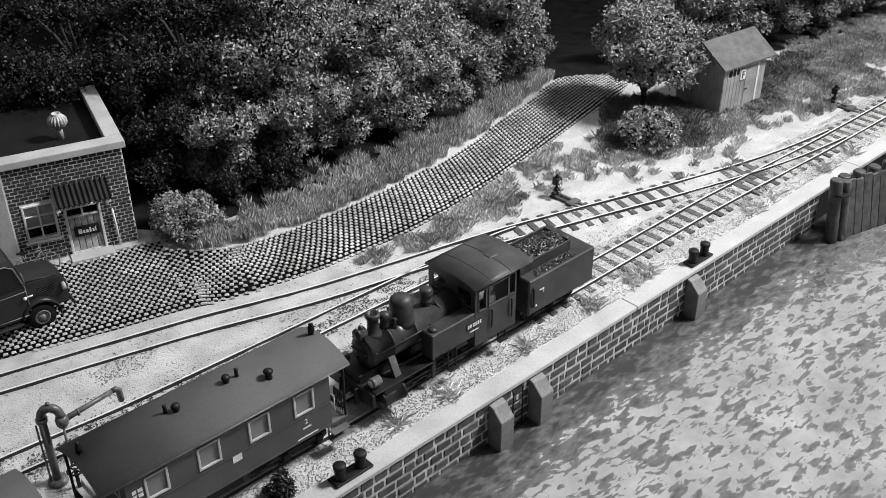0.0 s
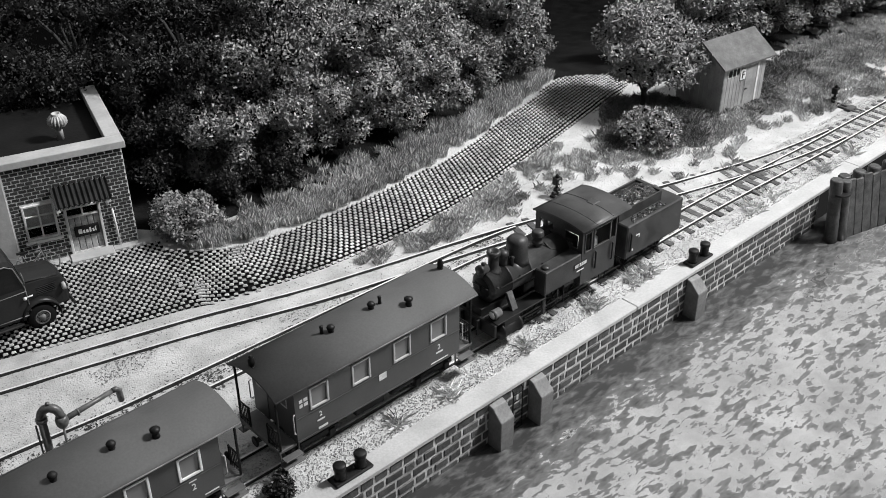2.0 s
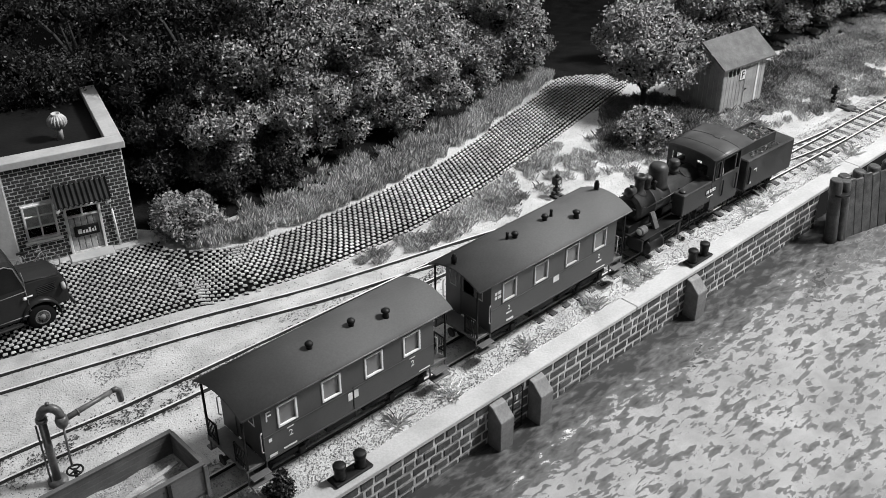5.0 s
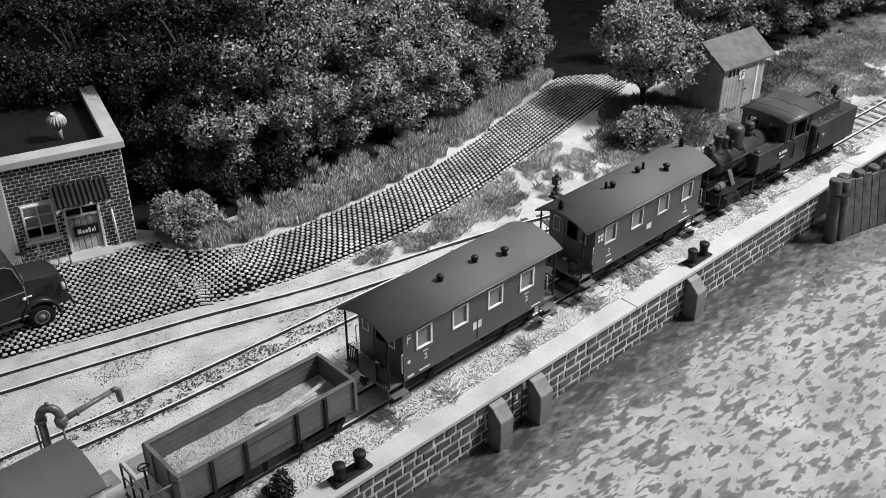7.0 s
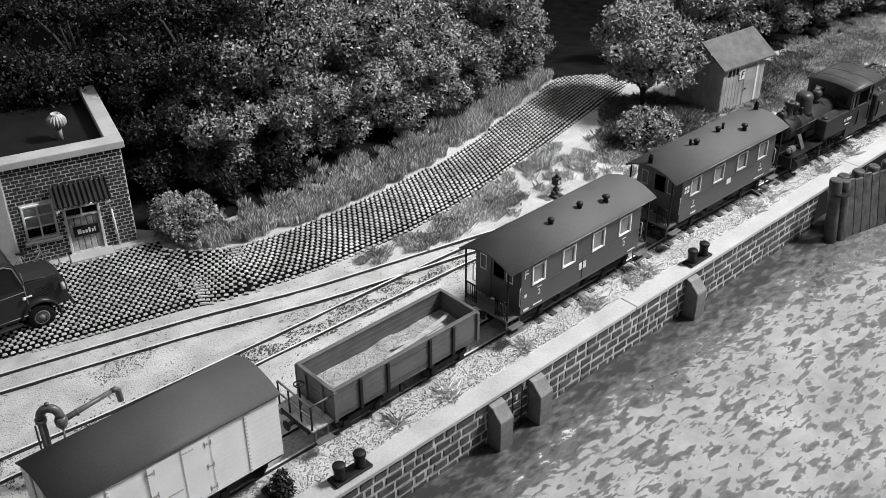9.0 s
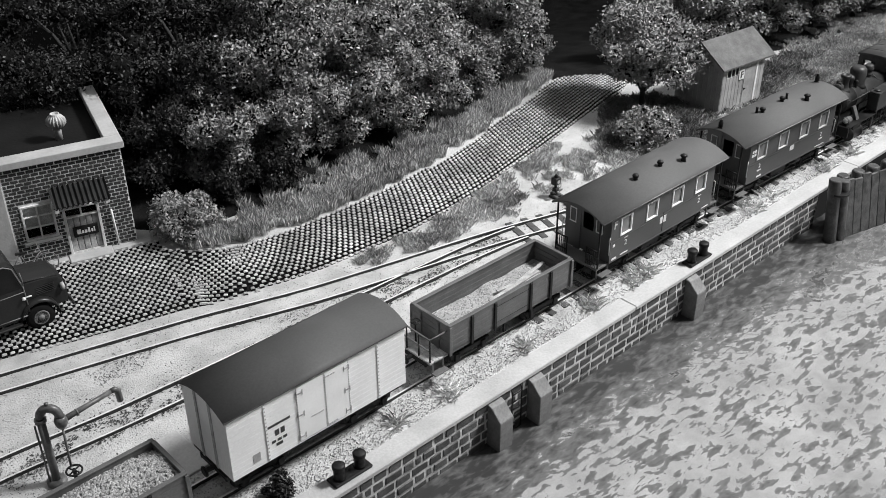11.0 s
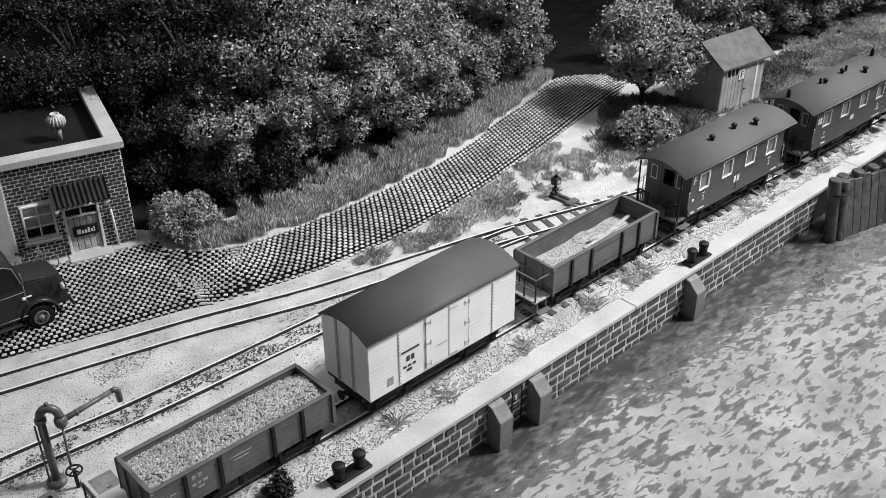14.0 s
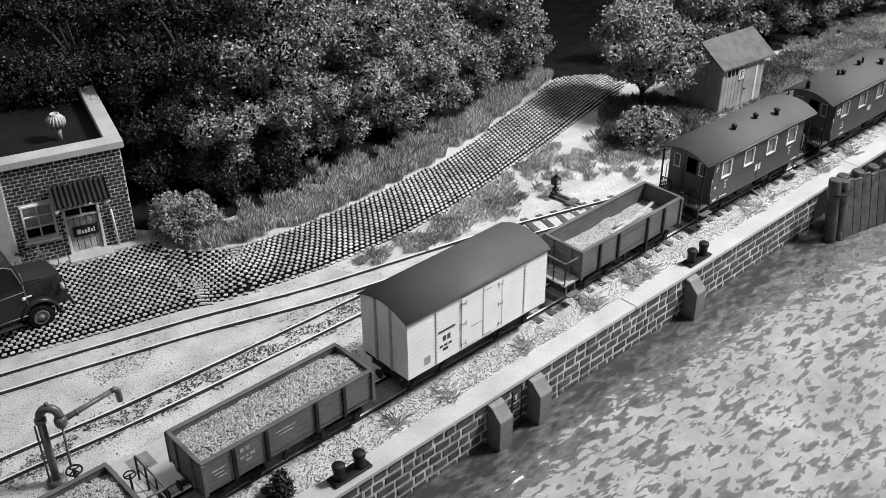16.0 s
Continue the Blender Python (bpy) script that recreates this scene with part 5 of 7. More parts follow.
            for a, b, c, d in ((-0.2, -0.06, 1.3, 1.55), (0.0, 0.14, 1.3, 1.55), (-2.72, -2.62, 1.42, 1.52), (-2.74, -2.5, 0.92, 1.0), (-2.3, -1.9, 0.95, 1.0), (2.3, 2.7, 0.93, 0.97), (-2.15, -1.95, 1.55, 1.58), (1.95, 2.15, 1.55, 1.58)):
                bm = bmesh.new()
                box(bm, a, b, *yy, c, d)
                part("writing_bar", bm, M_LETTER, v, "small bar of unreadable white writing")
            bm = bmesh.new()
            box(bm, -0.04, -0.015, *yy, 0.95, 1.7)
            part("pipe", bm, M_BLACK, v)
    return v


def make_van():
    """White covered van; the origin lies under its middle."""
    v = thing("refrigerator_van", (0, 0, 0), "white boarded model goods van with a dark arched roof", "goods van")
    L, Y = 2.81, 1.0
    bm = bmesh.new()
    box(bm, -L + 0.03, L - 0.03, -Y + 0.03, Y - 0.03, 0.84, 2.8)
    body = part("body", bm, M_WHITE, v)
    n = 13
    for s in (-1, 1):
        for k in range(n):
            z = 0.84 + 1.98 * k / n
            bm = bmesh.new()
            ya, yb = sorted((s * (Y - 0.03), s * Y))
            box(bm, -L, L, ya, yb, z + 0.002, z + 1.98 / n - 0.002, 0.003)
            part("plank", bm, M_WHITE, body)
    for e in (-1, 1):
        xa, xb = sorted((e * (L - 0.03), e * (L - 0.0)))
        for k in range(16):
            bm = bmesh.new()
            y0 = -Y + 0.03 + (2 * Y - 0.06) * k / 16
            y1 = y0 + (2 * Y - 0.06) / 16
            ym = (y0 + y1) / 2
            box(bm, xa, xb, y0 + 0.002, y1 - 0.002, 0.84, 2.82 + 0.28 * (1 - (ym / 1.04) ** 2) - 0.05, 0.005)
            part("end_board", bm, M_WHITE, body)
        bm = bmesh.new()
        xc, xd = sorted((e * L, e * (L + 0.03)))
        for y in (-0.35, 0.3):
            box(bm, xc, xd, y, y + 0.09, 0.84, 2.95)
        part("end_post", bm, M_SEAM, body, "grey riveted end post")
    for s in (-1, 1):
        ya, yb = sorted((s * Y, s * (Y + 0.022)))
        for x in (-1.77, 1.82):
            bm = bmesh.new()
            box(bm, x, x + 0.06, ya, yb, 0.86, 2.8)
            part("side_post", bm, M_WHITE, body)
            bm = bmesh.new()
            yc, yd = sorted((s * (Y + 0.022), s * (Y + 0.03)))
            for k in range(16):
                box(bm, x + 0.012, x + 0.048, yc, yd, 0.92 + 0.118 * k, 0.95 + 0.118 * k)
            part("rivet", bm, M_SEAM, body)
        door = new("door")
        door.parent = v
        for a, b in ((-0.78, 0.06), (0.1, 0.86)):
            bm = bmesh.new()
            box(bm, a, b, ya, yb, 0.92, 2.68, 0.01)
            part("door_leaf", bm, M_WHITE, door)
        bm = bmesh.new()
        yc, yd = sorted((s * (Y + 0.02), s * (Y + 0.035)))
        for x in (-0.8, 0.06, 0.84):
            for k in range(22):
                box(bm, x, x + 0.022, yc, yd, 0.93 + 0.08 * k, 0.965 + 0.08 * k)
        for z in (1.05, 1.75, 2.45):
            box(bm, -0.8, -0.6, yc, yd, z, z + 0.035)
            box(bm, 0.7, 0.88, yc, yd, z, z + 0.035)
            for x in (-0.8, -0.62, 0.7, 0.86):
                box(bm, x, x + 0.025, yc, yd, z - 0.06, z + 0.1)
        for x in (0.12, 0.2, 0.28, 0.36):
            box(bm, x, x + 0.05, yc, yd, 2.52, 2.55)
            box(bm, x, x + 0.05, yc, yd, 0.95, 0.98)
        box(bm, -0.4, 0.0, yc, yd, 1.52, 1.545)
        part("hinge", bm, M_SEAM, door, "grey hinges and rivet rows")
        bm = bmesh.new()
        yc, yd = sorted((s * (Y + 0.002), s * (Y + 0.008)))
        sx = 1 if s < 0 else -1
        def bar(a, b, c, d):
            xa, xb = sorted((a * sx, b * sx))
            bm = bmesh.new()
            box(bm, xa, xb, yc, yd, c, d)
            part("writing_bar", bm, M_LETTER_D, body, "dark stencilled writing")
        bar(-1.72, -1.02, 1.86, 1.93)
        for k in range(3):
            bar(-1.62 + 0.17 * k, -1.5 + 0.17 * k, 1.34, 1.42)
        bar(-1.5, -1.3, 1.2, 1.29)
        bar(-1.5, -1.38, 1.54, 1.72)
        bar(-1.33, -1.21, 1.54, 1.72)
        bm = bmesh.new()
        xa, xb = sorted((-2.2 * sx, -1.98 * sx))
        box(bm, xa, xb, yc, yd, 1.05, 1.32)
        part("label_holder", bm, M_SEAM, body, "grey label board")
    arched_roof(v, -L - 0.07, L + 0.07, 1.06, 2.80, 3.1, M_BOXROOF, 0.05, "dark grey weathered arched roof")
    bm = bmesh.new()
    box(bm, -L + 0.02, L - 0.02, -0.93, 0.93, 0.72, 0.84, 0.01)
    part("sill", bm, M_BLACK, v)
    underframe(v, -L, L, 0.68)
    bogie(v, -1.75)
    bogie(v, 1.75)
    return v


def stones(name, x0, x1, y0, y1, zf, count, size, material, parent=None, seed=1, label=""):
    """A spread of broken stones resting on the surface zf(x, y)."""
    rs = np.random.RandomState(seed)
    base = np.array([(1, 0, 0), (-1, 0, 0), (0, 1, 0), (0, -1, 0), (0, 0, 1), (0, 0, -1)], float)
    tri = np.array([(0, 2, 4), (2, 1, 4), (1, 3, 4), (3, 0, 4), (2, 0, 5), (1, 2, 5), (3, 1, 5), (0, 3, 5)])
    c = np.stack([rs.uniform(x0, x1, count), rs.uniform(y0, y1, count)], 1)
    z = np.array([zf(a, b) for a, b in c])
    keep = z > -90
    c, z = c[keep], z[keep]
    n = len(c)
    sc = size * rs.uniform(0.5, 1.2, (n, 1, 1)) * rs.uniform(0.6, 1.2, (n, 6, 1))
    ang = rs.uniform(0, 6.3, n)
    p = base[None] * sc + rs.uniform(-0.25, 0.25, (n, 6, 3)) * size
    ca, sa = np.cos(ang)[:, None], np.sin(ang)[:, None]
    q = np.stack([p[..., 0] * ca - p[..., 1] * sa + c[:, None, 0], p[..., 0] * sa + p[..., 1] * ca + c[:, None, 1], p[..., 2] * 0.5 + z[:, None]], -1)
    fs = (np.arange(n)[:, None, None] * 6 + tri[None]).reshape(-1, 3)
    ob = raw_np(name, q.reshape(-1, 3), fs, material, parent)
    return tagged(ob, label, kind="stuff")


def make_gondola(loaded, x0, x1, platform):
    """Open wagon from x0 to x1 about its origin, with an end platform at its back (-1) or front (1) where given."""
    label = "dark grey model wagon heaped with pale crushed stone" if loaded else "dark grey model wagon with rubble and loose planks inside"
    v = thing("open_wagon", (0, 0, 0), label, "open wagon", group="open wagons of the train")
    Y, zt, zb = 0.82, 1.70, 0.80
    bm = bmesh.new()
    box(bm, x0, x1, -Y, Y, zb - 0.06, zb + 0.06)
    part("floor", bm, M_GREYIN, v)
    n = 5
    for s in (-1, 1):
        side = new("side")
        side.parent = v
        for k in range(n):
            bm = bmesh.new()
            ya, yb = sorted((s * Y, s * (Y - 0.09)))
            h = (zt - zb) / n
            box(bm, x0, x1, ya, yb, zb + h * k + 0.002, zb + h * (k + 1) - 0.002, 0.004)
            part("plank", bm, M_GREYPAINT, side)
        bm = bmesh.new()
        ya, yb = sorted((s * (Y + 0.02), s * (Y - 0.11)))
        box(bm, x0, x1, ya, yb, zt - 0.004, zt + 0.05, 0.012)
        part("top_rail", bm, M_GREYPAINT, side)
        L = x1 - x0
        for f in (0.0, 0.17, 0.35, 0.64, 0.81, 1.0):
            x = x0 + L * f
            w = 0.055
            bm = bmesh.new()
            ya, yb = sorted((s * Y, s * (Y + 0.055)))
            a = min(max(x - w, x0 - 0.02), x1 - 2 * w + 0.02)
            box(bm, a, a + 2 * w, ya, yb, zb - 0.1, zt + 0.0, 0.012)
            part("stanchion", bm, M_BLACK if 0 < f < 1 else M_GREYPAINT, side)
        yc, yd = sorted((s * (Y + 0.0), s * (Y + 0.01)))
        if loaded:
            for a, b, c, d in ((0.205, 0.225, 1.42, 1.54), (0.235, 0.255, 1.42, 1.54), (0.20, 0.22, 1.22, 1.29), (0.23, 0.245, 1.22, 1.29), (0.255, 0.28, 1.22, 1.29), (0.23, 0.26, 1.08, 1.14), (0.05, 0.08, 1.30, 1.33), (0.09, 0.12, 1.30, 1.33), (0.06, 0.11, 1.18, 1.21), (0.07, 0.12, 1.06, 1.09), (0.40, 0.52, 1.42, 1.44), (0.42, 0.5, 1.30, 1.32)):
                bm = bmesh.new()
                box(bm, x0 + L * a, x0 + L * b, yc, yd, c, d)
                part("writing_bar", bm, M_LETTER_W, side, "worn pale bar of unreadable writing")
        else:
            for z in (1.5, 0.93):
                bm = bmesh.new()
                box(bm, x0 + L * 0.36, x0 + L * 0.62, yc, yd, z, z + 0.01)
                part("door_edge", bm, M_BLACK, side)
    for e, x in ((-1, x0), (1, x1)):
        end = new("end_board")
        end.parent = v
        for k in range(n):
            bm = bmesh.new()
            xa, xb = sorted((x, x - e * 0.08))
            h = (zt - zb) / n
            box(bm, xa, xb, -Y + 0.09, Y - 0.09, zb + h * k + 0.004, zb + h * (k + 1) - 0.004, 0.006)
            part("plank", bm, M_GREYPAINT, end)
        bm = bmesh.new()
        xa, xb = sorted((x + e * 0.02, x - e * 0.1))
        box(bm, xa, xb, -Y + 0.11, Y - 0.11, zt, zt + 0.05, 0.012)
        for y in (-0.42, 0.34):
            xc, xd = sorted((x, x + e * 0.05))
            box(bm, xc, xd, y, y + 0.1, zb - 0.1, zt - 0.02)
        part("end_rail", bm, M_GREYPAINT, end)
    if platform:
        pl = new("brakeman_platform")
        pl.parent = v
        e = platform
        px = x1 if e > 0 else x0

        def out(d):
            return px + e * d

        def slab(bm, da, db, y0, y1, z0, z1, bevel=0.0):
            xa, xb = sorted((out(da), out(db)))
            box(bm, xa, xb, y0, y1, z0, z1, bevel)

        for k in range(4):
            bm = bmesh.new()
            slab(bm, 0.01 + 0.18 * k, 0.18 + 0.18 * k, -0.78, 0.78, 0.7, 0.77, 0.01)
            part("floor_plank", bm, M_PLANK, pl)
        for y in (-0.74, -0.26, 0.26, 0.74):
            bm = bmesh.new()
            tube(bm, [(out(0.68), y, 0.77), (out(0.68), y, 1.56)], 0.028, 6)
            part("railing_post", bm, M_BLACK, pl)
        bm = bmesh.new()
        tube(bm, [(out(0.03), -0.74, 1.56), (out(0.68), -0.74, 1.56), (out(0.68), 0.74, 1.56)], 0.03, 6)
        part("hand_rail", bm, M_GREYPAINT, pl)
        bm = bmesh.new()
        tube(bm, [(out(0.68), -0.74, 1.16), (out(0.68), 0.74, 1.16)], 0.025, 6)
        part("middle_rail", bm, M_GREYPAINT, pl)
        bm = bmesh.new()
        tube(bm, [(out(0.3), 0.3, 0.77), (out(0.3), 0.3, 1.5)], 0.03, 6)
        tube(bm, [(out(0.3) + 0.14 * math.cos(k), 0.3 + 0.14 * math.sin(k), 1.5) for k in [2 * math.pi * j / 12 for j in range(13)]], 0.022, 5)
        tube(bm, [(out(0.16), 0.3, 1.5), (out(0.44), 0.3, 1.5)], 0.018, 5)
        part("brake_wheel", bm, M_BLACK, pl)
        for s in (-1, 1):
            bm = bmesh.new()
            ya, yb = sorted((s * 0.74, s * 0.96))
            slab(bm, 0.12, 0.66, ya, yb, 0.34, 0.39, 0.01)
            for d in (0.18, 0.58):
                slab(bm, d, d + 0.05, s * 0.76 - 0.02, s * 0.76 + 0.02, 0.36, 0.72)
            part("step", bm, M_GREYPAINT, pl)
    underframe(v, x0 - (0.75 if platform < 0 else 0), x1 + (0.75 if platform > 0 else 0), 0.68)
    mid = (x0 + x1) / 2
    bm = bmesh.new()
    for s in (-1, 1):
        for d in (-0.3, 0.9):
            box(bm, mid + d, mid + d + 0.12, s * 0.7 - 0.04, s * 0.7 + 0.04, 0.3, 0.7, 0.01)
    part("brake_gear", bm, M_BLACK, v)
    bogie(v, x0 + 1.05)
    bogie(v, x1 - 1.05)
    if loaded:
        def hf(x, y):
            return 1.54 + 0.12 * (1 - (y / 0.75) ** 2) + 0.06 * noise.noise((x * 1.4, y * 1.4, 2)) - 0.1 * max(0, abs(x - mid) / (x1 - x0) * 2 - 0.8)
        ld = new("stone_load")
        ld.parent = v
        nx, ny = 40, 14
        vs = [(x0 + 0.08 + (x1 - x0 - 0.16) * i / nx, -0.75 + 1.5 * j / ny, hf(x0 + (x1 - x0) * i / nx, -0.75 + 1.5 * j / ny) - 0.04) for j in range(ny + 1) for i in range(nx + 1)]
        fs = [(j * (nx + 1) + i, j * (nx + 1) + i + 1, (j + 1) * (nx + 1) + i + 1, (j + 1) * (nx + 1) + i) for j in range(ny) for i in range(nx)]
        raw("bed", vs, fs, M_LOAD, ld)
        stones("crushed_stone", x0 + 0.1, x1 - 0.1, -0.73, 0.73, hf, 4200, 0.052, M_LOAD, ld, 5, "heap of pale crushed stone")
    else:
        def hf(x, y):
            return 1.05 + 0.10 * noise.noise((x * 1.2, y * 1.6, 4))
        ld = new("rubble")
        ld.parent = v
        nx, ny = 40, 14
        vs = [(x0 + 0.08 + (x1 - x0 - 0.16) * i / nx, -0.75 + 1.5 * j / ny, hf(x0 + (x1 - x0) * i / nx, -0.75 + 1.5 * j / ny)) for j in range(ny + 1) for i in range(nx + 1)]
        fs = [(j * (nx + 1) + i, j * (nx + 1) + i + 1, (j + 1) * (nx + 1) + i + 1, (j + 1) * (nx + 1) + i) for j in range(ny) for i in range(nx)]
        raw("bed", vs, fs, M_LOAD, ld)
        stones("loose_rubble", x0 + 0.1, x1 - 0.1, -0.73, 0.73, hf, 2400, 0.045, M_LOAD, ld, 6, "pale loose rubble")
        rnd = random.Random(2)
        for a, b, ya, yb in ((-2.2, 0.1, -0.6, -0.3), (-0.4, 1.9, -0.2, -0.1), (0.2, 2.2, 0.1, -0.35), (-1.0, 0.9, -0.5, 0.0), (0.8, 2.4, -0.1, 0.15), (-2.4, -1.2, -0.75, -0.6)):
            bm = bmesh.new()
            l = math.hypot(b - a, yb - ya)
            box(bm, 0, l, -0.06, 0.06, 0, 0.05, 0.006)
            part("loose_plank", bm, M_PLANK, ld, at=(mid + a, ya, 1.17 + 0.05 * rnd.random()), turn=(0, -1, math.degrees(math.atan2(yb - ya, b - a))))
    return v


def make_loco():
    """Tank-sided engine with its chimney towards the coaches; the origin is at train place 32."""
    v = thing("steam_locomotive", (0, 0, 0), "black model narrow gauge steam locomotive with side tanks and cab", "steam locomotive")
    X = 32.0
    def P(x):
        return x - X
    bm = bmesh.new()
    lathe(bm, [(0.0, P(29.62)), (0.36, P(29.64)), (0.40, P(29.68)), (0.47, P(29.72)), (0.50, P(29.74)), (0.50, P(30.45)), (0.52, P(30.45)), (0.52, P(30.5)), (0.50, P(30.5)), (0.50, P(31.3)), (0.515, P(31.3)), (0.515, P(31.35)), (0.5, P(31.35)), (0.5, P(33.1))], (0, 0, 1.72), 32, "x")
    part("boiler", bm, M_LOCO, v)
    bm = bmesh.new()
    lathe(bm, [(0.0, P(29.57)), (0.08, P(29.58)), (0.3, P(29.62)), (0.38, P(29.66))], (0, 0, 1.72), 24, "x")
    tube(bm, [(P(29.58), -0.32, 1.82), (P(29.58), 0.32, 1.82)], 0.025, 6)
    tube(bm, [(P(29.57), 0, 1.6), (P(29.52), 0, 1.72), (P(29.57), 0, 1.85)], 0.02, 6)
    part("smokebox_door", bm, M_BLACK, v)
    bm = bmesh.new()
    lathe(bm, [(0.0, P(29.5)), (0.17, P(29.52)), (0.18, P(29.6)), (0.15, P(29.62)), (0.15, P(29.82)), (0.0, P(29.84))], (0, 0, 2.38), 16, "x")
    box(bm, P(29.62), P(29.74), -0.05, 0.05, 2.15, 2.3)
    lathe(bm, [(0.06, 2.5), (0.08, 2.58), (0.0, 2.62)], (P(29.7), 0, 0), 10)
    part("top_lamp", bm, M_LOCO, v, "black headlamp on the smokebox")
    bm = bmesh.new()
    lathe(bm, [(0.3, 2.12), (0.22, 2.22), (0.17, 2.3), (0.16, 2.68), (0.21, 2.7), (0.22, 2.8), (0.19, 2.84), (0.13, 2.84), (0.12, 2.6)], (P(30.12), 0, 0), 22)
    part("chimney", bm, M_LOCO, v)
    bm = bmesh.new()
    lathe(bm, [(0.16, 2.15), (0.14, 2.3), (0.14, 2.5), (0.17, 2.52), (0.17, 2.62), (0.1, 2.68), (0.0, 2.7)], (P(30.52), -0.02, 0), 16)
    lathe(bm, [(0.06, 2.1), (0.06, 2.4), (0.09, 2.44), (0.0, 2.5)], (P(30.72), -0.2, 0), 10)
    part("feed_pump", bm, M_LOCO, v, "small black fitting behind the chimney")
    bm = bmesh.new()
    lathe(bm, [(0.42, 2.05), (0.36, 2.18), (0.34, 2.28), (0.34, 2.72), (0.32, 2.82), (0.25, 2.9), (0.12, 2.94), (0.0, 2.95)], (P(31.15), 0, 0), 26)
    part("steam_dome", bm, M_LOCO, v)
    bm = bmesh.new()
    lathe(bm, [(0.24, 2.1), (0.17, 2.2), (0.16, 2.3), (0.19, 2.32), (0.19, 2.36), (0.16, 2.38), (0.16, 2.5), (0.2, 2.53), (0.21, 2.6), (0.19, 2.64), (0.19, 2.7), (0.14, 2.74), (0.0, 2.75)], (P(32.1), 0.02, 0), 18)
    tube(bm, [(P(32.25), -0.12, 2.3), (P(32.35), -0.3, 2.1), (P(32.6), -0.4, 2.0)], 0.03, 6)
    part("safety_valve", bm, M_LOCO, v)
    bm = bmesh.new()
    for s in (-1, 1):
        tube(bm, [(P(29.9), s * 0.55, 1.86), (P(33.0), s * 0.55, 1.92)], 0.018, 6)
        for x in (29.8, 30.8, 31.8):
            tube(bm, [(P(x), s * 0.45, 1.88), (P(x), s * 0.55, 1.92)], 0.02, 5)
    part("hand_rail", bm, M_LOCOROOF, v, "thin dark metal hand rail")
    for s in (-1, 1):
        bm = bmesh.new()
        ya, yb = sorted((s * 0.52, s * 1.0))
        box(bm, P(31.4), P(33.08), ya, yb, 1.08, 1.92, 0.03)
        tk = part("side_tank", bm, M_LOCO, v)
        bm = bmesh.new()
        lathe(bm, [(0.13, 1.92), (0.13, 1.97), (0.05, 1.99), (0.0, 2.0)], (P(31.62), s * 0.78, 0), 14)
        part("filler_cap", bm, M_LOCO, tk)
        bm = bmesh.new()
        ya, yb = sorted((s * 1.0, s * 1.012))
        for k in range(9):
            box(bm, P(31.5 + 0.18 * k), P(31.53 + 0.18 * k), ya, yb, 1.84, 1.87)
            box(bm, P(31.5 + 0.18 * k), P(31.53 + 0.18 * k), ya, yb, 1.12, 1.15)
        part("rivet", bm, M_LOCO, tk)
        bm = bmesh.new()
        box(bm, P(32.3), P(32.75), ya, yb, 1.0, 1.1)
        part("tank_step", bm, M_BLACK, tk)
        # running board, cylinder and rods
        bm = bmesh.new()
        ya, yb = sorted((s * 0.5, s * 0.98))
        box(bm, P(29.35), P(31.5), ya, yb, 0.95, 1.0, 0.01)
        part("running_board", bm, M_BLACK, v)
        bm = bmesh.new()
        lathe(bm, [(0.0, P(29.5)), (0.1, P(29.5)), (0.12, P(29.58)), (0.29, P(29.6)), (0.3, P(29.66)), (0.27, P(29.68)), (0.27, P(30.3)), (0.3, P(30.32)), (0.3, P(30.4)), (0.0, P(30.42))], (0, s * 0.78, 0.55), 20, "x")
        box(bm, P(29.65), P(30.35), s * 0.78 - 0.18, s * 0.78 + 0.18, 0.72, 0.98, 0.04)
        part("cylinder", bm, M_BLACK, v)
        bm = bmesh.new()
        extrude_x(bm, [(s * 0.42, 1.5), (s * 0.53, 1.55), (s * 0.80, 1.02), (s * 0.68, 1.0)], P(30.2), P(30.42))
        part("steam_pipe", bm, M_CRANE, v, "grey sloping steam pipe")
        bm = bmesh.new()
        lathe(bm, [(0.0, P(29.38)), (0.15, P(29.4)), (0.16, P(29.46)), (0.14, P(29.48)), (0.14, P(29.7)), (0.0, P(29.72))], (0, s * 0.72, 1.2), 16, "x")
        box(bm, P(29.5), P(29.6), s * 0.7 - 0.05, s * 0.7 + 0.05, 0.98, 1.12)
        lamp = part("headlamp", bm, M_CRANE, v, "grey round headlamp")
        bm = bmesh.new()
        lathe(bm, [(0.12, P(29.375)), (0.0, P(29.365))], (0, s * 0.72, 1.2), 16, "x")
        part("lens", bm, M_FRAME_W, lamp)
        bm = bmesh.new()
        box(bm, P(30.4), P(31.6), s * 0.72 - 0.03, s * 0.72 + 0.03, 0.5, 0.58, 0.01)
        box(bm, P(30.9), P(33.6), s * 0.64 - 0.03, s * 0.64 + 0.03, 0.3, 0.38, 0.01)
        box(bm, P(31.55), P(31.68), s * 0.78 - 0.05, s * 0.78 + 0.05, 0.25, 0.98, 0.01)
        part("connecting_rod", bm, M_RAIL, v, "steel rods of the valve gear")
        bm = bmesh.new()
        ya, yb = sorted((s * 0.9, s * 1.06))
        for x in (32.05, 34.1):
            box(bm, P(x), P(x + 0.34), ya, yb, 0.34, 0.38, 0.005)
            box(bm, P(x), P(x + 0.03), s * 0.93 - 0.015, s * 0.93 + 0.015, 0.36, 1.1)
            box(bm, P(x + 0.31), P(x + 0.34), s * 0.93 - 0.015, s * 0.93 + 0.015, 0.36, 1.1)
        part("foot_step", bm, M_BLACK, v)
    bm = bmesh.new()
    box(bm, P(29.1), P(34.8), -0.38, -0.32, 0.4, 0.96, 0.01)
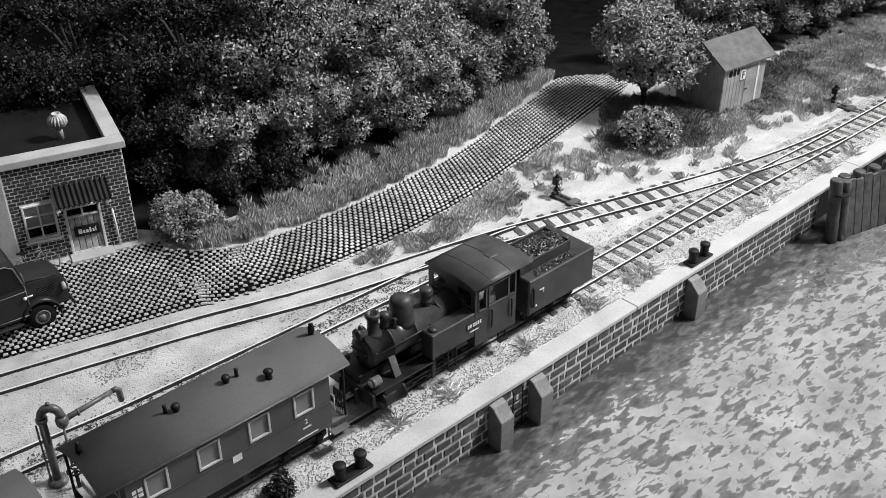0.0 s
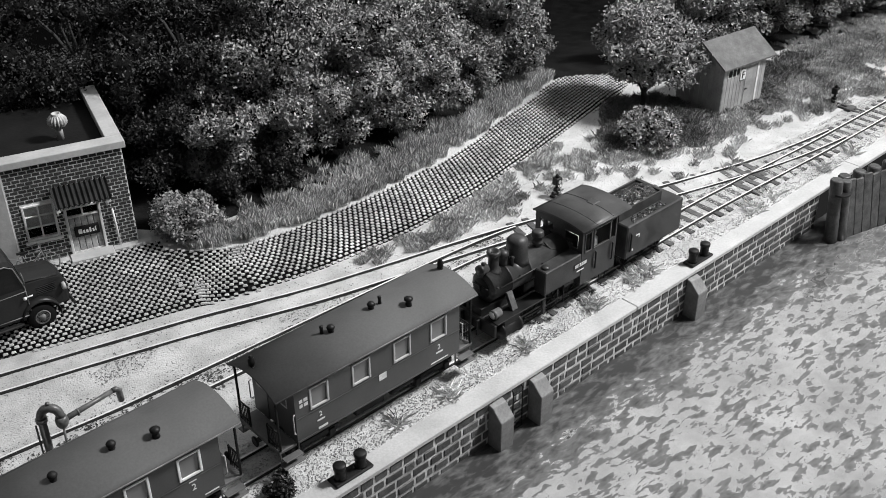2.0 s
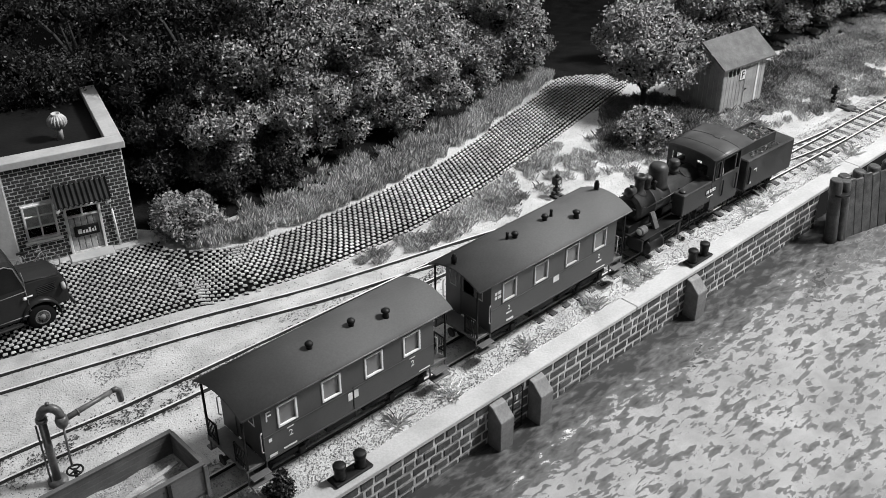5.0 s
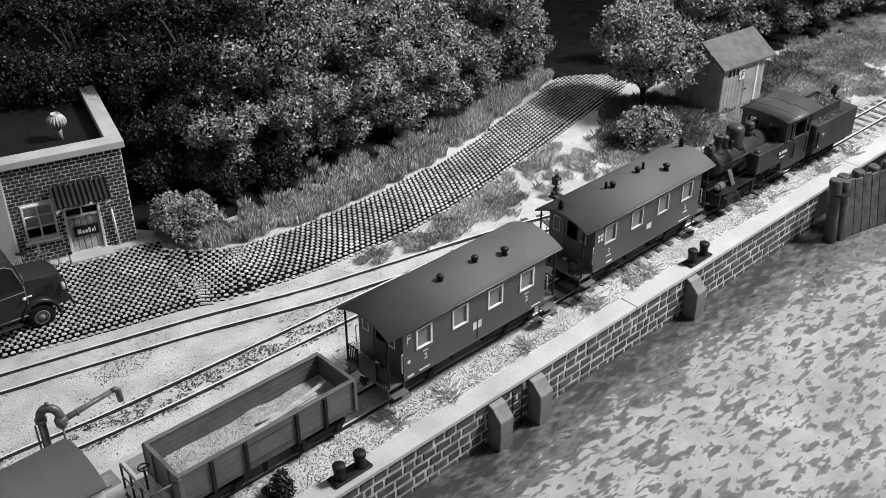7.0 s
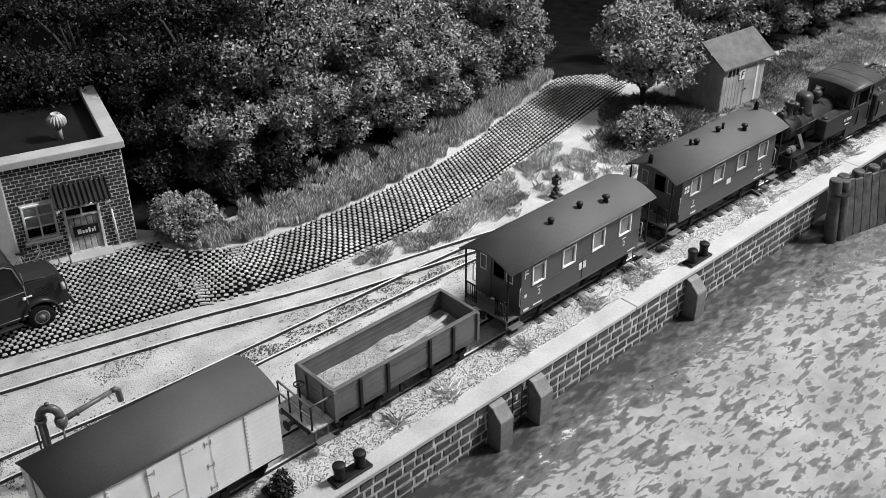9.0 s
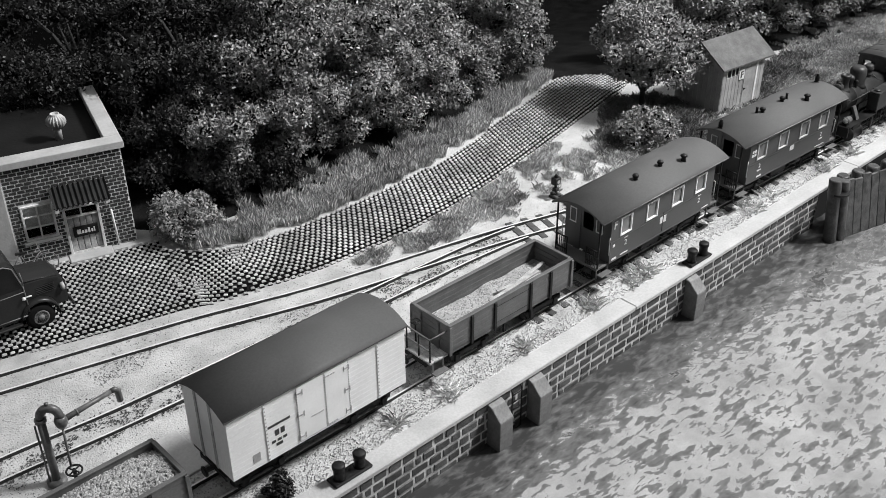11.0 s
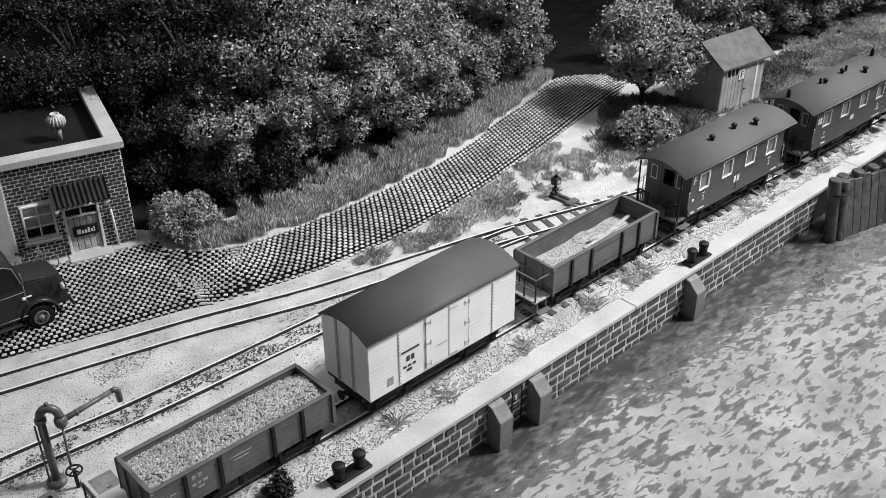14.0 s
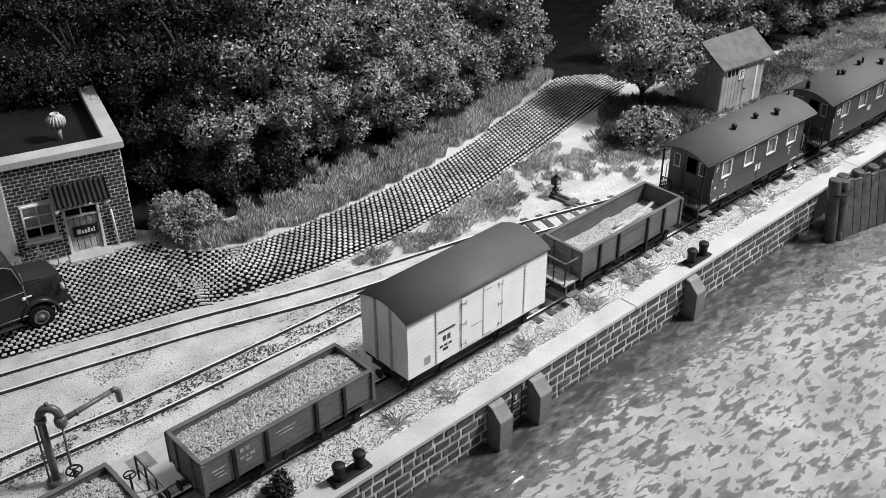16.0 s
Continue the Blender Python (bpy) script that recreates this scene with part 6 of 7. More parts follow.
    box(bm, P(29.1), P(34.8), 0.32, 0.38, 0.4, 0.96, 0.01)
    box(bm, P(29.3), P(30.5), -0.32, 0.32, 0.6, 1.25, 0.02)
    box(bm, P(31.2), P(33.1), -0.3, 0.3, 0.9, 1.3, 0.02)
    part("main_frame", bm, M_BLACK, v)
    bm = bmesh.new()
    box(bm, P(29.22), P(29.34), -0.98, 0.98, 0.55, 1.0, 0.02)
    box(bm, P(28.95), P(29.24), -0.06, 0.06, 0.66, 0.78, 0.02)
    lathe(bm, [(0.1, P(29.02)), (0.06, P(28.9)), (0.17, P(28.82)), (0.17, P(28.78))], (0, 0, 0.72), 14, "x")
    part("buffer_beam", bm, M_BLACK, v)
    # cab
    cab = new("cab")
    cab.parent = v
    for s in (-1, 1):
        bm = bmesh.new()
        ya, yb = sorted((s * 1.0, s * 0.94))
        box(bm, P(33.08), P(34.78), ya, yb, 0.72, 1.9)
        box(bm, P(33.08), P(34.78), ya, yb, 2.58, 2.70)
        for a, b in ((33.08, 33.2), (33.5, 33.62), (34.42, 34.5), (34.72, 34.78)):
            box(bm, P(a), P(b), ya, yb, 1.9, 2.58)
        part("side_sheet", bm, M_LOCO, cab)
        bm = bmesh.new()
        yc, yd = sorted((s * 1.0, s * 1.025))
        for a, b in ((33.18, 33.52), (33.6, 34.44)):
            box(bm, P(a), P(a + 0.04), yc, yd, 1.88, 2.6, 0.008)
            box(bm, P(b - 0.04), P(b), yc, yd, 1.88, 2.6, 0.008)
            box(bm, P(a + 0.04), P(b - 0.04), yc, yd, 1.88, 1.92, 0.008)
            box(bm, P(a + 0.04), P(b - 0.04), yc, yd, 2.56, 2.6, 0.008)
        part("window_frame", bm, M_LOCOROOF, cab)
        bm = bmesh.new()
        for x in (33.72, 34.55):
            tube(bm, [(P(x), s * 1.03, 1.12), (P(x), s * 1.06, 1.16), (P(x), s * 1.06, 1.72), (P(x), s * 1.03, 1.76)], 0.03, 6)
        part("grab_rail", bm, M_BLACK, cab)
        bm = bmesh.new()
        yc, yd = sorted((s * 1.0, s * 1.015))
        box(bm, P(32.72), P(33.34), yc, yd, 1.44, 1.66, 0.005)
        pl = part("number_plate", bm, M_BLACK, cab, "dark plate with pale raised figures")
        bm = bmesh.new()
        yc, yd = sorted((s * 1.015, s * 1.022))
        for k in range(6):
            box(bm, P(32.77 + 0.09 * k + (0.03 if k > 1 else 0)), P(32.83 + 0.09 * k + (0.03 if k > 1 else 0)), yc, yd, 1.49, 1.61)
        box(bm, P(32.85), P(33.2), yc, yd, 1.33, 1.37)
        part("figures", bm, M_LETTER, pl)
    bm = bmesh.new()
    box(bm, P(33.08), P(33.13), -0.94, -0.58, 0.72, 2.0)
    box(bm, P(33.08), P(33.13), 0.58, 0.94, 0.72, 2.0)
    box(bm, P(33.08), P(33.13), -0.58, 0.58, 0.9, 2.1)
    box(bm, P(33.08), P(33.13), -0.94, 0.94, 2.5, 2.70)
    box(bm, P(33.08), P(33.13), -0.25, 0.25, 2.1, 2.5)
    box(bm, P(33.08), P(33.13), -0.94, -0.82, 2.0, 2.5)
    box(bm, P(33.08), P(33.13), 0.82, 0.94, 2.0, 2.5)
    extrude_x(bm, [(-0.94, 2.70), (0.94, 2.70), (0.55, 2.76), (0, 2.79), (-0.55, 2.76)], P(33.08), P(33.13))
    part("front_sheet", bm, M_LOCO, cab)
    bm = bmesh.new()
    box(bm, P(33.1), P(34.78), -0.94, 0.94, 0.72, 0.8)
    box(bm, P(33.13), P(33.5), -0.5, 0.5, 0.8, 2.2, 0.05)
    part("backhead", bm, M_BLACK, cab)
    bm = bmesh.new()
    lathe(bm, [(0.16, 1.3), (0.2, 1.6), (0.18, 1.95), (0.06, 2.02), (0.11, 2.1), (0.12, 2.2), (0.06, 2.3), (0.0, 2.3)], (P(34.05), -0.6, 0), 12)
    part("figurine", bm, M_SEAM, cab, "plain pale toy figurine")
    arched_roof(cab, P(33.0), P(35.4), 1.06, 2.74, 2.86, M_LOCOROOF, 0.06, "dark arched cab roof", 2.5)
    bm = bmesh.new()
    box(bm, P(34.4), P(34.75), -0.25, 0.05, 2.84, 2.88, 0.02)
    tube(bm, [(P(33.02), -1.06, 2.72), (P(35.38), -1.06, 2.72)], 0.025, 6)
    for x in (33.7, 34.5):
        pts = [(P(x), y, z + 0.004) for y, z in arch(1.06, 2.74, 2.86, 14, 2.5)]
        tube(bm, pts, 0.012, 5)
    part("roof_hatch", bm, M_LOCOROOF, cab)
    for x in (30.6, 31.45, 32.3, 33.4):
        wheelset(v, P(x), 0.38)
    return v


def make_tender():
    v = thing("tender", (0, 0, 0), "black model coal tender with a heaped bunker behind the locomotive", "tender")
    X = 36.8
    def P(x):
        return x - X
    bm = bmesh.new()
    box(bm, P(35.28), P(38.32), -1.0, 1.0, 0.66, 1.93, 0.04)
    part("tank", bm, M_LOCO, v)
    bm = bmesh.new()
    for s in (-1, 1):
        ya, yb = sorted((s * 0.58, s * 0.52))
        box(bm, P(35.3), P(37.6), ya, yb, 1.93, 2.3, 0.01)
    box(bm, P(37.55), P(37.61), -0.52, 0.52, 1.93, 2.3, 0.01)
    part("bunker", bm, M_LOCO, v)
    bm = bmesh.new()
    ya, yb = -1.012, -1.0
    for z in (1.86, 0.72):
        for k in range(18):
            box(bm, P(35.4 + 0.165 * k), P(35.425 + 0.165 * k), ya, yb, z, z + 0.025)
    part("rivet", bm, M_LOCO, v)
    bm = bmesh.new()
    for s in (-1, 1):
        tube(bm, [(P(35.45), s * 1.02, 0.95), (P(35.45), s * 1.05, 1.0), (P(35.45), s * 1.05, 1.6), (P(35.45), s * 1.02, 1.65)], 0.035, 6)
        tube(bm, [(P(38.34), s * 0.9, 1.0), (P(38.38), s * 0.9, 1.05), (P(38.38), s * 0.9, 1.6), (P(38.34), s * 0.9, 1.65)], 0.02, 6)
    part("grab_rail", bm, M_BLACK, v)
    bm = bmesh.new()
    box(bm, P(35.75), P(35.95), -1.008, -1.0, 1.42, 1.46)
    box(bm, P(35.92), P(35.95), -1.008, -1.0, 1.3, 1.42)
    box(bm, P(35.6), P(35.66), -1.008, -1.0, 0.9, 0.98)
    part("marking", bm, M_LETTER, v, "small pale marking")
    c = new("coal_heap")
    c.parent = v
    def hf(x, y):
        if abs(y) > 0.5:
            return -99
        return 2.18 + 0.18 * (1 - (y / 0.52) ** 2) + 0.06 * noise.noise((x * 2, y * 2, 1))
    nx, ny = 20, 8
    vs = [(P(35.32) + 2.24 * i / nx, -0.5 + j / ny, hf(2.2 * i / nx, -0.49 + 0.98 * j / ny) - 0.05) for j in range(ny + 1) for i in range(nx + 1)]
    fs = [(j * (nx + 1) + i, j * (nx + 1) + i + 1, (j + 1) * (nx + 1) + i + 1, (j + 1) * (nx + 1) + i) for j in range(ny) for i in range(nx)]
    raw("bed", vs, fs, M_COAL, c)
    stones("coal", P(35.32), P(37.5), -0.5, 0.5, hf, 700, 0.06, M_COAL, c, 9, "heap of black coal lumps")
    stones("spilt_coal", P(35.7), P(37.5), -0.92, -0.62, lambda x, y: 1.95, 90, 0.05, M_COAL, c, 10, "spilt coal lumps")
    bm = bmesh.new()
    lathe(bm, [(0.2, 1.93), (0.2, 2.02), (0.1, 2.05), (0.0, 2.05)], (P(37.95), 0, 0), 16)
    part("filler_cap", bm, M_LOCO, v)
    underframe(v, P(35.35), P(38.25), 0.6)
    for x in (35.9, 36.8, 37.7):
        wheelset(v, P(x), 0.3)
    return v


# ---- planting ----
def leaf_cloud(rs, centres, radii, count, size, shell=0.55):
    """Small bent leaves round a set of clumps; arrays of points and faces."""
    centres, radii = np.array(centres, float), np.array(radii, float)
    w = radii ** 2
    k = rs.choice(len(radii), count, p=w / w.sum())
    d = rs.normal(size=(count, 3))
    d /= np.linalg.norm(d, axis=1)[:, None]
    r = radii[k] * (shell + (1 - shell) * rs.rand(count)) * rs.uniform(0.75, 1.45, count)
    p = centres[k] + d * r[:, None] * np.array([1, 1, 0.85])
    a = d * 0.6 + rs.normal(size=(count, 3)) * 0.7
    a /= np.linalg.norm(a, axis=1)[:, None]
    t = np.cross(a, rs.normal(size=(count, 3)))
    t /= np.linalg.norm(t, axis=1)[:, None]
    b = np.cross(a, t)
    s = size * rs.uniform(0.6, 1.3, count)[:, None]
    rim = ((-1.0, 0.0, 0.0), (-0.45, 0.42, 0.14), (0.4, 0.38, 0.14), (0.95, 0.0, 0.0), (0.4, -0.38, 0.14), (-0.45, -0.42, 0.14))
    v = np.stack([p + t * s * i + b * s * j + a * s * k for i, j, k in rim], 1)
    keep = v[:, :, 2].min(1) > 0.0
    v = v[keep]
    n = len(v)
    f = np.arange(n * 6).reshape(n, 6)
    return v.reshape(-1, 3), f


def make_tree(x, y, height, spread, leaves, seed, low=0.25, label="broadleaf tree with a dense dark crown", size=0.1, material=None, name="tree"):
    tr = thing(name, (x, y, GROUND), label, "tree" if name == "tree" else "shrub", group="trees along the lane" if name == "tree" else "shrubs")
    rs = np.random.RandomState(seed)
    rnd = random.Random(seed)
    bm = bmesh.new()
    top = height * 0.75
    r0 = 0.035 * height
    pts = [(0, 0, -0.1), (rnd.uniform(-0.1, 0.1), rnd.uniform(-0.1, 0.1), top * 0.35), (rnd.uniform(-0.2, 0.2), rnd.uniform(-0.2, 0.2), top * 0.7), (rnd.uniform(-0.3, 0.3), rnd.uniform(-0.3, 0.3), top)]
    tube(bm, pts, [r0, r0 * 0.75, r0 * 0.5, r0 * 0.2], 9)
    cs, rr = [], []
    n = max(6, int(13 * spread))
    for k in range(n):
        a = 2 * math.pi * k / n * 2.4 + rnd.random()
        z = height * (low + (0.92 - low) * ((k + 0.5) / n))
        f = math.sin(math.pi * min(1, max(0.12, ((z / height) - low * 0.5) / (1.08 - low * 0.5)))) ** 0.6
        d = spread * f * rnd.uniform(0.45, 0.98)
        c = Vector((d * math.cos(a), d * math.sin(a), z))
        cs.append(tuple(c))
        rr.append(spread * rnd.uniform(0.17, 0.37))
        st = Vector((0, 0, z * rnd.uniform(0.35, 0.7)))
        mid = (st + c) / 2 + Vector((0, 0, 0.1 * height * rnd.random()))
        tube(bm, [st, mid, c], [r0 * 0.4, r0 * 0.25, r0 * 0.08], 6)
    cs.append((0, 0, height * (0.55 + low * 0.3)))
    rr.append(spread * 0.5)
    part("trunk", bm, M_BARK, tr)
    # near-black lumps added in the clumps to paint the unlit crown interior
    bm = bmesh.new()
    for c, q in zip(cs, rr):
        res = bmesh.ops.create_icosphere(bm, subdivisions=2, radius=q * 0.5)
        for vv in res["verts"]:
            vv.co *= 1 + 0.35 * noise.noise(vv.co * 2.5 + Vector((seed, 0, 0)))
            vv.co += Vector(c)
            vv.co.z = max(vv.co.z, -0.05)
    part("twig_core", bm, M_CROWN_SHADE, tr, "near-black lumps painting the dark inside of the crown")
    v, f = leaf_cloud(rs, cs, rr, int(leaves * 1.6), size * 0.82, 0.55)
    raw_np("crown", v + np.array([0, 0, 0.0]), f, material or M_LEAF, tr)
    return tr


def blades(name, label, spots, per, height, width, seed, material=M_GRASS, lean=(0.2, 0.9)):
    """Grass: slim bent blades in tufts round the spots (x, y, radius)."""
    rs = np.random.RandomState(seed)
    V, n = [], 0
    for x, y, r in spots:
        m = int(per * rs.uniform(0.6, 1.3))
        a = rs.uniform(0, 2 * np.pi, m)
        d = r * np.sqrt(rs.rand(m))
        bx, by = x + d * np.cos(a), y + d * np.sin(a)
        h = height * rs.uniform(0.4, 1.2, m)
        le = rs.uniform(0, 2 * np.pi, m)
        ln = h * rs.uniform(lean[0], lean[1], m)
        w = width * rs.uniform(0.6, 1.3, m)
        z = ground_z(x, y) - 0.02
        px, py = -np.sin(le), np.cos(le)
        V.append(np.stack([np.stack([bx - px * w, by - py * w, np.full(m, z)], 1), np.stack([bx + px * w, by + py * w, np.full(m, z)], 1), np.stack([bx + np.cos(le) * ln * 0.4, by + np.sin(le) * ln * 0.4, z + h * 0.7], 1), np.stack([bx + np.cos(le) * ln, by + np.sin(le) * ln, z + h], 1)], 1))
    V = np.concatenate(V).reshape(-1, 3)
    k = np.arange(len(V) // 4)[:, None] * 4
    F = np.concatenate([k + np.array([[0, 1, 2]]), k + np.array([[0, 2, 3]]), ])
    ob = raw_np(name, V, F, material)
    return tagged(ob, label, "grass", kind="stuff")


def make_planting():
    rs = random.Random(21)
    big = [(15.2, 19.2, 7.2, 3.0), (18.4, 17.0, 7.2, 2.9), (21.8, 15.8, 7.4, 2.9), (25.2, 15.4, 7.4, 2.8), (28.8, 15.4, 7.0, 2.6), (33.6, 14.6, 6.4, 2.1), (12.0, 22.5, 7.2, 3.0), (19, 21, 8.5, 3.2), (24.5, 20, 8.8, 3.2), (30, 19.8, 8.0, 2.8), (8.5, 24, 6.5, 3.0)]
    for i, (x, y, h, s) in enumerate(big):
        # left and rear crowns get the darkened leaves as painted-in shade
        make_tree(x, y, h, s, 15000 if y < 18 else 8000, 100 + i, 0.12, "tall broadleaf tree with dense small leaves", 0.095, M_LEAF_DARK_SHADE if x < 19 or y > 18 else M_LEAF)
    # younger trees whose crowns hang down to the verge
    for i, (x, y, h, s) in enumerate([(16.0, 16.0, 4.4, 1.8), (18.0, 14.7, 4.2, 1.9), (20.6, 14.0, 4.4, 1.9), (23.2, 13.6, 4.6, 1.9), (25.9, 13.5, 4.6, 1.9), (28.6, 13.7, 4.2, 1.8), (31.2, 14.0, 3.6, 1.5), (34.3, 13.9, 4.4, 1.5)]):
        make_tree(x, y, h, s, 8500, 130 + i, 0.06, "young broadleaf tree whose crown hangs to the grass verge", 0.09, M_LEAF_DARK_SHADE if x < 17 else M_LEAF)
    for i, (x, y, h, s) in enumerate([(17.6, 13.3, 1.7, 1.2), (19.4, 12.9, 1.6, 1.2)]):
        make_tree(x, y, h, s, 3600, 150 + i, 0.1, "low leafy shrub beside the lane, painted shade-dark", 0.09, M_LEAF_DARK_SHADE, "shrub")
    make_tree(14.75, 11.95, 1.25, 1.4, 7000, 160, 0.1, "small rounded leafy shrub beside the house", 0.08, M_LEAF, "shrub")
    make_tree(35.7, 7.4, 4.6, 2.3, 12000, 170, 0.34, "small broadleaf tree beside the shed", 0.1)
    make_tree(32.9, 4.95, 1.3, 1.4, 4600, 171, 0.1, "low leafy shrub under the small tree", 0.09, M_LEAF, "shrub")
    for i, (x, y, h, s) in enumerate([(44, 9.5, 4.6, 1.9), (47.5, 8.6, 4.4, 1.8), (51, 7.8, 4.4, 1.8), (54.5, 7.2, 4.4, 1.9), (58, 6.6, 4.6, 2.0), (41, 11.5, 3.8, 1.6), (49, 12.5, 6, 2.4), (55, 11, 6, 2.4), (62, 9, 6, 2.4)]):
        make_tree(x, y, h, s, 7000, 180 + i, 0.12, "broadleaf tree at the far end of the yard")
    make_tree(9.75, -1.2, 0.5, 0.55, 1500, 172, 0.05, "small dark tuft of leaves beside the quay coping", 0.06, M_LEAF_DARK_SHADE, "shrub")
    # grass
    spots = []
    for k in range(520):
        x = rs.uniform(14.3, 36)
        spots.append((x, lerp(x, ROAD_FAR) + 0.35 + abs(rs.gauss(0.2, 0.9)), 0.28))
    blades("verge_grass", "pale dry grass verge along the lane", spots, 130, 0.40, 0.0055, 1, M_GRASS, (0.05, 0.5))
    spots = []
    for k in range(100):
        x = rs.uniform(18, 30)
        spots.append((x, lerp(x, ROAD_NEAR) - abs(rs.gauss(0.25, 0.45)) - 0.15, 0.22))
    for cx, cy, n, sp in ((20.6, 5.5, 16, 0.5), (22.6, 5.6, 22, 0.6), (24.4, 5.6, 26, 0.7), (29, 5.9, 40, 1.2), (31.5, 5.2, 60, 1.2), (34.5, 4.2, 90, 1.6), (37.2, 3.8, 50, 1.2), (40.5, 3.6, 70, 1.2), (44, 4.2, 240, 2.0), (48, 4.7, 330, 2.2), (53, 4.7, 300, 2.5), (58, 5, 200, 2.5), (42, 2.0, 25, 0.8), (45.5, 1.8, 30, 0.8)):
        for k in range(n):
            spots.append((rs.gauss(cx, sp), rs.gauss(cy, sp * 0.55), 0.25))
    blades("rough_grass", "rough dry grass tufts on the sandy ground", spots, 100, 0.24, 0.0065, 2, M_GRASS_D)
    spots = []
    for k in range(620):
        a, b = rs.random(), rs.random()
        spots.append((30.9 + 4.2 * a + 3.9 * b + rs.gauss(0, 0.2), 5.6 + 3.4 * a - 2.2 * b + rs.gauss(0, 0.15), 0.3))
    spots = [e for e in spots if not (37.4 < e[0] < 41 and e[1] > 4.0)]
    spots += [(rs.gauss(42.5, 2.2), rs.gauss(5.6, 0.7), 0.3) for k in range(220)]
    blades("shaded_grass", "dark tufted grass round the small tree and the shed", spots, 80, 0.3, 0.008, 4, M_GRASS_S)
    spots = [(15.6, -1.25, 0.3), (22.0, -1.2, 0.3), (24.2, -1.1, 0.35), (24.9, -1.2, 0.25), (31.3, -1.2, 0.3), (32.8, -1.0, 0.3), (36.2, -1.4, 0.3), (38.5, -1.3, 0.3), (18.8, -1.25, 0.2), (13.6, -1.15, 0.2)]
    blades("edge_grass", "pale grass tufts along the quay coping", spots, 110, 0.30, 0.008, 3, M_STRAW, (0.6, 1.6))


def make_ballast():
    def near_rail(x, y):
        for tab in (LINE_C, LINE_B):
            if abs(abs(y - lerp(x, tab)) - 0.43) < 0.06:
                return True
        return False
    def zf(x, y):
        return -99 if near_rail(x, y) else ground_z(x, y) + 0.02
    g = [stones("ballast", 4, 46, -1.5, 1.1, zf, 22000, 0.036, M_GRAVEL, None, 31, "pale gritty ballast stones along the main track"),
         stones("ballast", 3, 23, 3.2, 5.0, lambda x, y: zf(x, y) if abs(y - lerp(x, LINE_B)) < 0.62 and noise.noise((x * 1.1, y * 1.6, 40)) > -0.12 else -99, 9000, 0.034, M_CINDER, None, 32, "dark cinders between the loop rails"),
         stones("loose_grit", 3, 48, 1.2, 8.5, lambda x, y: ground_z(x, y) + 0.005 if y < lerp(x, ROAD_NEAR) else -99, 30000, 0.026, M_GRAVEL, None, 33, "loose pale grit on the sandy ground")]
    def patchy(x, y):
        if y > lerp(x, ROAD_NEAR) - 0.1 or noise.noise((x * 0.55, y * 0.9, 50)) < 0.22:
            return -99
        return ground_z(x, y) + 0.004
    g.append(stones("dark_grit", 3, 30, 0.9, 8.0, patchy, 9000, 0.028, M_CINDER, None, 34, "dark gritty patches on the sandy ground"))
    g.append(stones("dark_grit", 3, 44, -1.5, -0.75, lambda x, y: ground_z(x, y) + 0.01 if noise.noise((x * 0.8, y, 60)) > 0.15 else -99, 3000, 0.03, M_CINDER, None, 35, "dark gritty patches beside the track"))
    soft = [(9.4, 6.4, 1.0, 0.4), (14.6, 4.95, 0.7, 0.25), (16.0, 4.75, 0.5, 0.2), (5.4, 3.9, 0.9, 0.4), (4.5, 4.6, 0.5, 0.3), (19.2, 6.1, 0.7, 0.2), (11.0, 2.3, 1.1, 0.25), (14.6, 2.3, 0.8, 0.3), (7.6, 2.4, 0.8, 0.3)]

    def flock(x, y):
        near = max(math.exp(-((x - a) / c) ** 2 - ((y - b) / d) ** 2) for a, b, c, d in soft)
        return ground_z(x, y) + 0.016 if near > 0.35 + 0.5 * noise.noise((x * 4, y * 4, 70)) else -99
    g.append(stones("ground_flock", 3, 22, 1.6, 7.4, flock, 30000, 0.026, M_FLOCK, None, 36, "grey-green scatter in patches on the sandy ground"))
    for ob in g:
        tagged(ob, category="gravel")


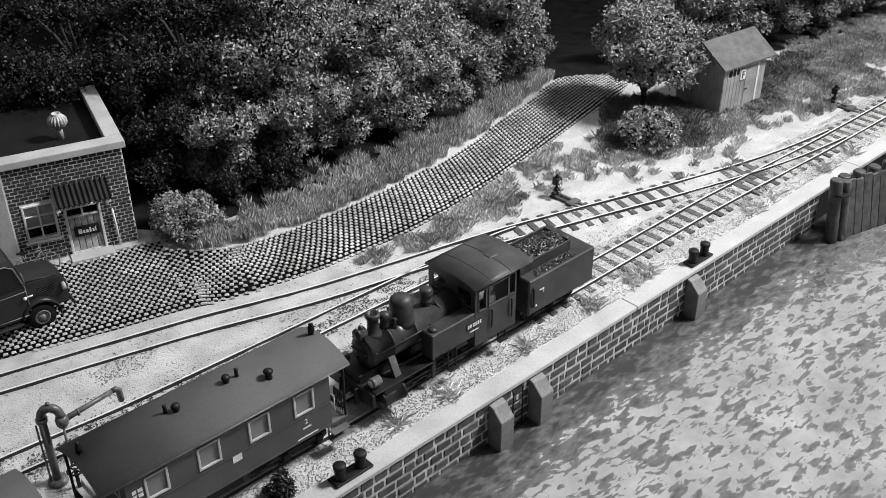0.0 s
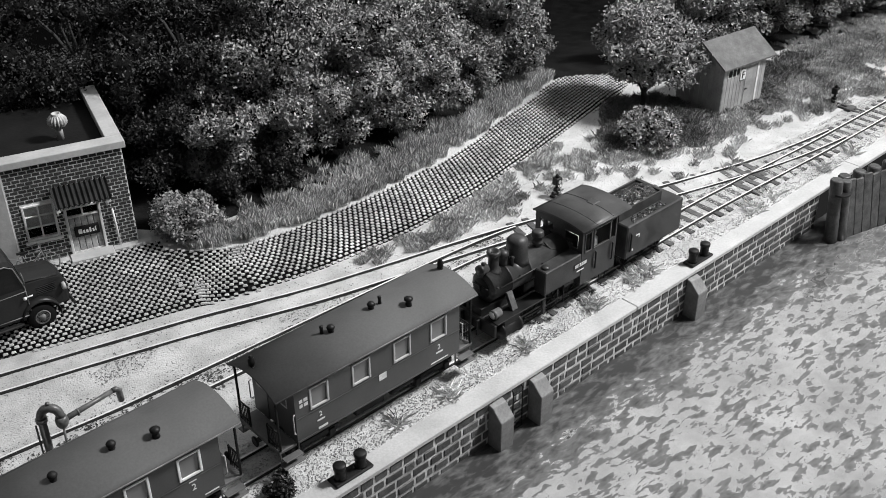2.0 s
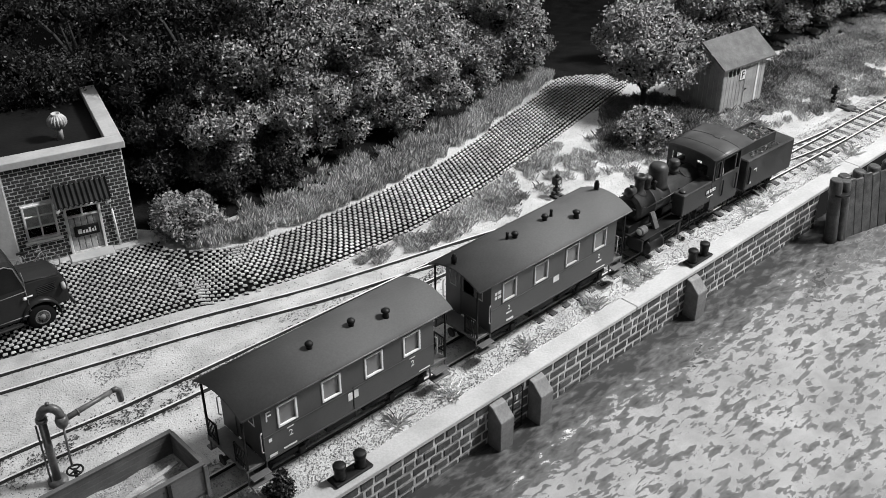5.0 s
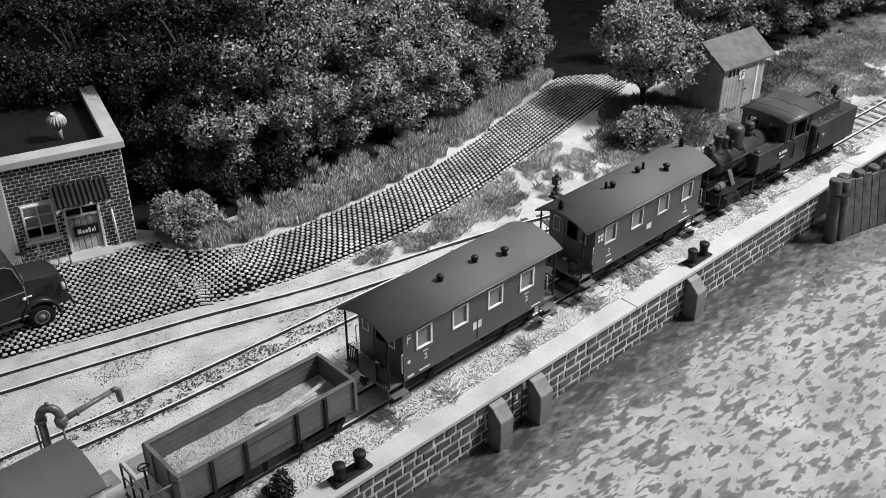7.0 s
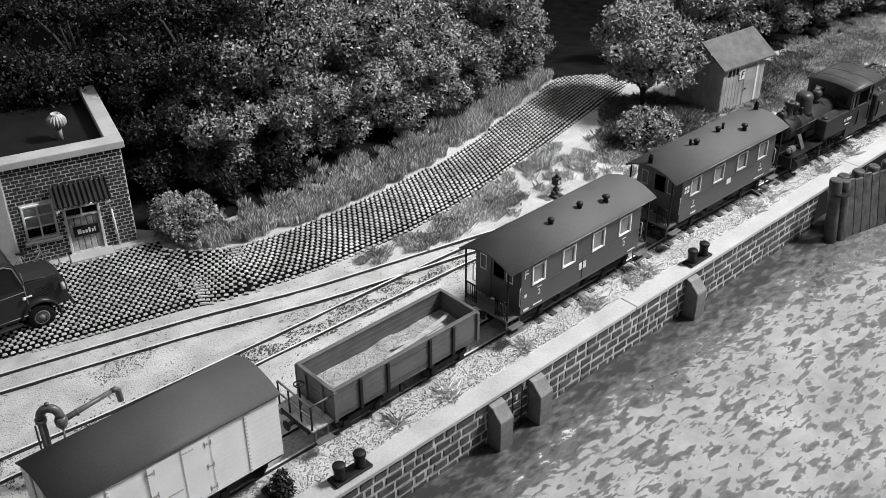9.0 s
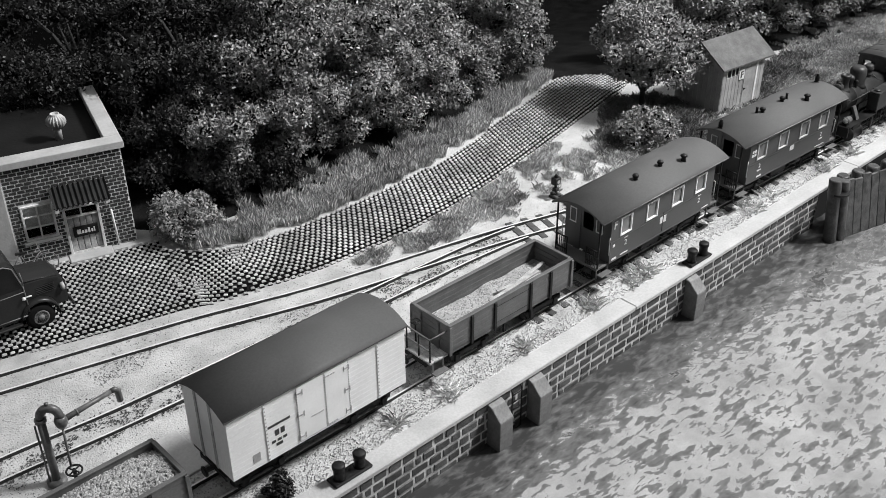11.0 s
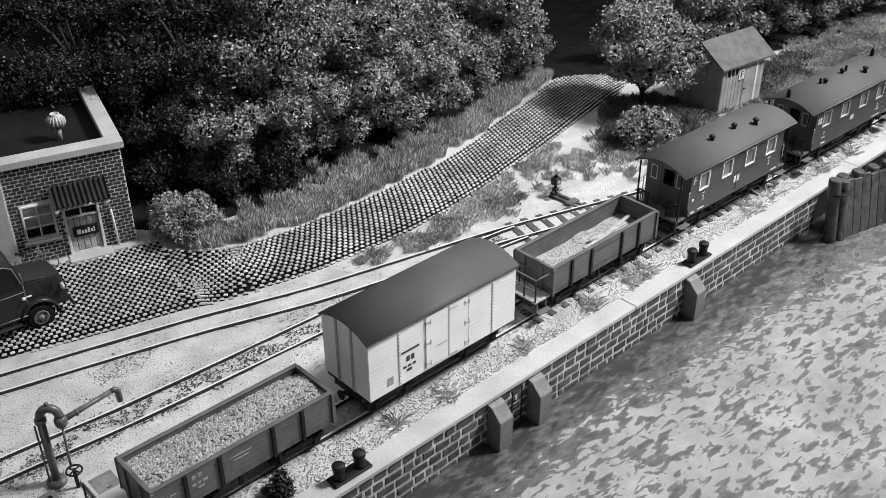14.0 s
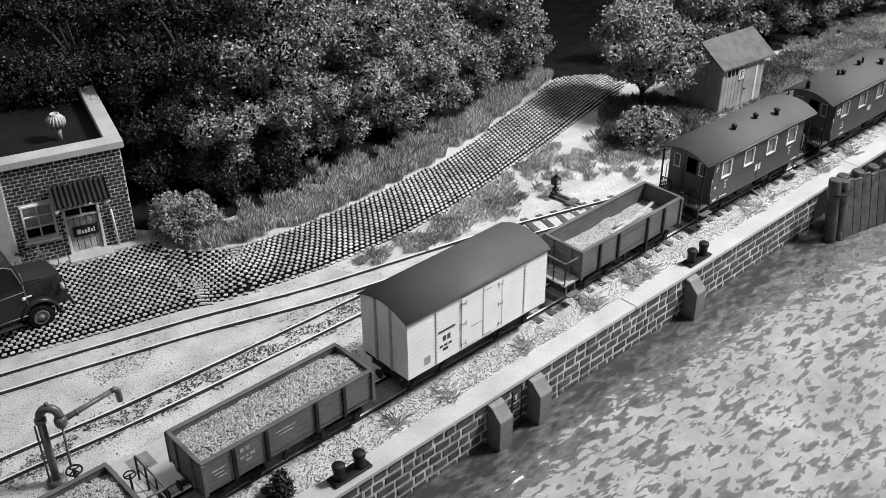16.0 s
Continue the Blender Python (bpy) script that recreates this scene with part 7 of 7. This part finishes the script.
# ---- build ----
make_ground()
make_water()
make_forest_floor()
make_backdrop()
make_quay()
make_tracks()
make_road()
make_house()
make_bicycle()
make_shed()
for fx, fw in ((16.5, 0.55), (18.2, 0.55), (26.1, 0.55)):
    make_fender(fx, fw)
make_ladder()
make_bollard(11.45, -1.86)
make_bollard(26.8, -1.9)
make_piles()
make_lever(26.7, 4.6, 0)
make_lever(42.5, 1.75, 0)
make_crane()
make_cover_slab()
make_truck()
make_planting()
make_ballast()

TRAIN = [(make_loco(), 32.0), (make_tender(), 36.8), (make_coach(True), 25.02), (make_coach(False), 17.12),
         (make_gondola(False, -2.64, 2.7, -1), 10.02), (make_van(), 2.81), (make_gondola(True, -2.62, 2.72, 0), -3.78), (make_gondola(True, -2.7, 2.7, 1), -10.68)]

# how far the train has come, in units, time by time
GONE = [(0, -16.25), (0.5, -15.12), (1, -13.98), (1.5, -12.82), (2, -11.64), (2.5, -10.46), (3, -9.30), (3.5, -8.14), (4, -7.0), (6.5, -1.3), (7, -0.14), (7.5, 1.0), (8, 2.14), (8.5, 3.3), (9, 4.45), (11.5, 9.59), (12, 10.44), (12.5, 11.19), (13, 11.85), (13.5, 12.42), (14, 12.92), (14.5, 13.33), (15, 13.68), (15.5, 13.99), (16, 14.27)]


# slack taken up along the line as the train draws away
DRIFT = [(-60, 0), (-20, 0), (14, 0.02), (20, 0.10), (26, 0.24), (30, 0.32), (36, 0.30), (50, 0.30), (80, 0.30)]


def motions():
    times = [k * 0.2 for k in range(81)]
    for v, x in TRAIN:
        rows = []
        for t in times:
            p = x + lerp(t, GONE)
            p += lerp(p, DRIFT)
            y = lerp(p, LINE_C)
            a = math.degrees(math.atan2(lerp(p + 1.5, LINE_C) - lerp(p - 1.5, LINE_C), 3.0))
            rows.append((t, pose(p * S, y * S, 0, 0, 0, a)))
        walk(v, rows)
    start = lerp(0, GONE)
    for w, x, r in WHEELS:
        walk(w, [(t, pose(x * S, 0, r * S, 0, math.degrees((lerp(t, GONE) - start) / r), 0)) for t in times])


motions()
